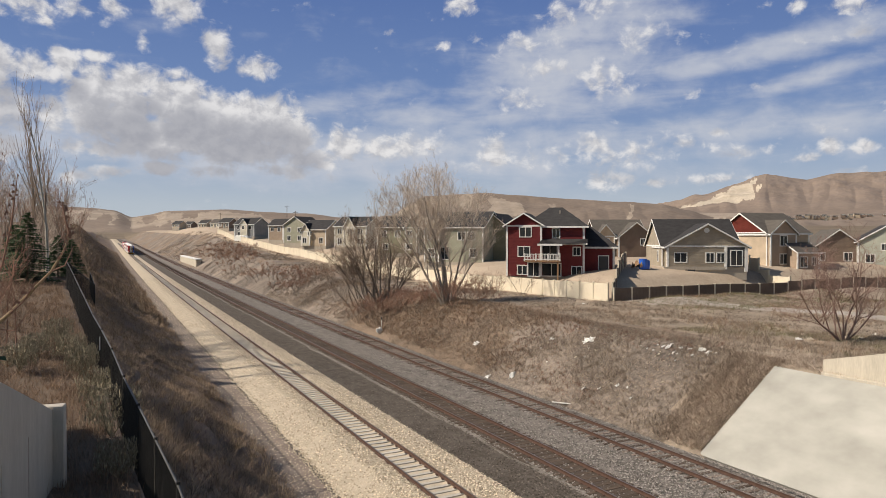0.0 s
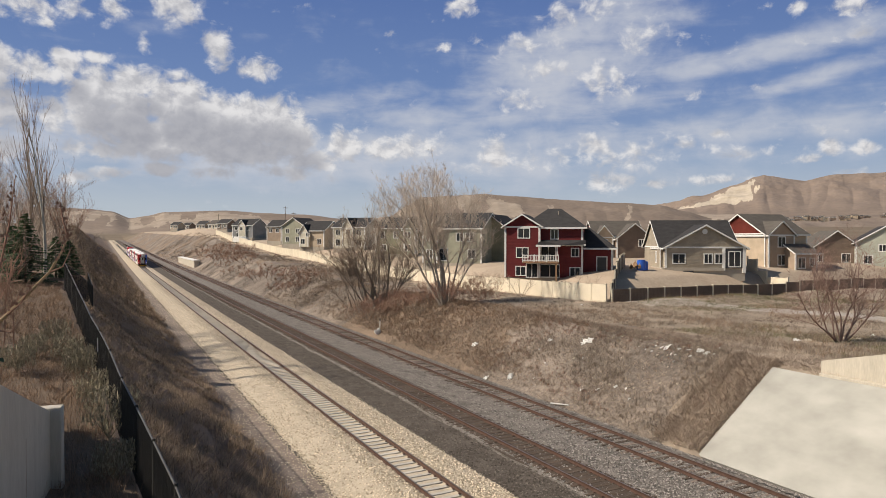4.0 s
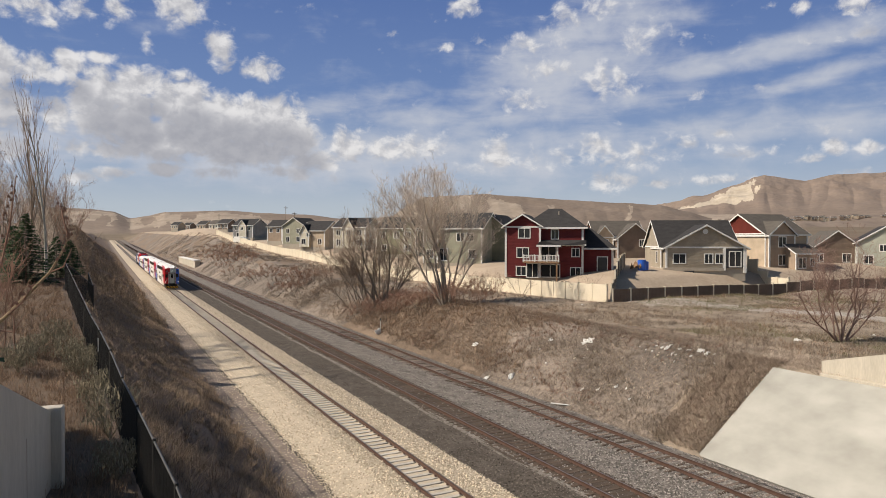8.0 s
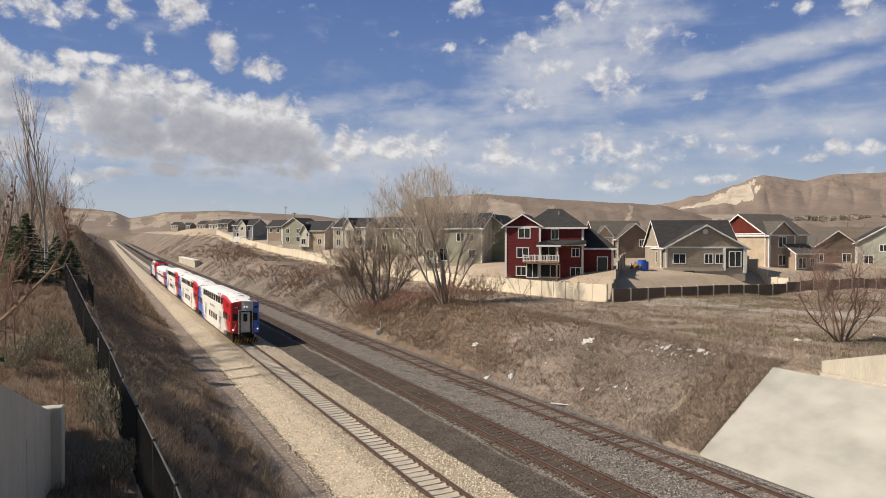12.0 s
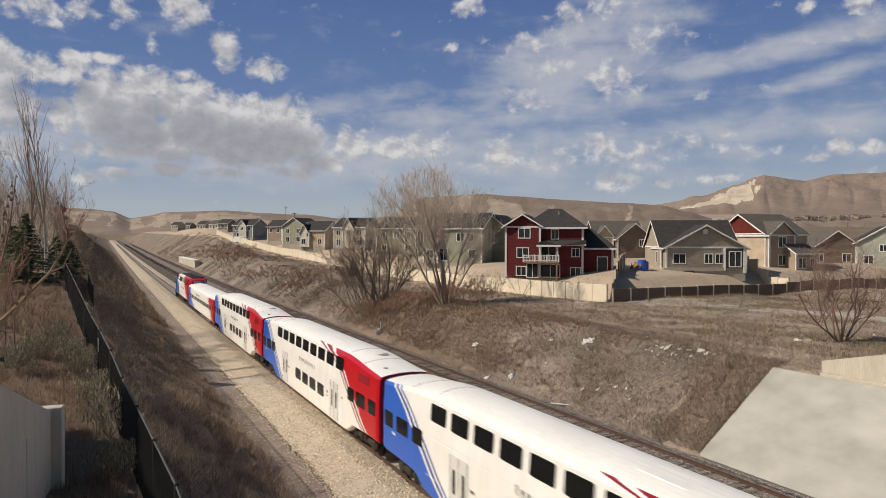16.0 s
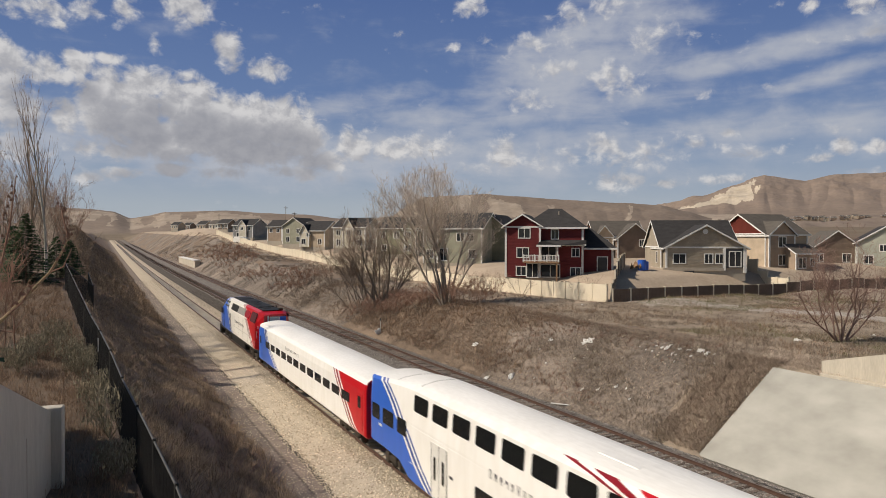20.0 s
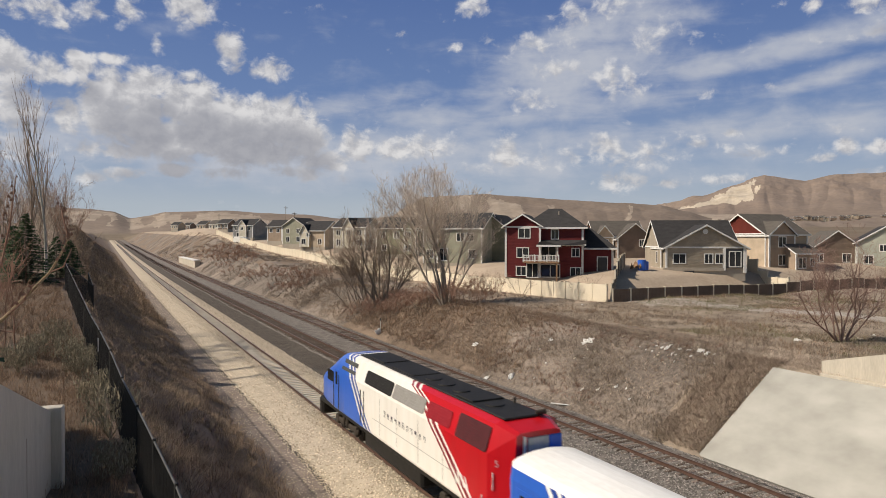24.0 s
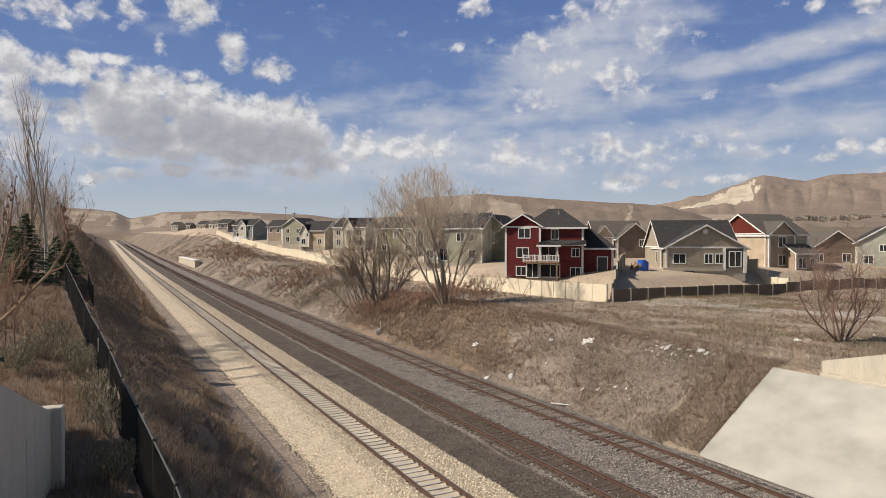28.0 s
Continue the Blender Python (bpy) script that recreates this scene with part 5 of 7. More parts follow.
def taupe_house():
    h = house_at(1246, 88, 7.25, -31, "taupe single-storey house with a wide white-trimmed gable")
    part("foundation", box(-5.3, 5.4, 0.15, 9.5, -1.6, 0.12), M_FOUND, h)
    gable_block(h, "wall", -5.3, 4.8, 1.2, 10.2, 2.9, 6.45, "x", C["taupe"], 0.1, 0.3)
    gable_block(h, "wall", -5.0, 5.4, 0.0, 6.0, 2.85, 5.75, "y", C["taupe"], 0.1, 0.4)
    part("gable_band", box(-5.0, 5.4, -0.05, 0.02, 2.74, 2.95), M_TRIM, h)
    part("base_band", box(-5.0, 2.6, -0.04, 0.05, -0.3, 0.14), M_FOUND, h)
    corners(h, (-4.9, 2.55), -0.02, 0.1, 2.75)
    vent = bmesh.new()
    add_tube(vent, (0.15, 0.0, 4.95), (0.15, -0.06, 4.95), 0.34, 0.34, 16)
    part("gable_vent", vent, M_TRIM, h, "round white gable vent")
    for x, w in ((-3.2, 1.5), (0.6, 0.95), (2.0 - 0.0, 0.95)):
        window(h, x, 1.35, w, 1.15)
    # covered porch at the corner: a flat dark panel paints the recess shade
    part("porch_shade_panel", box(2.75, 5.2, -0.03, 0.02, 0.1, 2.7), M_DOOR_AND_SHADE, h, "flat dark panel standing for the shade of the porch recess")
    part("porch_post", box(5.05, 5.45, -0.1, 0.2, -0.5, 2.75), M_TRIM, h)
    part("porch_post", box(2.62, 2.8, -0.08, 0.1, -0.2, 2.75), M_TRIM, h)
    window(h, 4.0, 1.3, 1.4, 1.9, -0.03)
    part("basement_vent", box(-2.6, -1.3, -0.06, 0.16, -0.65, -0.25), M_DOOR_AND_SHADE, h)
    window(h, 0.0, 1.5, 0.5, 1.4, 0.0, "left", 1).matrix_basis = pose(-5.3, 3.4, 1.5, 0, 0, -90)
    part("corner_trim", box(-5.36, -5.24, 1.1, 1.3, 0.1, 2.8), M_TRIM, h)
    part("eave_band", box(-5.36, -5.28, 1.2, 10.2, 2.75, 2.95), M_TRIM, h)


def plain_house(u, d, base, turn, label, w, dep, eave, ridge, axis, col, roof=None, wins=(), left=(), right=(), front_gable=None, gcol=None, found=2.0):
    h = house_at(u, d, base, turn, label)
    part("foundation", box(-w / 2, w / 2, 0.02, dep, -found, 0.05), M_FOUND, h)
    gable_block(h, "wall", -w / 2, w / 2, 0.0, dep, eave, ridge, axis, C[col], 0.0, 0.35, roof)
    if front_gable:
        x0, x1, z, r, c2 = front_gable
        gable_block(h, "wall", x0, x1, -0.6, dep * 0.6, z, r, "y", C[c2 or col], 0.0, 0.3, roof)
        corners(h, (x0 + 0.1, x1 - 0.1), -0.62, 0.0, z)
        part("gable_band", box(x0, x1, -0.65, -0.58, z - 0.2, z), M_TRIM, h)
    corners(h, (-w / 2 + 0.1, w / 2 - 0.1), -0.02, 0.0, eave)
    for x, z, ww, hh in wins:
        y = -0.6 if front_gable and front_gable[0] < x < front_gable[1] else 0.0
        window(h, x, z, ww, hh, y)
    for y, z, ww, hh in left:
        window(h, 0, z, ww, hh).matrix_basis = pose(-w / 2, y, z, 0, 0, -90)
    for y, z, ww, hh in right:
        window(h, 0, z, ww, hh).matrix_basis = pose(w / 2, y, z, 0, 0, 90)
    if gcol and axis == "x":
        for s in (-1, 1):
            bm = bmesh.new()
            a = [bm.verts.new((s * (w / 2 + 0.03), y, z)) for y, z in ((0.05, eave + 0.05), (dep - 0.05, eave + 0.05), (dep / 2, ridge - 0.05))]
            f = bm.faces.new(a)
            bmesh.ops.solidify(bm, geom=[f], thickness=0.03)
            part("gable_panel", bm, C[gcol], h)
            part("gable_band", box(s * w / 2 - 0.06, s * w / 2 + 0.06, 0, dep, eave - 0.12, eave + 0.1), M_TRIM, h)
    return h


red_house()
taupe_house()
plain_house(1392, 100, 6.5, -8, "tan two-storey house with brick-red gables and brown front", 8.2, 10.2, 5.5, 8.5, "x", "tan", M_SHINGLE_B,
            ((-1.5, 4.3, 1.3, 1.4), (-1.5, 1.6, 1.3, 1.4)), ((6.4, 4.6, 0.9, 1.3),), (), (-4.0, 1.0, 5.4, 7.3, "brown"), "brick")
plain_house(1482, 112, 6.2, -40, "brown house with a broad grey roof", 8.0, 9.0, 3.4, 6.4, "y", "umber", M_SHINGLE_B, ((-2.8, 1.9, 1.2, 1.3), (1.4, 1.9, 1.2, 1.3)))
plain_house(1428, 98, 6.0, -8, "small brown house wing with a porch", 4.2, 4.0, 3.2, 4.4, "x", "brown", M_SHINGLE_B, ((-0.9, 1.7, 1.3, 1.4), (1.1, 1.8, 0.7, 1.1)))
plain_house(1568, 108, 6.4, -54, "pale green house with a white-trimmed gable", 8.4, 9.0, 4.3, 6.9, "y", "mint", None, ((-0.4, 3.4, 0.9, 1.0), (-2.4, 1.5, 1.2, 1.3)))
plain_house(1096, 124, 6.4, -28, "tan and dark red house with stone-coloured gable", 9.0, 9.0, 5.4, 8.2, "x", "brown", M_SHINGLE_B,
            ((-2.9, 4.0, 1.3, 1.3), (1.6, 4.0, 0.8, 1.3)), (), (), (-4.6, -1.2, 5.2, 7.2, "tan"), "brick")
plain_house(1124, 122, 6.3, -28, "dark brown house with a red gable", 6.6, 8.0, 5.0, 7.7, "y", "umber", M_SHINGLE_B, ((1.2, 4.2, 0.8, 1.1),))
plain_house(800, 118, 6.9, -50, "sage two-storey house with olive side wall", 11.3, 10.0, 6.2, 8.9, "x", "sage", None,
            ((-4.0, 4.6, 1.3, 1.3), (-4.0, 1.6, 1.1, 1.4), (-1.6, 1.5, 1.5, 2.1), (1.6, 4.6, 1.3, 1.3), (3.4, 4.6, 1.3, 1.3), (3.8, 1.6, 1.3, 1.4)), (), (), (-5.4, -2.5, 6.0, 8.0, "sage"))
plain_house(868, 121, 6.8, -50, "olive two-storey house with a wide gable", 6.6, 10.0, 6.2, 8.8, "y", "olive", None, ())
plain_house(702, 142, 7.9, -50, "grey-green two-storey house behind bare trees", 10.0, 9.0, 5.6, 8.0, "x", "olive", None,
            ((-3.4, 4.1, 1.2, 1.2), (0.0, 4.1, 1.2, 1.2), (3.0, 4.1, 1.2, 1.2), (-3.0, 1.4, 1.2, 1.2), (3.0, 1.4, 1.2, 1.2)), (), (), (2.0, 4.8, 5.5, 7.6, "sage"))
plain_house(618, 172, 8.8, -50, "cream two-storey house with grey roof", 9.5, 9.0, 5.4, 7.8, "x", "cream", None,
            ((-3.2, 4.0, 1.2, 1.2), (0.2, 4.0, 1.2, 1.2), (3.0, 4.0, 1.2, 1.2), (-3.2, 1.4, 1.2, 1.6), (3.0, 1.4, 1.4, 1.2)), (), (), (-1.6, 1.6, 5.2, 7.7, "cream"))
plain_house(553, 186, 8.9, -50, "tan house with small gables and brown side wall", 8.0, 9.0, 4.6, 7.2, "x", "tan", None,
            ((-2.6, 1.5, 1.2, 1.4), (-1.0, 3.4, 1.0, 1.0), (2.4, 1.5, 1.2, 1.4)), (), (), (-3.8, -0.8, 4.0, 6.2, "cream"))
plain_house(520, 205, 9.6, -50, "sage green two-storey house with white windows", 8.5, 9.0, 5.4, 8.0, "y", "sage", None,
            ((-2.2, 4.0, 1.2, 1.2), (1.6, 4.0, 1.2, 1.2), (-2.2, 1.4, 1.2, 1.4), (1.6, 1.4, 1.2, 1.4)))
plain_house(486, 228, 10.4, -50, "brown two-storey house behind the fence", 6.0, 7.0, 5.0, 7.2, "x", "brown", None, ((-1.4, 3.6, 1.2, 1.2), (1.4, 3.6, 1.2, 1.2)))
plain_house(430, 268, 11.6, -50, "grey two-storey house with white trim", 10.0, 9.0, 5.0, 7.6, "x", "grey", None,
            ((-3.2, 3.6, 1.2, 1.2), (0.0, 3.6, 1.2, 1.2), (3.0, 3.6, 1.2, 1.2), (-2.0, 1.2, 2.0, 1.6)), (), (), (-1.6, 2.0, 5.0, 7.0, "cream"))
for u, d, col, r in ((394, 330, "umber", None), (378, 372, "cream", M_SHINGLE_B), (356, 410, "tan", None), (330, 520, "umber", None), (309, 470, "tan", None)):
    plain_house(u, d, rise(406, d) - 0.4, -50, "small distant %s house on the rise" % {"tan": "tan", "cream": "cream", "umber": "dark brown"}[col], 6.4, 7.0, 2.9, 5.0, "x", col, r,
                ((-2.0, 1.6, 1.2, 1.2), (0.3, 1.3, 1.0, 2.0), (2.1, 1.6, 1.2, 1.2)))


# far houses on the foothill
def far_house(u, v, d, w, h, col):
    x, y = spot(u, d)
    e = empty("far_house", pose(x, y, rise(v, d) - 3, 0, 0, -45), "tiny distant house on the foothill", "house", "houses on the foothill")
    gable_block(e, "wall", -w / 2, w / 2, 0, w * 0.8, h + 3, h + 4.8, "x", C[col], -4.0, 0.5, M_SHINGLE_B)
    for k in range(3):
        window(e, -w / 4 + k * w / 4, 3 + h * 0.5, 1.6, 2.0)


rnd = random.Random(11)
for k in range(44):
    u = rnd.choice((rnd.uniform(1385, 1470), rnd.uniform(1470, 1640)))
    far_house(u, 387 + rnd.uniform(-4, 4) - (u - 1400) * 0.03, 1560, rnd.uniform(8, 13), rnd.uniform(0.5, 2.5), rnd.choice(("tan", "brown", "tan", "cream", "umber")))


# ---- fences ----
M_VINYL = noisy("cream_fence_panel", (0.60, 0.53, 0.41), (0.73, 0.655, 0.525), 0.7, 7, 0.7, 0, 0.08, 0.01, per_object=0.05)


# cream fence on its shaded side: the shade is put into the panel colour
M_VINYL_SHADED = noisy("shade_darkened_fence_panel", (0.115, 0.082, 0.064), (0.21, 0.155, 0.122), 0.7, 7, 0.75, 0, 0.1, 0.01, per_object=0.08)


def panel_fence(pts, label, height=1.85, pitch=2.4, mat=None, post_mat=None):
    """Posts and solid panels along a polyline, following the ground."""
    f = empty("fence", Matrix(), label, "fence", "estate fences")
    pan, post, n = None, None, 0
    for (xa, ya), (xb, yb) in zip(pts, pts[1:]):
        L = math.hypot(xb - xa, yb - ya)
        cnt = max(1, round(L / pitch))
        a = math.degrees(math.atan2(yb - ya, xb - xa))
        for k in range(cnt + 1):
            x, y = xa + (xb - xa) * k / cnt, ya + (yb - ya) * k / cnt
            z = ground_z(x, y)
            if post is None:
                bm = box(-0.09, 0.09, -0.09, 0.09, -0.6, height + 0.08, 0.012)
                add_box(bm, -0.12, 0.12, -0.12, 0.12, height + 0.08, height + 0.14)
                post = part("post", bm, post_mat or M_VINYL, f)
                ob = post
            else:
                ob = new("post", post.data)
                ob.parent = f
            ob.matrix_basis = pose(x, y, z, 0, 0, a)
            if k < cnt:
                x2, y2 = xa + (xb - xa) * (k + 1) / cnt, ya + (yb - ya) * (k + 1) / cnt
                z2 = ground_z(x2, y2)
                if pan is None:
                    bm = bmesh.new()
                    plan, w = [], (L / cnt - 0.1) / 12
                    for j in range(12):
                        plan += [(0.05 + j * w + 0.012, -0.035), (0.05 + (j + 1) * w - 0.012, -0.035), (0.05 + (j + 1) * w, -0.022)]
                    plan += [(0.05 + 12 * w, 0.035), (0.05, 0.035)]
                    lo, hi = [bm.verts.new((px_, py_, -0.4)) for px_, py_ in plan], [bm.verts.new((px_, py_, height)) for px_, py_ in plan]
                    for j in range(len(plan)):
                        bm.faces.new((lo[j], lo[(j + 1) % len(plan)], hi[(j + 1) % len(plan)], hi[j]))
                    bm.faces.new(lo[::-1])
                    bm.faces.new(hi)
                    pan = part("panel", bm, mat or M_VINYL, f)
                    ob, base_len = pan, L / cnt
                else:
                    ob = new("panel", pan.data)
                    ob.parent = f
                m = pose(x, y, min(z, z2) + 0.06, 0, 0, a)
                ob.matrix_basis = m @ Matrix.Diagonal((L / cnt / base_len, 1, 1, 1))
    return f


panel_fence([(35.4, 56.0), (35.2, 130.0)], "cream solid panel fence along the top of the bank", 1.9)
panel_fence([(35.2, 132.0), (35.0, 250.0), (35.4, 330.0)], "cream solid panel fence running into the distance", 2.0, 3.0)
# the next two fences carry that shade in their panel colour
panel_fence([(36.0, 55.7), (84.0, 52.4)], "cream panel fence coloured dark for its shaded side, with pale capped posts", 1.35, 2.4, M_VINYL_SHADED)
panel_fence([(36.6, 56.6), (51.0, 70.2)], "panel fence between two yards, coloured brown for its shaded side", 1.9, 2.4, M_VINYL_SHADED)
panel_fence([(47.8, 79.5), (53.0, 76.5)], "short cream panel fence between houses", 1.9)
panel_fence([(67.6, 63.5), (64.4, 55.0)], "cream panel fence beside the tan house", 1.9)


# ---- bare trees and brush ----
M_BARK = noisy("grey_brown_bark", (0.15, 0.122, 0.096), (0.30, 0.25, 0.20), 3, 25, 0.95, 0, 0.4, 0.02)
M_PALEBARK = noisy("pale_cottonwood_bark", (0.24, 0.20, 0.165), (0.44, 0.38, 0.32), 3, 25, 0.95, 0, 0.4, 0.02)
M_TWIG = noisy("bare_twigs", (0.40, 0.33, 0.27), (0.64, 0.55, 0.46), 1.0, 8, 0.95, 0, 0)
M_TWIG_D = noisy("dark_bare_twigs", (0.21, 0.157, 0.12), (0.37, 0.29, 0.23), 1.0, 8, 0.95, 0, 0)
M_TWIG_R = noisy("reddish_twigs", (0.19, 0.105, 0.075), (0.35, 0.215, 0.16), 1.0, 8, 0.95, 0, 0)
M_REDBARK = noisy("reddish_brown_bark", (0.20, 0.125, 0.10), (0.36, 0.245, 0.20), 3, 25, 0.95, 0, 0.2, 0.01)
M_WHITEBARK = noisy("pale_poplar_bark", (0.30, 0.28, 0.24), (0.58, 0.55, 0.49), 4, 20, 0.9, 0, 0.2, 0.01)


def tube_along(vs, fs, pts, radii, n):
    prev = None
    for i, (p, r) in enumerate(zip(pts, radii)):
        d = (pts[min(i + 1, len(pts) - 1)] - pts[max(i - 1, 0)])
        d = d.normalized() if d.length > 1e-6 else Vector((0, 0, 1))
        u = d.orthogonal().normalized() if prev is None else (prev - d * prev.dot(d)).normalized()
        prev = u
        w = d.cross(u)
        b = len(vs)
        for k in range(n):
            a = math.tau * k / n
            vs.append(p + (u * math.cos(a) + w * math.sin(a)) * r)
        if i:
            for k in range(n):
                fs.append((b - n + k, b - n + (k + 1) % n, b + (k + 1) % n, b + k))


def grow(out, start, way, length, r, level, rnd, lift, spread, kids, wave=1.0, fine=0.010):
    """One limb with its side limbs. out: lists of (vs, fs) for wood and for twigs."""
    segs = 6 if level == 0 else (4 if level == 1 else 2)
    pts, p, d = [start.copy()], start.copy(), way.normalized()
    for k in range(segs):
        d = (d + Vector((rnd.gauss(0, 1), rnd.gauss(0, 1), rnd.gauss(0, 0.6))) * (0.10 + 0.05 * level) * wave + Vector((0, 0, lift * (0.3 if level == 0 else 1.0)))).normalized()
        p = p + d * (length / segs)
        pts.append(p.copy())
    radii = [r * (1 - 0.75 * k / segs) for k in range(segs + 1)]
    vs, fs = out[0] if level == 0 else out[1]
    tube_along(vs, fs, pts, radii, 7 if level == 0 else (5 if level == 1 else 3))
    if level >= len(kids):
        return
    for _ in range(kids[level]):  # side limbs
        k = rnd.uniform(0.28 if level == 0 else 0.2, 1.0) * segs
        i = min(int(k), segs - 1)
        q = pts[i].lerp(pts[i + 1], k - i)
        ax = (pts[i + 1] - pts[i]).normalized()
        side = Vector((rnd.gauss(0, 1), rnd.gauss(0, 1), rnd.gauss(0, 0.4)))
        side = (side - ax * side.dot(ax)).normalized()
        dd = ax * (1 - spread) + side * spread + Vector((0, 0, 0.18))
        ln = length * rnd.uniform(0.34, 0.62) * (1.15 - 0.5 * k / segs)
        grow(out, q, dd, ln, max(r * (1 - 0.75 * k / segs) * rnd.uniform(0.45, 0.65), fine), level + 1, rnd, lift * 1.1, spread, kids, wave, fine)


def bare_tree(name, label, category, x, y, stems, kids, seed, wood, twig, lift=0.06, spread=0.5, group="", wave=1.0, fine=0.010):
    """stems: (dx, dy, lean x, lean y, length, radius)."""
    rnd = random.Random(seed)
    e = empty(name, pose(x, y, ground_z(x, y) - 0.1), label, category, group)
    twigs = ([], [])
    for dx, dy, lx, ly, ln, r in stems:
        out = (([], []), twigs)
        grow(out, Vector((dx, dy, 0)), Vector((lx, ly, 1)), ln, r, 0, rnd, lift, spread, kids, wave, fine)
        pydata("trunk", out[0][0], out[0][1], wood, e, smooth=True)
    out = (None, twigs)
    pydata("crown", out[1][0], out[1][1], twig, e, "fine bare twigs")
    return e


S, K = math.sin(radians(YAW)), math.cos(radians(YAW))


def seen(lr, away):
    """Offset in metres to the right of the view and away from it."""
    return (K * lr + S * away, -S * lr + K * away)


def stems(rows):
    out = []
    for lr, away, lean, ln, r in rows:
        dx, dy = seen(lr, away)
        lx, ly = seen(lean, 0.15 * lean)
        out.append((dx, dy, lx, ly, ln, r))
    return out


bare_tree("bare_tree", "tall bare cottonwood with several pale stems", "tree", 20.6, 66.4,
          stems([(0.0, 0, -0.56, 11.6, 0.17), (0.1, 0.2, -0.38, 12.2, 0.15), (0.2, 0, -0.18, 12.8, 0.18), (0.4, 0, 0.0, 13.2, 0.21), (0.6, 0.2, 0.14, 12.8, 0.17), (0.7, -0.1, 0.28, 11.4, 0.14), (0.8, 0.2, 0.52, 8.8, 0.11), (0.5, 0.3, 0.08, 11.0, 0.12)]),
          (13, 9, 7, 2), 21, M_PALEBARK, M_TWIG, 0.065, 0.44, "", 1.0, 0.009)
bare_tree("bare_tree", "bare spreading tree thicket with dense twigs", "tree", 19.8, 80.5,
          stems([(0.0, 0, 0.02, 8.6, 0.17), (-1.2, 0.4, -0.40, 9.0, 0.14), (-2.6, 0.2, -0.25, 8.4, 0.13), (1.0, 0.3, 0.28, 7.4, 0.12), (-1.8, 0, -0.85, 7.0, 0.11), (0.5, 0.6, 0.55, 6.0, 0.10), (-3.4, 0.1, -0.6, 7.6, 0.10), (-2.0, 0.5, -0.1, 7.0, 0.10), (-3.0, -0.3, -0.4, 5.6, 0.08), (0.8, -0.3, 0.1, 6.4, 0.09), (-0.6, -0.5, 0.15, 5.0, 0.08), (-4.0, 0.0, -0.3, 5.4, 0.08)]),
          (12, 8, 6, 1), 22, M_BARK, M_TWIG_D, 0.06, 0.44, "", 0.9, 0.009)
bare_tree("bare_tree", "slender bare tree in a thicket", "tree", 19.6, 83.5, stems([(-0.6, 0, -0.10, 10.4, 0.15), (0.2, 0, 0.06, 10.0, 0.14), (-1.6, 0, -0.16, 9.4, 0.12)]), (12, 8, 7), 23, M_PALEBARK, M_TWIG, 0.09, 0.30, "", 0.75, 0.009)
bare_tree("bare_bush", "large bare many-stemmed bush on the bank top", "bush", 32.3, 28.2,
          stems([(0.07 * k - 0.3, 0.1 * (k % 3), -1.05 + 0.25 * k, 5.0 + 0.8 * (k % 3), 0.06 + 0.015 * (k % 2)) for k in range(9)]), (10, 8, 6, 1), 24, M_REDBARK, M_REDBARK, 0.05, 0.52, "", 1.7, 0.006)
x, y = spot(652, 88)
bare_tree("bare_tree", "dense brown thicket of bare stems", "tree", x, y, stems([(0.55 * j - 2.6, 0.2 * (j % 3), 0.13 * j - 0.62, 5.4 + 0.8 * (j % 3), 0.07) for j in range(10)]), (11, 8, 5), 25, M_BARK, M_TWIG_D, 0.06, 0.40, "", 0.9, 0.011)
# fence-line scrub below the red house
for k, (u, d) in enumerate(((838, 86), (852, 84), (866, 86), (880, 85), (925, 82), (1035, 78))):
    x, y = spot(u, d)
    bare_tree("bare_shrub", "small bare shrub beside the fence", "shrub", x, y, stems([(0.2 * j - 0.4, 0, 0.3 * j - 0.45, 2.6, 0.03) for j in range(4)]), (7, 5), 30 + k, M_BARK, M_TWIG_D, 0.02, 0.5, "fence shrubs")
# low brush at the foot of the cottonwood
for k in range(11):
    x, y = spot(640 + 21 * k, 84 - 1.3 * k - (k % 3))
    bare_tree("bare_shrub", "tangle of rusty bare brush", "shrub", x, y, stems([(0.25 * j - 0.5, 0.1 * j, 0.35 * j - 0.6, 2.4 + 0.35 * (k % 3), 0.03) for j in range(6)]), (10, 8), 50 + k, M_BARK, M_TWIG_R, 0.0, 0.55, "bank shrubs", 1.0, 0.014)
# reddish scrub near the culvert
rnd = random.Random(8)
for k in range(17):
    y = rnd.uniform(112, 158) if k < 12 else rnd.uniform(165, 300)
    x = rnd.uniform(16.5, 20.5)
    bare_tree("bare_shrub", "rusty bare scrub on the far bank", "shrub", x, y, stems([(0.7 * j - 1.6, 0.3 * j, 0.4 * j - 0.8, rnd.uniform(1.6, 2.8), 0.05) for j in range(5)]), (9, 6), 70 + k, M_BARK, M_TWIG_R, 0.0, 0.6, "bank shrubs", 1.0, 0.028)

for k in range(14):
    x, y = on_ground(362 + 6 * k, 452 + 11 * math.sin(k * 2.1) + 0.5 * k)
    bare_tree("bare_shrub", "mass of rusty bare scrub beside the culvert", "shrub", x, y, stems([(0.8 * j - 2.0, 0.4 * j, 0.35 * j - 0.8, rnd.uniform(1.8, 3.0), 0.05) for j in range(6)]), (10, 7), 120 + k, M_TWIG_R, M_TWIG_R, 0.0, 0.6, "bank shrubs", 1.0, 0.030)

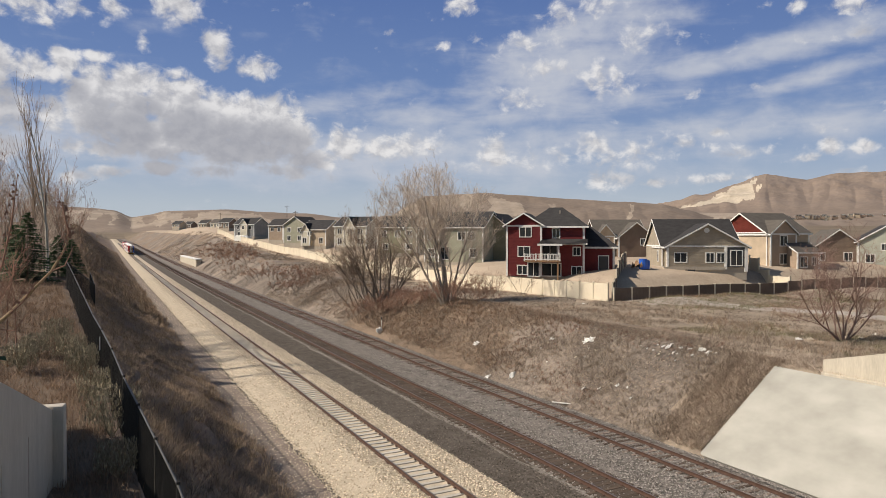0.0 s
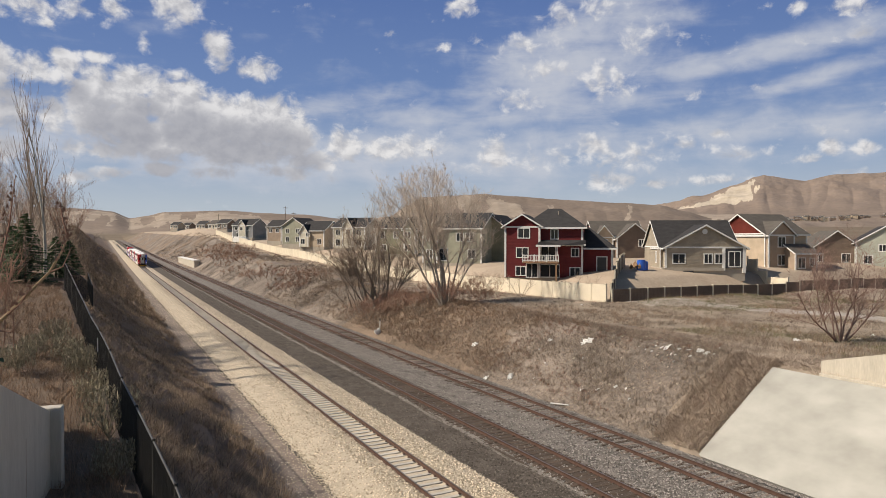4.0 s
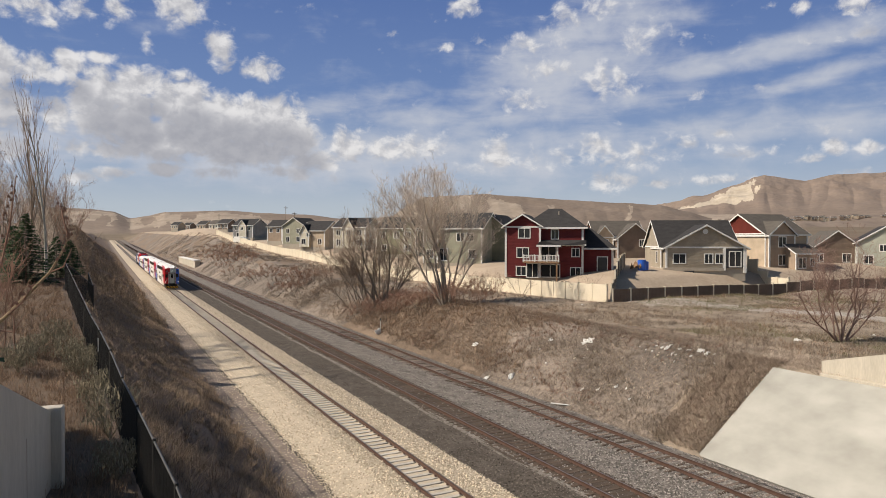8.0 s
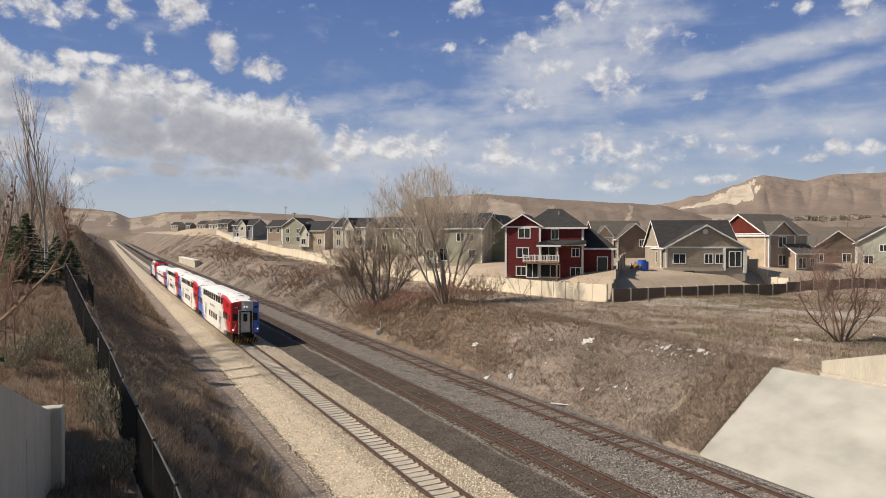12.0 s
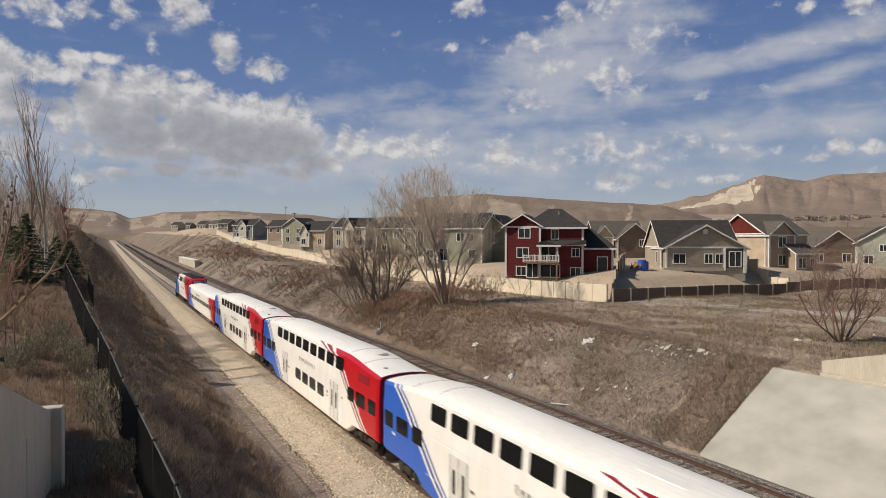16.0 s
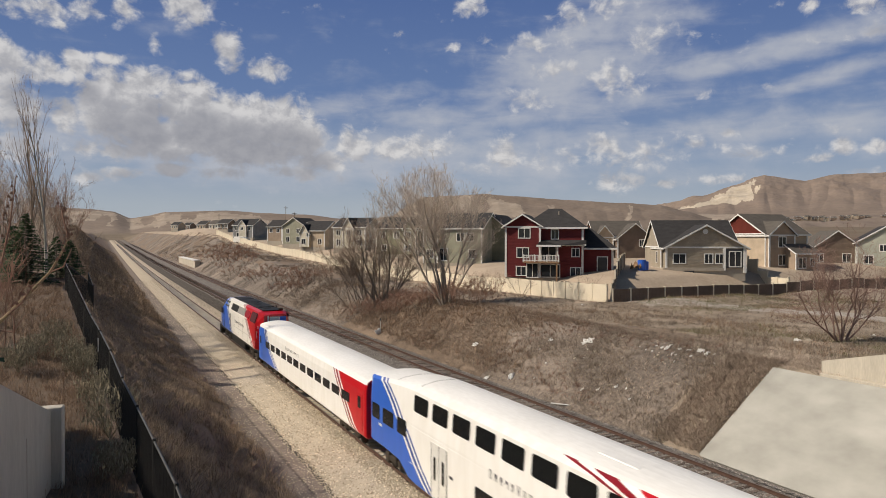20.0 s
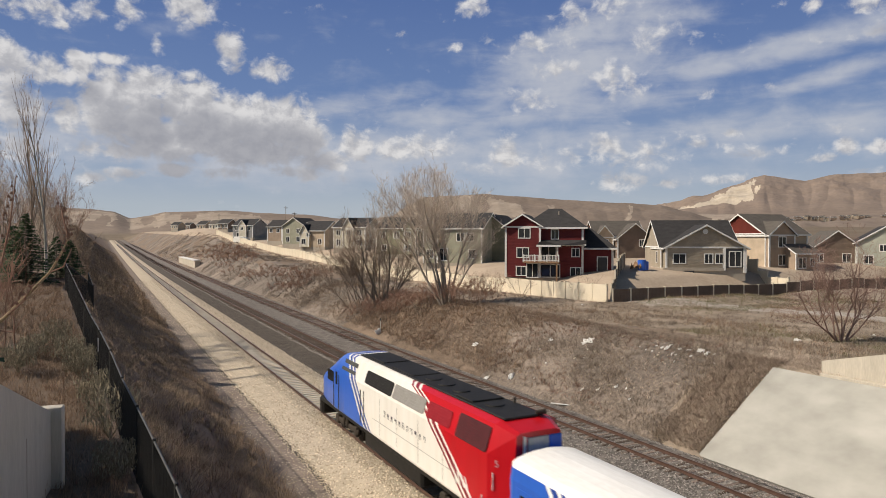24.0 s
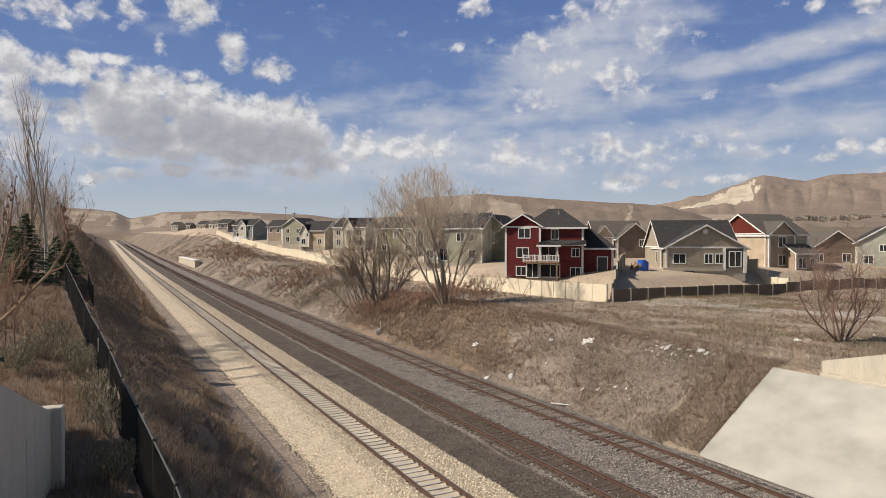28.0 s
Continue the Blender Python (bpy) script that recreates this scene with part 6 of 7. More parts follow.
# left bank: two tall poplars, saplings and reddish brush
for k, (u, d, hh, lean) in enumerate(((80, 52, 12.6, 0.02), (53, 55, 11.6, 0.02))):
    x, y = spot(u, d)
    bare_tree("poplar", "tall slender white-barked bare poplar" if k == 0 else "tall slender grey-barked bare poplar", "tree", x, y, stems([(0, 0, lean, hh, 0.13)]), (13, 4, 2), 90 + k,
              M_WHITEBARK if k == 0 else M_PALEBARK, M_TWIG_D, 0.11, 0.22, "bank poplars", 0.4, 0.008)
rnd = random.Random(40)
for k in range(24):
    u, d = rnd.uniform(-60, 135), rnd.uniform(57, 100)
    x, y = spot(u, d)
    hh = rnd.uniform(6.0, 10.5)
    bare_tree("sapling", "thin bare sapling in brush on the bank", "sapling", x, y, stems([(rnd.uniform(-0.8, 0.8), 0, rnd.uniform(-0.25, 0.25), hh * rnd.uniform(0.7, 1), 0.05) for _ in range(3)]), (9, 5, 3), 200 + k,
              M_BARK, rnd.choice((M_TWIG, M_TWIG_D, M_TWIG_R)), 0.08, 0.38, "bank saplings")
for k in range(5):
    u, d = rnd.uniform(-60, 15), rnd.uniform(24, 32)
    x, y = spot(u, d)
    bare_tree("sapling", "reddish bare sapling near the wall", "sapling", x, y, stems([(rnd.uniform(-0.6, 0.6), 0, rnd.uniform(-0.15, 0.3), rnd.uniform(3.0, 5.0), 0.03) for _ in range(3)]), (9, 5), 260 + k,
              M_TWIG_R, M_TWIG_R, 0.08, 0.4, "bank saplings")
for k in range(22):
    y = rnd.uniform(60, 300)
    x = lerp_table(FENCE_X, y) + rnd.uniform(-6, 1.5)
    bare_tree("bare_shrub", "bare brown shrub along the crest", "shrub", x, y, stems([(0.5 * j - 0.7, 0, 0.3 * j - 0.4, rnd.uniform(2.0, 3.6), 0.04) for j in range(4)]), (8, 5), 300 + k, M_BARK, rnd.choice((M_TWIG, M_TWIG_D)), 0.03, 0.5, "crest shrubs", 1.0, 0.022)


def spruce(u, d, h, w, seed):
    """A young spruce: a trunk and drooping whorls of needle sprays."""
    x, y = spot(u, d)
    e = empty("spruce", pose(x, y, ground_z(x, y) - 0.05), "young dark green spruce on the bank, the one out of view added for shade", "tree", "bank spruces")
    r = random.Random(seed)
    vs, fs = [], []
    tube_along(vs, fs, [Vector((0, 0, 0)), Vector((0, 0, h * 0.5)), Vector((0, 0, h))], [0.09, 0.05, 0.01], 6)
    pydata("trunk", vs, fs, M_BARK, e)
    vs, fs = [], []
    z = 0.25
    while z < h - 0.1:
        k = 1 - z / h
        for j in range(9):
            a = r.uniform(0, math.tau)
            ln = (w * k ** 0.85 + 0.12) * r.uniform(0.7, 1.1)
            tip = Vector((math.cos(a) * ln, math.sin(a) * ln, -0.12 * ln + 0.05))
            side = Vector((-math.sin(a), math.cos(a), 0))
            base = Vector((0, 0, z + r.uniform(-0.06, 0.06)))
            for m in range(7):
                q = base + tip * ((m + 1) / 7)
                s = 0.30 * ln * (1 - m / 8) + 0.06
                for sg in (-1, 1):
                    b = len(vs)
                    vs += [q, q + side * sg * s + tip * 0.16 + Vector((0, 0, r.uniform(-0.12, 0.04))), q + tip * 0.16 + Vector((0, 0, 0.03))]
                    fs.append((b, b + 1, b + 2))
        z += 0.13 + 0.02 * k
    pydata("crown", vs, fs, M_NEEDLE, e, "dark green needle sprays")


M_NEEDLE = island("spruce_needles", (0.025, 0.05, 0.025), (0.08, 0.13, 0.06))
spruce(46, 50, 5.4, 1.9, 1)
spruce(24, 54, 4.4, 1.5, 2)
spruce(124, 62, 3.4, 1.2, 3)
spruce(100, 56, 3.6, 1.2, 4)
# added out of view, only to shade the weeds beside the retaining wall
spruce(-247, 16.0, 10.0, 2.6, 5)

# ---- dead grass and sage ----
M_STRAW = island("dead_straw_grass", (0.12, 0.096, 0.078), (0.37, 0.30, 0.235))
M_STRAW_L = island("bank_weeds", (0.125, 0.087, 0.060), (0.41, 0.305, 0.212))
M_STRAW_R = island("rusty_grass", (0.14, 0.094, 0.065), (0.37, 0.258, 0.175))
M_SAGE = island("sage_leaves", (0.19, 0.165, 0.11), (0.38, 0.34, 0.25))


def tufts(name, mat, label, spots, height, blades, seed, lean=0.5, wide=0.02):
    rnd = random.Random(seed)
    vs, fs = [], []
    for x, y in spots:
        z = ground_z(x, y) - 0.03
        s = rnd.uniform(0.45, 1.4) * height
        for _ in range(blades):
            a = rnd.uniform(0, math.tau)
            bx, by = x + rnd.gauss(0, 0.10), y + rnd.gauss(0, 0.10)
            h = s * rnd.uniform(0.4, 1.0)
            tx, ty = bx + math.cos(a) * h * lean * rnd.random() * 1.6, by + math.sin(a) * h * lean * rnd.random() * 1.6
            c, q = math.cos(a + 1.57) * wide, math.sin(a + 1.57) * wide
            b = len(vs)
            vs += [(bx - c, by - q, z), (bx + c, by + q, z), (tx, ty, z + h)]
            fs.append((b, b + 1, b + 2))
    return tagged(pydata(name, vs, fs, mat), label, "grass", kind="stuff")


def scatter(n, x_of, y0, y1, seed, power=1.5, keep=None):
    rnd = random.Random(seed)
    out = []
    while len(out) < n:
        y = y0 + (y1 - y0) * rnd.random() ** power
        a, b = x_of(y)
        x = rnd.uniform(a, b)
        if keep is None or keep(x, y) + rnd.uniform(-0.25, 0.25) > 0:
            out.append((x, y))
    return out


def patchy(x, y):
    return noise.noise(Vector((x * 0.35, y * 0.35, 2.0))) + 0.05


tufts("dry_grass", M_STRAW, "sparse dead grass on the sunlit bank", scatter(30000, lambda y: (14.5, 23.5), 27.4, 130, 1, 1.4, lambda x, y: 0.22 + noise.noise(Vector((x * 0.35, y * 0.16, 2.5)))), 0.25, 7, 1, 1.3, 0.009)
tufts("dry_grass", M_STRAW, "taller dead grass clumps on the sunlit bank", scatter(4200, lambda y: (14.9, 23.5), 27.8, 110, 11, 1.4, patchy), 0.42, 12, 11, 0.8, 0.009)
tufts("dry_grass", M_STRAW, "dead grass on the bank top", scatter(5000, lambda y: (22.5, 34.8), 22, 140, 2, 1.3, patchy), 0.36, 10, 2, 0.6, 0.010)
tufts("dry_grass", M_STRAW, "straw and weeds on the trodden bank top", scatter(9000, lambda y: (24.5, 62), 20, 56, 21, 1.0, lambda x, y: patchy(x, y) if abs(x - 43.6 - (46.2 - y) * 0.34) > 2.0 else -1), 0.28, 9, 21, 1.1, 0.011)
tufts("dry_grass", M_STRAW_R, "rusty weeds on the trodden bank top", scatter(2600, lambda y: (24.5, 66), 22, 56, 22, 1.0, lambda x, y: -0.1 + noise.noise(Vector((x * 0.2, y * 0.2, 7.0)))), 0.42, 9, 22, 0.9, 0.011)
tufts("dry_grass", M_STRAW_R, "rusty dead grass under the bare trees", scatter(5600, lambda y: (15.3, 23.5), 34, 112, 3, 1.0, lambda x, y: 0.3 - abs(y - 72) / 55 + 0.5 * noise.noise(Vector((x * 0.3, y * 0.12, 3.5)))), 0.42, 12, 3, 0.9, 0.010)
M_STRAW_P = island("pale_straw", (0.25, 0.195, 0.155), (0.54, 0.445, 0.36))
tufts("dry_grass", M_STRAW_P, "drifts of pale straw on the bank", scatter(2600, lambda y: (15.2, 24.5), 26, 90, 24, 1.3, lambda x, y: -0.12 + noise.noise(Vector((x * 0.25 + y * 0.12, y * 0.06, 12.0)))), 0.34, 11, 24, 1.5, 0.010)
tufts("dry_grass", M_TWIG_R, "low rusty weeds on the bank", scatter(1300, lambda y: (15.2, 23.5), 27, 90, 25, 1.3, lambda x, y: -0.14 + noise.noise(Vector((x * 0.2, y * 0.12, 22.0)))), 0.30, 7, 25, 1.0)
tufts("dry_grass", M_STRAW_P, "pale straw beside the concrete slope", scatter(3000, lambda y: (14.8, 22.4), 25.1, 28.4, 4, 1.2), 0.32, 12, 4, 1.5, 0.013)
tufts("dry_grass", M_STRAW_P, "pale straw beside the wing wall", scatter(900, lambda y: (20.9, 24.5), 20.5, 26.5, 41, 1.0), 0.28, 12, 41, 1.3, 0.008)
tufts("bank_weeds", M_STRAW_L, "dead weeds on the shaded bank", scatter(17000, lambda y: (lerp_table(FENCE_X, y) + 0.3, -6.2), 12, 130, 5, 1.3), 0.30, 9, 5, 1.5, 0.012)
tufts("bank_weeds", M_STRAW_L, "tall dead weeds in drifts on the shaded bank", scatter(5200, lambda y: (lerp_table(FENCE_X, y) + 0.3, -5.9), 14, 250, 15, 1.2, patchy), 0.46, 12, 15, 1.2, 0.014)
tufts("bank_weeds", M_STRAW_L, "coarse brush far along the shaded bank", scatter(5000, lambda y: (lerp_table(FENCE_X, y) - 1, -6.0), 90, 420, 16, 1.3), 0.7, 9, 16, 0.8, 0.035)
tufts("dry_grass", M_STRAW, "coarse dead brush far along the sunlit bank", scatter(6000, lambda y: (15.0, 34.0), 105, 420, 17, 1.3, lambda x, y: 0.1 + noise.noise(Vector((x * 0.2, y * 0.1, 2.5)))), 0.5, 9, 17, 0.9, 0.028)
tufts("bank_weeds", M_STRAW_R, "tall dead weeds behind the fence", scatter(6000, lambda y: (lerp_table(FENCE_X, y) - 9, lerp_table(FENCE_X, y) - 0.2), 11, 60, 6, 1.2), 0.46, 16, 6, 0.9, 0.006)


M_GRASS = island("first_green_grass", (0.085, 0.085, 0.042), (0.24, 0.225, 0.125))
tufts("dry_grass", M_GRASS, "dull green grass on the mound beside the fence", scatter(2600, lambda y: (37, 66), 44, 55, 51, 1.0, lambda x, y: 0.05 + noise.noise(Vector((x * 0.16, y * 0.3, 17.0)))), 0.26, 10, 51, 0.9, 0.011)
tufts("dry_grass", M_GRASS, "dull green grass round the bare bush", scatter(1200, lambda y: (26, 36), 24, 38, 52, 1.0, lambda x, y: -0.05 + noise.noise(Vector((x * 0.2, y * 0.2, 27.0)))), 0.22, 10, 52, 0.9, 0.010)


def sagebrush(x, y, s, seed):
    rnd = random.Random(seed)
    e = empty("sagebrush", pose(x, y, ground_z(x, y) - 0.05), "grey-green sagebrush on the bank", "shrub", "sagebrush")
    out = (([], []), ([], []))
    for k in range(9):
        a = rnd.uniform(0, math.tau)
        grow(out, Vector((0, 0, 0)), Vector((math.cos(a) * 0.7, math.sin(a) * 0.7, 1)), s * rnd.uniform(0.6, 1), 0.02, 1, rnd, 0.08, 0.5, (0, 6))
    vs, fs = list(out[1][0]), list(out[1][1])
    for _ in range(1500):
        a, r = rnd.uniform(0, math.tau), s * 0.55 * rnd.random() ** 0.5
        p = Vector((math.cos(a) * r, math.sin(a) * r, s * rnd.uniform(0.3, 1.0) * (1 - 0.4 * (r / s) ** 2)))
        b = len(vs)
        for _j in range(3):
            vs.append(p + Vector((rnd.gauss(0, 0.016), rnd.gauss(0, 0.016), rnd.gauss(0, 0.06))))
        fs.append((b, b + 1, b + 2))
    pydata("crown", vs, fs, M_SAGE, e)


for k, (u, d, s) in enumerate(((197, 19.0, 1.5), (188, 22, 1.2), (140, 25, 1.1), (120, 27, 1.2), (98, 30, 1.2), (160, 27, 0.9), (205, 16, 1.0), (60, 27, 1.0), (30, 24, 1.1))):
    x, y = spot(u, d)
    x = min(x, lerp_table(FENCE_X, y) - 0.3)
    sagebrush(x, y, s, 400 + k)


# ---- concrete, left fence, litter ----
M_SLAB = noisy("stained_concrete", (0.255, 0.25, 0.222), (0.50, 0.486, 0.44), 0.11, 0.6, 0.85, 0, 0.03, 0.02, contrast=0.7, stretch=(1, 0.7, 1))
M_WALL = noisy("board_marked_concrete", (0.42, 0.385, 0.335), (0.59, 0.545, 0.48), 1.2, 9, 0.9, 0, 0.25, 0.02, stretch=(3, 3, 0.4))
M_WING = noisy("cream_concrete", (0.42, 0.378, 0.308), (0.62, 0.562, 0.468), 0.9, 8, 0.85, 0, 0.15, 0.02, stretch=(1, 2, 0.4))
M_CHAIN = noisy("black_slatted_mesh", (0.018, 0.017, 0.016), (0.045, 0.043, 0.041), 3, 30, 0.8, 0.0, 0.3, 0.01, stretch=(6, 6, 0.3))
M_GALV = noisy("dull_dark_pipe", (0.07, 0.07, 0.07), (0.14, 0.14, 0.14), 2, 20, 0.5, 0.6, 0.05)
M_BAG = paint("white_plastic", (0.78, 0.77, 0.74), 0.5)
M_CARD = paint("grubby_card", (0.55, 0.48, 0.38), 0.9)


def slope_slab():
    """Concrete slope paving beside the bridge, 1 in 1.5, running out towards the camera."""
    y1 = 25.0
    bm = bmesh.new()
    top, bot = (20.75, 3.72), (14.75, -0.45)
    up = Vector((-(top[1] - bot[1]), 0, top[0] - bot[0])).normalized() * 0.16
    for a, b in ((y1, 4.0),):
        vs = [Vector((bot[0], a, bot[1])), Vector((top[0], a, top[1])), Vector((top[0], b, top[1])), Vector((bot[0], b, bot[1]))]
        lo, hi = [bm.verts.new(v - up * 3) for v in vs], [bm.verts.new(v + up) for v in vs]
        for q in range(4):
            bm.faces.new((lo[q], lo[(q + 1) % 4], hi[(q + 1) % 4], hi[q]))
        bm.faces.new(lo[::-1])
        bm.faces.new(hi)
    bmesh.ops.recalc_face_normals(bm, faces=bm.faces)
    s = empty("slope_paving", Matrix(), "stained pale concrete slope paving beside the track", "concrete slope", kind="structure")
    part("slab", bm, M_SLAB, s)
    part("coping", box(20.72, 21.05, 4.0, 22.3, 3.72, 3.98, 0.02), M_WING, s, "pale concrete coping")
    w = bmesh.new()
    a = [w.verts.new((21.05, y, z)) for y, z in ((22.4, 3.2), (4.0, 3.2), (4.0, 9.4), (22.4, 4.60))]
    b = [w.verts.new((21.45, y, z)) for y, z in ((22.4, 3.2), (4.0, 3.2), (4.0, 9.4), (22.4, 4.60))]
    for q in range(4):
        w.faces.new((a[q], a[(q + 1) % 4], b[(q + 1) % 4], b[q]))
    w.faces.new(a)
    w.faces.new(b)
    bmesh.ops.recalc_face_normals(w, faces=w.faces)
    wall = link("wing_wall", w, M_WING)
    tagged(wall, "cream concrete wing wall above the slope paving", "wall", kind="structure")


slope_slab()


def near_wall():
    """Board-marked concrete wall whose top steps down away from the camera."""
    a, b = Vector((-16.0, 7.26)), Vector((-14.48, 17.23))
    d = (b - a).normalized()
    n = Vector((d.y, -d.x))
    L = (b - a).length
    e = empty("retaining_wall", pose(a.x, a.y, 0, 0, 0, math.degrees(math.atan2(d.y, d.x))), "shaded grey board-marked concrete retaining wall", "wall", kind="structure")
    bm = bmesh.new()
    pr = [(0, 3.0), (L, 3.0), (L, 7.25), (L * 0.655, 8.57), (0, 10.92)]
    f0, f1 = [bm.verts.new((x, -0.0, z)) for x, z in pr], [bm.verts.new((x, 0.5, z)) for x, z in pr]
    for q in range(5):
        bm.faces.new((f0[q], f0[(q + 1) % 5], f1[(q + 1) % 5], f1[q]))
    bm.faces.new(f0)
    bm.faces.new(f1)
    bmesh.ops.recalc_face_normals(bm, faces=bm.faces)
    part("wall_body", bm, M_WALL, e)
    part("pilaster", box(L - 0.02, L + 0.26, -0.23, 0.6, 3.0, 7.335, 0.02), M_WALL, e)
    for x in (1.4, 3.1, 4.8, 6.4, 8.1):
        part("board_joint", box(x, x + 0.03, -0.006, 0.01, 3.2, 7.2), M_FOUND, e)


near_wall()


def mesh_fence():
    f = empty("mesh_fence", Matrix(), "black slatted chain-link fence along the bank crest", "fence", kind="")
    pts = [(-12.1, 9.8), (-12.28, 12.7), (-12.48, 15.2), (-12.7, 17.6), (-12.95, 20.6), (-13.2, 24.2), (-13.5, 28.0), (-13.85, 32.0), (-14.2, 36.5), (-14.6, 41.2), (-15.0, 46.2), (-15.4, 51.2), (-15.8, 56.3), (-14.0, 57.0), (-14.2, 62.0), (-14.5, 68.0)]
    h = 1.85
    for k, (a, b) in enumerate(zip(pts, pts[1:])):
        za, zb = ground_z(*a), ground_z(*b)
        bm = bmesh.new()
        add_tube(bm, (a[0], a[1], za - 0.3), (a[0], a[1], za + h + 0.06), 0.035, 0.035, 8)
        part("post", bm, M_CHAIN, f)
        bm = bmesh.new()
        add_tube(bm, (a[0], a[1], za + h), (b[0], b[1], zb + h), 0.024, 0.024, 6)
        part("top_rail", bm, M_GALV, f)
        bm = bmesh.new()
        n = 40
        for j in range(n):
            k0, k1 = (j + 0.42) / n, (j + 0.58) / n
            p, q = Vector((a[0], a[1], za)).lerp(Vector((b[0], b[1], zb)), k0), Vector((a[0], a[1], za)).lerp(Vector((b[0], b[1], zb)), k1)
            lo = [p + Vector((0.012, 0, 0.03)), q + Vector((0.012, 0, 0.03)), q + Vector((-0.012, 0, 0.03)), p + Vector((-0.012, 0, 0.03))]
            l = [bm.verts.new(v) for v in lo]
            u = [bm.verts.new(v + Vector((0, 0, h - 0.06))) for v in lo]
            for w in range(4):
                bm.faces.new((l[w], l[(w + 1) % 4], u[(w + 1) % 4], u[w]))
            bm.faces.new(u)
        part("slatted_panel", bm, M_CHAIN, f)["kind"] = "stuff"
    tie = part("white_tag", box(-0.02, 0.02, -0.03, 0.03, 0, 0.5), M_BAG, f)
    tie.location = (-13.57, 28.0, ground_z(-13.5, 28.0) + 1.1)


mesh_fence()


def litter(x, y, size, seed, label, mat=None, flat=0.5):
    """A crumpled sheet lying on the bank."""
    rnd = random.Random(seed)
    n = 9 if size > 0.2 else 5
    top, low = [], []
    for j in range(n):
        for i in range(n):
            a, b = 2 * i / (n - 1) - 1, 2 * j / (n - 1) - 1
            k = 1 + 0.4 * noise.noise(Vector((a * 1.3 + seed, b * 1.3, 2.0)))
            z = flat * size * (abs(noise.noise(Vector((a * 2.4, b * 2.4 + seed, 0.5)))) * 2.0 + 0.45 * (1 - a * a) * (1 - b * b))
            v = Vector((a * size * k, b * size * 0.6 * k, z + rnd.uniform(0, 0.12) * size))
            top.append(v)
            low.append(v - Vector((0, 0, 0.012)))
    fs = []
    for j in range(n - 1):
        for i in range(n - 1):
            q = (j * n + i, j * n + i + 1, (j + 1) * n + i + 1, (j + 1) * n + i)
            fs += [q, tuple(n * n + w for w in reversed(q))]
    rim = [i for i in range(n)] + [j * n + n - 1 for j in range(1, n)] + [(n - 1) * n + i for i in range(n - 2, -1, -1)] + [j * n for j in range(n - 2, 0, -1)]
    for a, b in zip(rim, rim[1:] + rim[:1]):
        fs.append((b, a, a + n * n, b + n * n))
    ob = pydata("litter", top + low, fs, mat or M_BAG)
    dx = ground_z(x + 0.4, y) - ground_z(x - 0.4, y)
    ob.matrix_basis = pose(x, y, ground_z(x, y) + 0.02, rnd.uniform(-8, 8), -math.degrees(math.atan2(dx, 0.8)), 0) @ pose(0, 0, 0, 0, 0, rnd.uniform(0, 180))
    tagged(ob, label, "litter", "litter on the bank")


for u, v, size, label, flat in ((861, 673, 0.36, "large crumpled white plastic sheet beside the rail", 0.4), (906, 670, 0.34, "crumpled white bag on the bank foot", 0.45), (842, 614, 0.34, "white scrap of plastic on the bank", 0.5),
                                (976, 604, 0.22, "small white scrap on the bank", 0.4), (1043, 606, 0.42, "long white scrap among dead grass", 0.3), (1034, 612, 0.14, "white scrap among dead grass", 0.5),
                                (1182, 619, 0.24, "white scrap high on the bank", 0.4), (1192, 629, 0.16, "white scrap high on the bank", 0.6), (1242, 626, 0.26, "torn white plastic among dead grass", 0.5), (1254, 630, 0.20, "torn white plastic among dead grass", 0.6),
                                (1032, 692, 0.16, "white scrap on the bank", 0.5), (1092, 688, 0.15, "white scrap on the bank", 0.5), (1060, 692, 0.14, "dull scrap on the bank", 0.5), (1031, 541, 0.16, "white scrap near the bank top", 0.5)):
    x, y = on_ground(u, v)
    litter(x, y, size, int(u), label, None, flat)
for k in range(56):
    x, y = on_ground(rnd.uniform(1130, 1290), rnd.gauss(622, 12)) if k % 2 else on_ground(rnd.uniform(930, 1230), rnd.uniform(590, 720))
    litter(x, y, rnd.uniform(0.05, 0.13), 20 + k, "tiny pale scrap of rubbish on the bank", rnd.choice((M_BAG, M_CARD)))
for k in range(10):
    x, y = spot(rnd.uniform(1405, 1560), rnd.uniform(46, 49))
    litter(x, y, rnd.uniform(0.08, 0.28), 80 + k, "pale rubbish beside the bare bush", rnd.choice((M_BAG, M_CARD)))
part_board = tagged(link("board", box(-0.12, 0.12, -0.95, 0.95, 0.0, 0.06, 0.01), M_BAG), "long white board lying beside the rail", "board")
part_board.matrix_basis = pose(14.65, 36.4, ground_z(14.65, 36.4) + 0.05, 0, 8, 38)


def marker_post():
    x, y = 15.2, 71.5
    e = empty("marker_post", pose(x, y, ground_z(x, y)), "white marker post with a wrapped bag at its foot", "post")
    bm = bmesh.new()
    add_tube(bm, (0, 0, -0.2), (0.05, 0, 1.45), 0.055, 0.055, 8)
    part("pole", bm, M_WPAINT, e)
    bm = bmesh.new()
    add_tube(bm, (0.05, 0, 1.45), (0.05, 0, 1.75), 0.07, 0.05, 8)
    part("cap", bm, M_DOOR_AND_SHADE, e)
    bm = bmesh.new()
    bmesh.ops.create_icosphere(bm, subdivisions=2, radius=0.5)
    for v in bm.verts:
        v.co = Vector((v.co.x * 1.3 - 0.35 - 0.3 * v.co.z, v.co.y * 0.8, v.co.z * 1.2 + 0.35)) * 0.62 * (1 + 0.5 * noise.noise(v.co * 4))
    part("bag", bm, M_BAG, e)


marker_post()


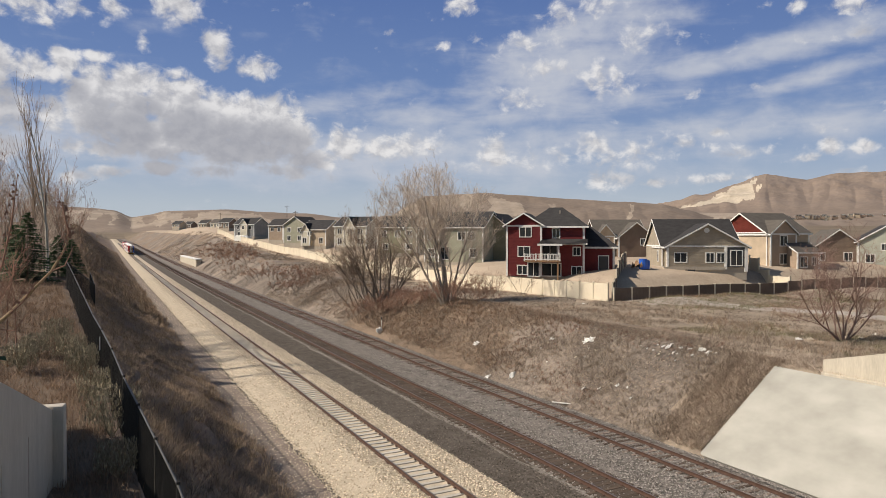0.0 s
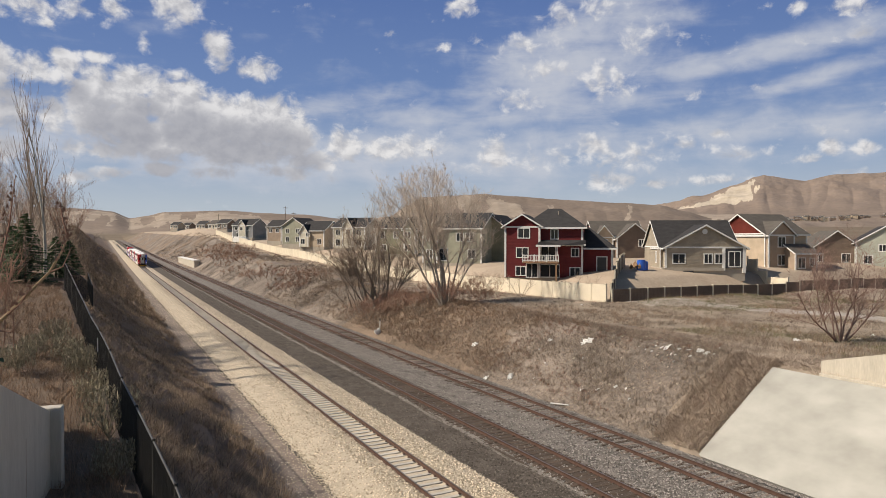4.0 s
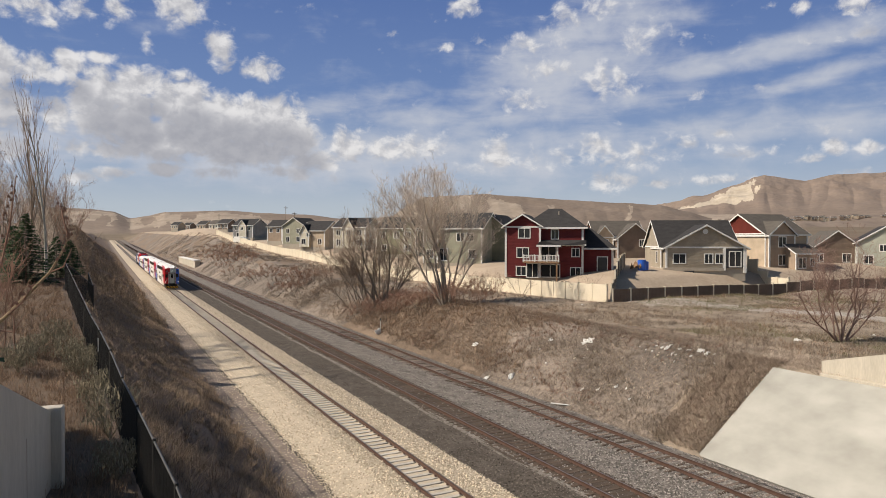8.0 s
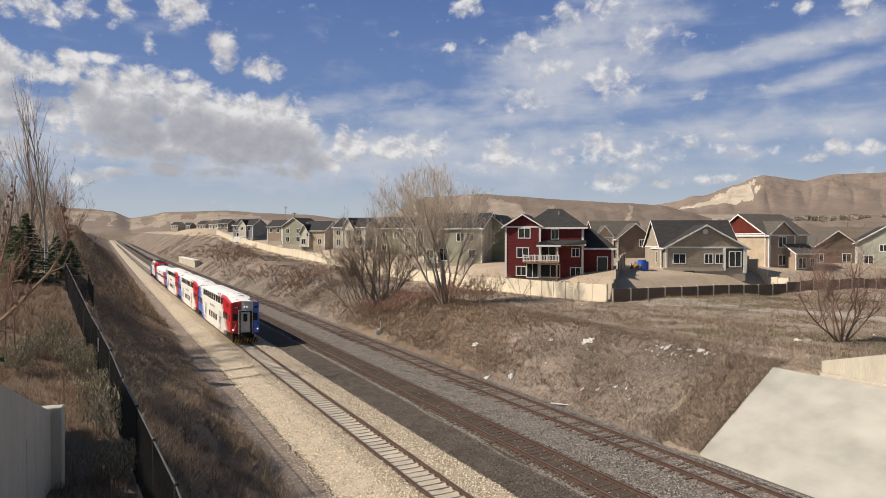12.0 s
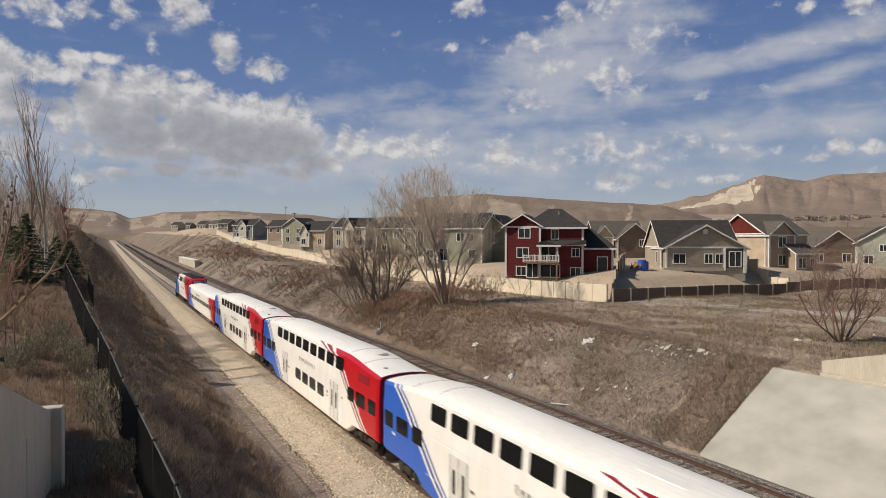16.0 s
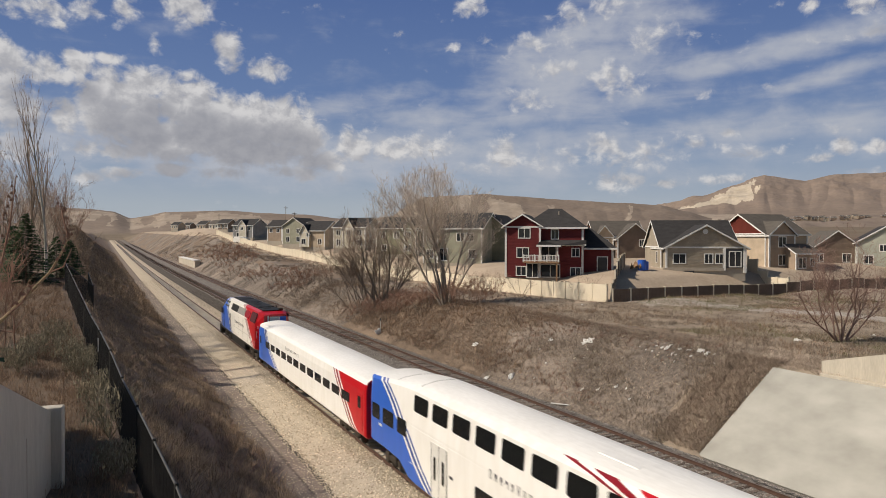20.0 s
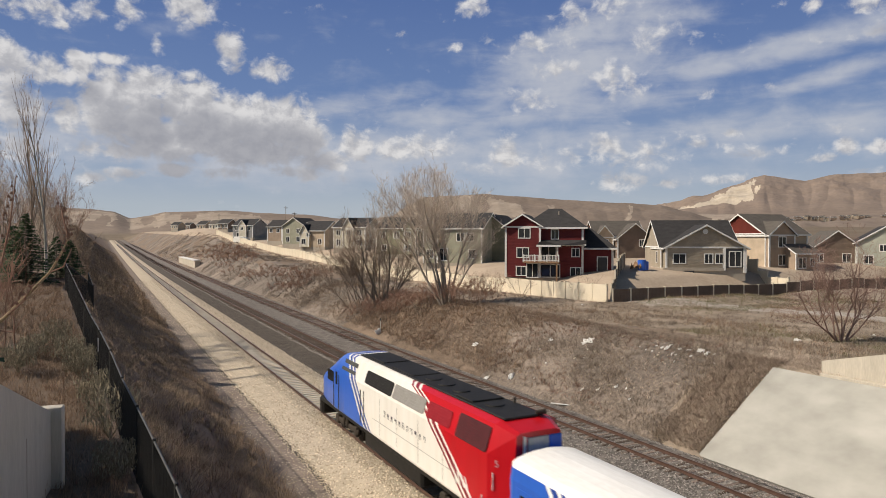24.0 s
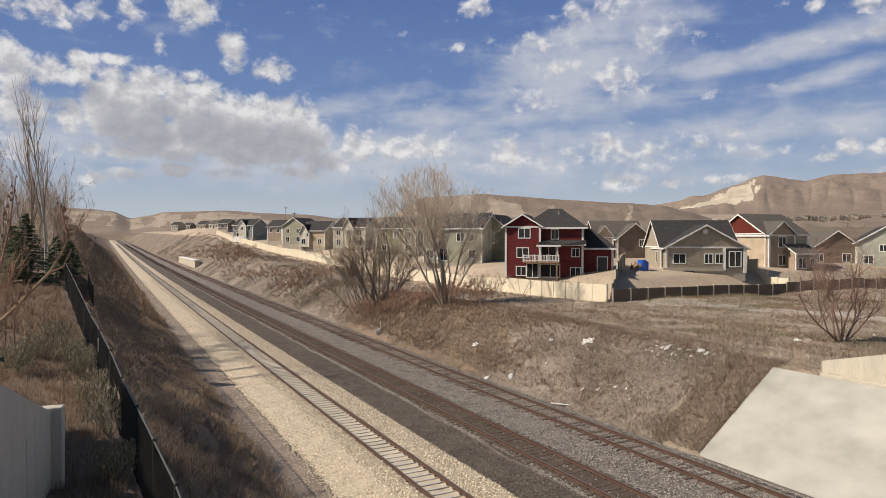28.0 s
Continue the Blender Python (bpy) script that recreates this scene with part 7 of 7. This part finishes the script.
def culvert():
    x, y = 15.9, 268.0
    z = grade(y)
    e = empty("culvert_headwall", pose(x, y, z, 0, 0, 0), "pale concrete culvert headwall on the far bank", "culvert")
    part("wall_body", box(-0.7, 1.0, -26.0, 26.0, -1.0, 2.4, 0.05), M_WING, e)
    part("cap", box(-0.9, 1.2, -26.3, 26.3, 2.4, 2.75, 0.04), M_TRIM, e)


culvert()


# ---- yard things ----
def barrel(u, d, base, mat, label, h=1.0, r=0.45):
    x, y = spot(u, d)
    e = empty("barrel", pose(x, y, base), label, "barrel")
    bm = bmesh.new()
    add_tube(bm, (0, 0, 0), (0, 0, h * 0.5), r, r * 1.05, 14)
    add_tube(bm, (0, 0, h * 0.5), (0, 0, h), r * 1.05, r, 14)
    part("drum", bm, mat, e)
    bm = bmesh.new()
    add_tube(bm, (0, 0, h), (0, 0, h + 0.06), r * 0.9, r * 0.9, 14)
    part("lid", bm, mat, e)


xx, yy = spot(1137, 87)
barrel(1136, 87, ground_z(xx, yy), M_BLUE, "blue plastic barrel in the yard", 1.3, 0.55)
barrel(1141, 87.5, ground_z(xx, yy), M_BLUE, "blue plastic barrel in the yard", 1.1, 0.5)
xx, yy = spot(1127, 87)
litter(xx, yy, 0.8, 140, "heap of brown rubbish beside blue barrels", M_WOOD, 0.8)


def parked_van(u, d, label):
    x, y = spot(u, d)
    e = empty("parked_trailer", pose(x, y, rise(429, d) - 1.0, 0, 0, -60), label, "trailer")
    part("body", box(-4.0, 4.0, -1.1, 1.1, 0.6, 2.6, 0.25), M_WPAINT, e)
    part("canopy", box(-3.4, 2.0, -1.0, 1.0, 2.55, 3.0, 0.15), M_TRIM, e)
    for xw in (-1.6, 1.6):
        for s in (-1, 1):
            bm = bmesh.new()
            add_tube(bm, (xw, s * 1.0, 0.4), (xw, s * 1.2, 0.4), 0.4, 0.4, 14)
            part("wheel", bm, M_BLACK, e)
    part("hitch", box(3.9, 5.0, -0.1, 0.1, 0.5, 0.65), M_BLACK, e)


parked_van(428, 262, "long white trailer parked behind the fence")


def pole(u, d, h):
    x, y = spot(u, d)
    e = empty("utility_pole", pose(x, y, rise(395, d)), "thin distant timber utility pole", "pole", "utility poles")
    bm = bmesh.new()
    add_tube(bm, (0, 0, -8), (0, 0, h), 0.35, 0.22, 8)
    part("mast", bm, M_BARK, e)
    part("crossarm", box(-2.2, 2.2, -0.15, 0.15, h - 1.6, h - 1.2), M_BARK, e)


pole(506, 620, 15)
pole(521, 640, 10)
pole(388, 700, 9)


def overhanging_sapling():
    """A bare sapling that leans in from beside the wall, close to the camera."""
    e = empty("leaning_sapling", Matrix(), "leaning bare sapling with reddish buds beside the wall", "sapling")
    rnd = random.Random(77)

    def at(u, v, d):
        x, y = spot(u, d)
        return Vector((x, y, rise(v, d)))

    vs, fs = [], []
    root = Vector((at(-330, 900, 9).x, at(-330, 900, 9).y, 0))
    root.z = ground_z(root.x, root.y) - 0.1
    main = [root, at(-190, 735, 9), at(-60, 620, 9), at(10, 562, 9), at(52, 520, 9), at(88, 484, 9.1), at(110, 448, 9.2), at(122, 420, 9.3)]
    tube_along(vs, fs, main, [0.05, 0.04, 0.03, 0.025, 0.022, 0.018, 0.014, 0.01], 7)
    pydata("trunk", vs, fs, M_TWIGY, e, smooth=True)
    vs, fs = [], []
    tube_along(vs, fs, [at(122, 422, 9.3), at(114, 395, 9.3), at(108, 362, 9.4)], [0.016, 0.012, 0.006], 5)
    tube_along(vs, fs, [at(-60, 620, 9), at(2, 470, 9), at(18, 400, 9.1), at(30, 312, 9.2)], [0.02, 0.016, 0.012, 0.005], 5)
    tube_along(vs, fs, [at(10, 562, 9), at(36, 540, 8.9), at(60, 505, 8.9), at(80, 505, 8.9)], [0.014, 0.010, 0.008, 0.004], 5)
    tube_along(vs, fs, [at(-20, 585, 9), at(20, 590, 9), at(45, 560, 9.1)], [0.012, 0.01, 0.004], 5)
    tube_along(vs, fs, [at(88, 484, 9.1), at(112, 474, 9.1), at(128, 440, 9.1)], [0.012, 0.009, 0.004], 5)
    # buds
    for path in ((at(122, 422, 9.3), at(108, 362, 9.4)), (at(2, 470, 9), at(30, 312, 9.2)), (at(96, 470, 9.1), at(128, 410, 9.2)), (at(10, 562, 9), at(60, 505, 8.9))):
        for _ in range(26):
            p = path[0].lerp(path[1], rnd.random()) + Vector((rnd.gauss(0, 0.03), rnd.gauss(0, 0.03), rnd.gauss(0, 0.03)))
            b = len(vs)
            r = rnd.uniform(0.01, 0.022)
            vs += [p + Vector((r, 0, 0)), p + Vector((-r, r, 0)), p + Vector((-r, -r, 0)), p + Vector((0, 0, r * 2.4))]
            fs += [(b, b + 1, b + 3), (b + 1, b + 2, b + 3), (b + 2, b, b + 3), (b, b + 2, b + 1)]
    pydata("crown", vs, fs, M_TWIG_R, e, "reddish budding twigs")


M_TWIGY = noisy("yellowish_bark", (0.26, 0.19, 0.11), (0.42, 0.32, 0.20), 3, 20, 0.9, 0, 0.2, 0.01)
overhanging_sapling()


M_ROAD = noisy("pale_gravel_track", (0.30, 0.262, 0.225), (0.46, 0.41, 0.36), 0.5, 6.0, 0.95, 0, 0.3, 0.03)


def dirt_track():
    """A pale two-wheel dirt track across the bank top."""
    way = [on_ground(u, v) for u, v in ((1120, 532), (1170, 536), (1290, 543), (1410, 552), (1500, 556))] + [(47.0, 20.0), (49.0, 6.0)]
    pts = []
    for (xa, ya), (xb, yb) in zip(way, way[1:]):
        for k in range(8):
            pts.append((xa + (xb - xa) * k / 8, ya + (yb - ya) * k / 8))
    vs, fs = [], []
    for i, (x, y) in enumerate(pts):
        for j in range(9):
            w = (j - 4) * 0.5 * (1 + 0.25 * noise.noise(Vector((i * 0.3, j, 0))))
            vs.append((x + w, y + w * 0.25, ground_z(x + w, y + w * 0.25) + 0.035 - 0.05 * (abs(j - 4) == 4)))
    n = len(vs) // 9
    for i in range(n - 1):
        for j in range(8):
            fs.append((i * 9 + j, i * 9 + j + 1, (i + 1) * 9 + j + 1, (i + 1) * 9 + j))
    tagged(pydata("dirt_track", vs, fs, M_ROAD, smooth=True), "pale grey gravel track across the bank top", "track", kind="structure")


dirt_track()


# ---- the three tracks ----
track(0.0, "near railway track on pale concrete ties", TIE_C, 0.61, -0.172, 280, 0.3)
track(6.92, "old railway track on dark timber ties", TIE_W, 0.52, -0.165, 290, 1.0)
track(12.25, "old railway track on bleached timber ties", TIE_P, 0.52, -0.165, 290, 1.2)


# ---- motion ----
# seconds, metres along the line of the leading car's front: the train brakes all the way
RUN = [(0.0, 385.0), (2.0, 325.0), (4.0, 261.0), (6.0, 203.0), (8.0, 152.5), (10.0, 111.6), (11.0, 91.6), (12.5, 61.8), (14.5, 27.4), (16.0, 3.35), (17.0, -11.3),
       (19.0, -37.0), (21.5, -63.3), (24.0, -87.2), (25.5, -100.7), (28.0, -122.3)]


def train_y(t):
    """Smooth run through the rows of RUN."""
    i = max(k for k in range(len(RUN) - 1) if RUN[k][0] <= t or k == 0)
    (t0, a), (t1, b) = RUN[i], RUN[i + 1]

    def slope(k):
        k0, k1 = max(k - 1, 0), min(k + 1, len(RUN) - 1)
        return (RUN[k1][1] - RUN[k0][1]) / (RUN[k1][0] - RUN[k0][0])

    h = t1 - t0
    u = (t - t0) / h
    m0, m1 = slope(i) * h, slope(i + 1) * h
    return (2 * u ** 3 - 3 * u * u + 1) * a + (u ** 3 - 2 * u * u + u) * m0 + (3 * u * u - 2 * u ** 3) * b + (u ** 3 - u * u) * m1


def motions():
    times = [0.5 * k for k in range(57)]
    for k, car in enumerate(CARS):
        rows = []
        for t in times:
            y = train_y(t) + LONG * k
            rows.append((t, pose(0, y, grade(y + 13), math.degrees(math.atan((grade(y + 20) - grade(y + 6)) / 14)))))
        walk(car, rows)
    # the clouds drift slowly to the right
    walk(SKY, [(0.0, pose(*EYE, 0, 0, 0.65)), (14.0, pose(*EYE)), (28.0, pose(*EYE, 0, 0, -0.65))])


motions()
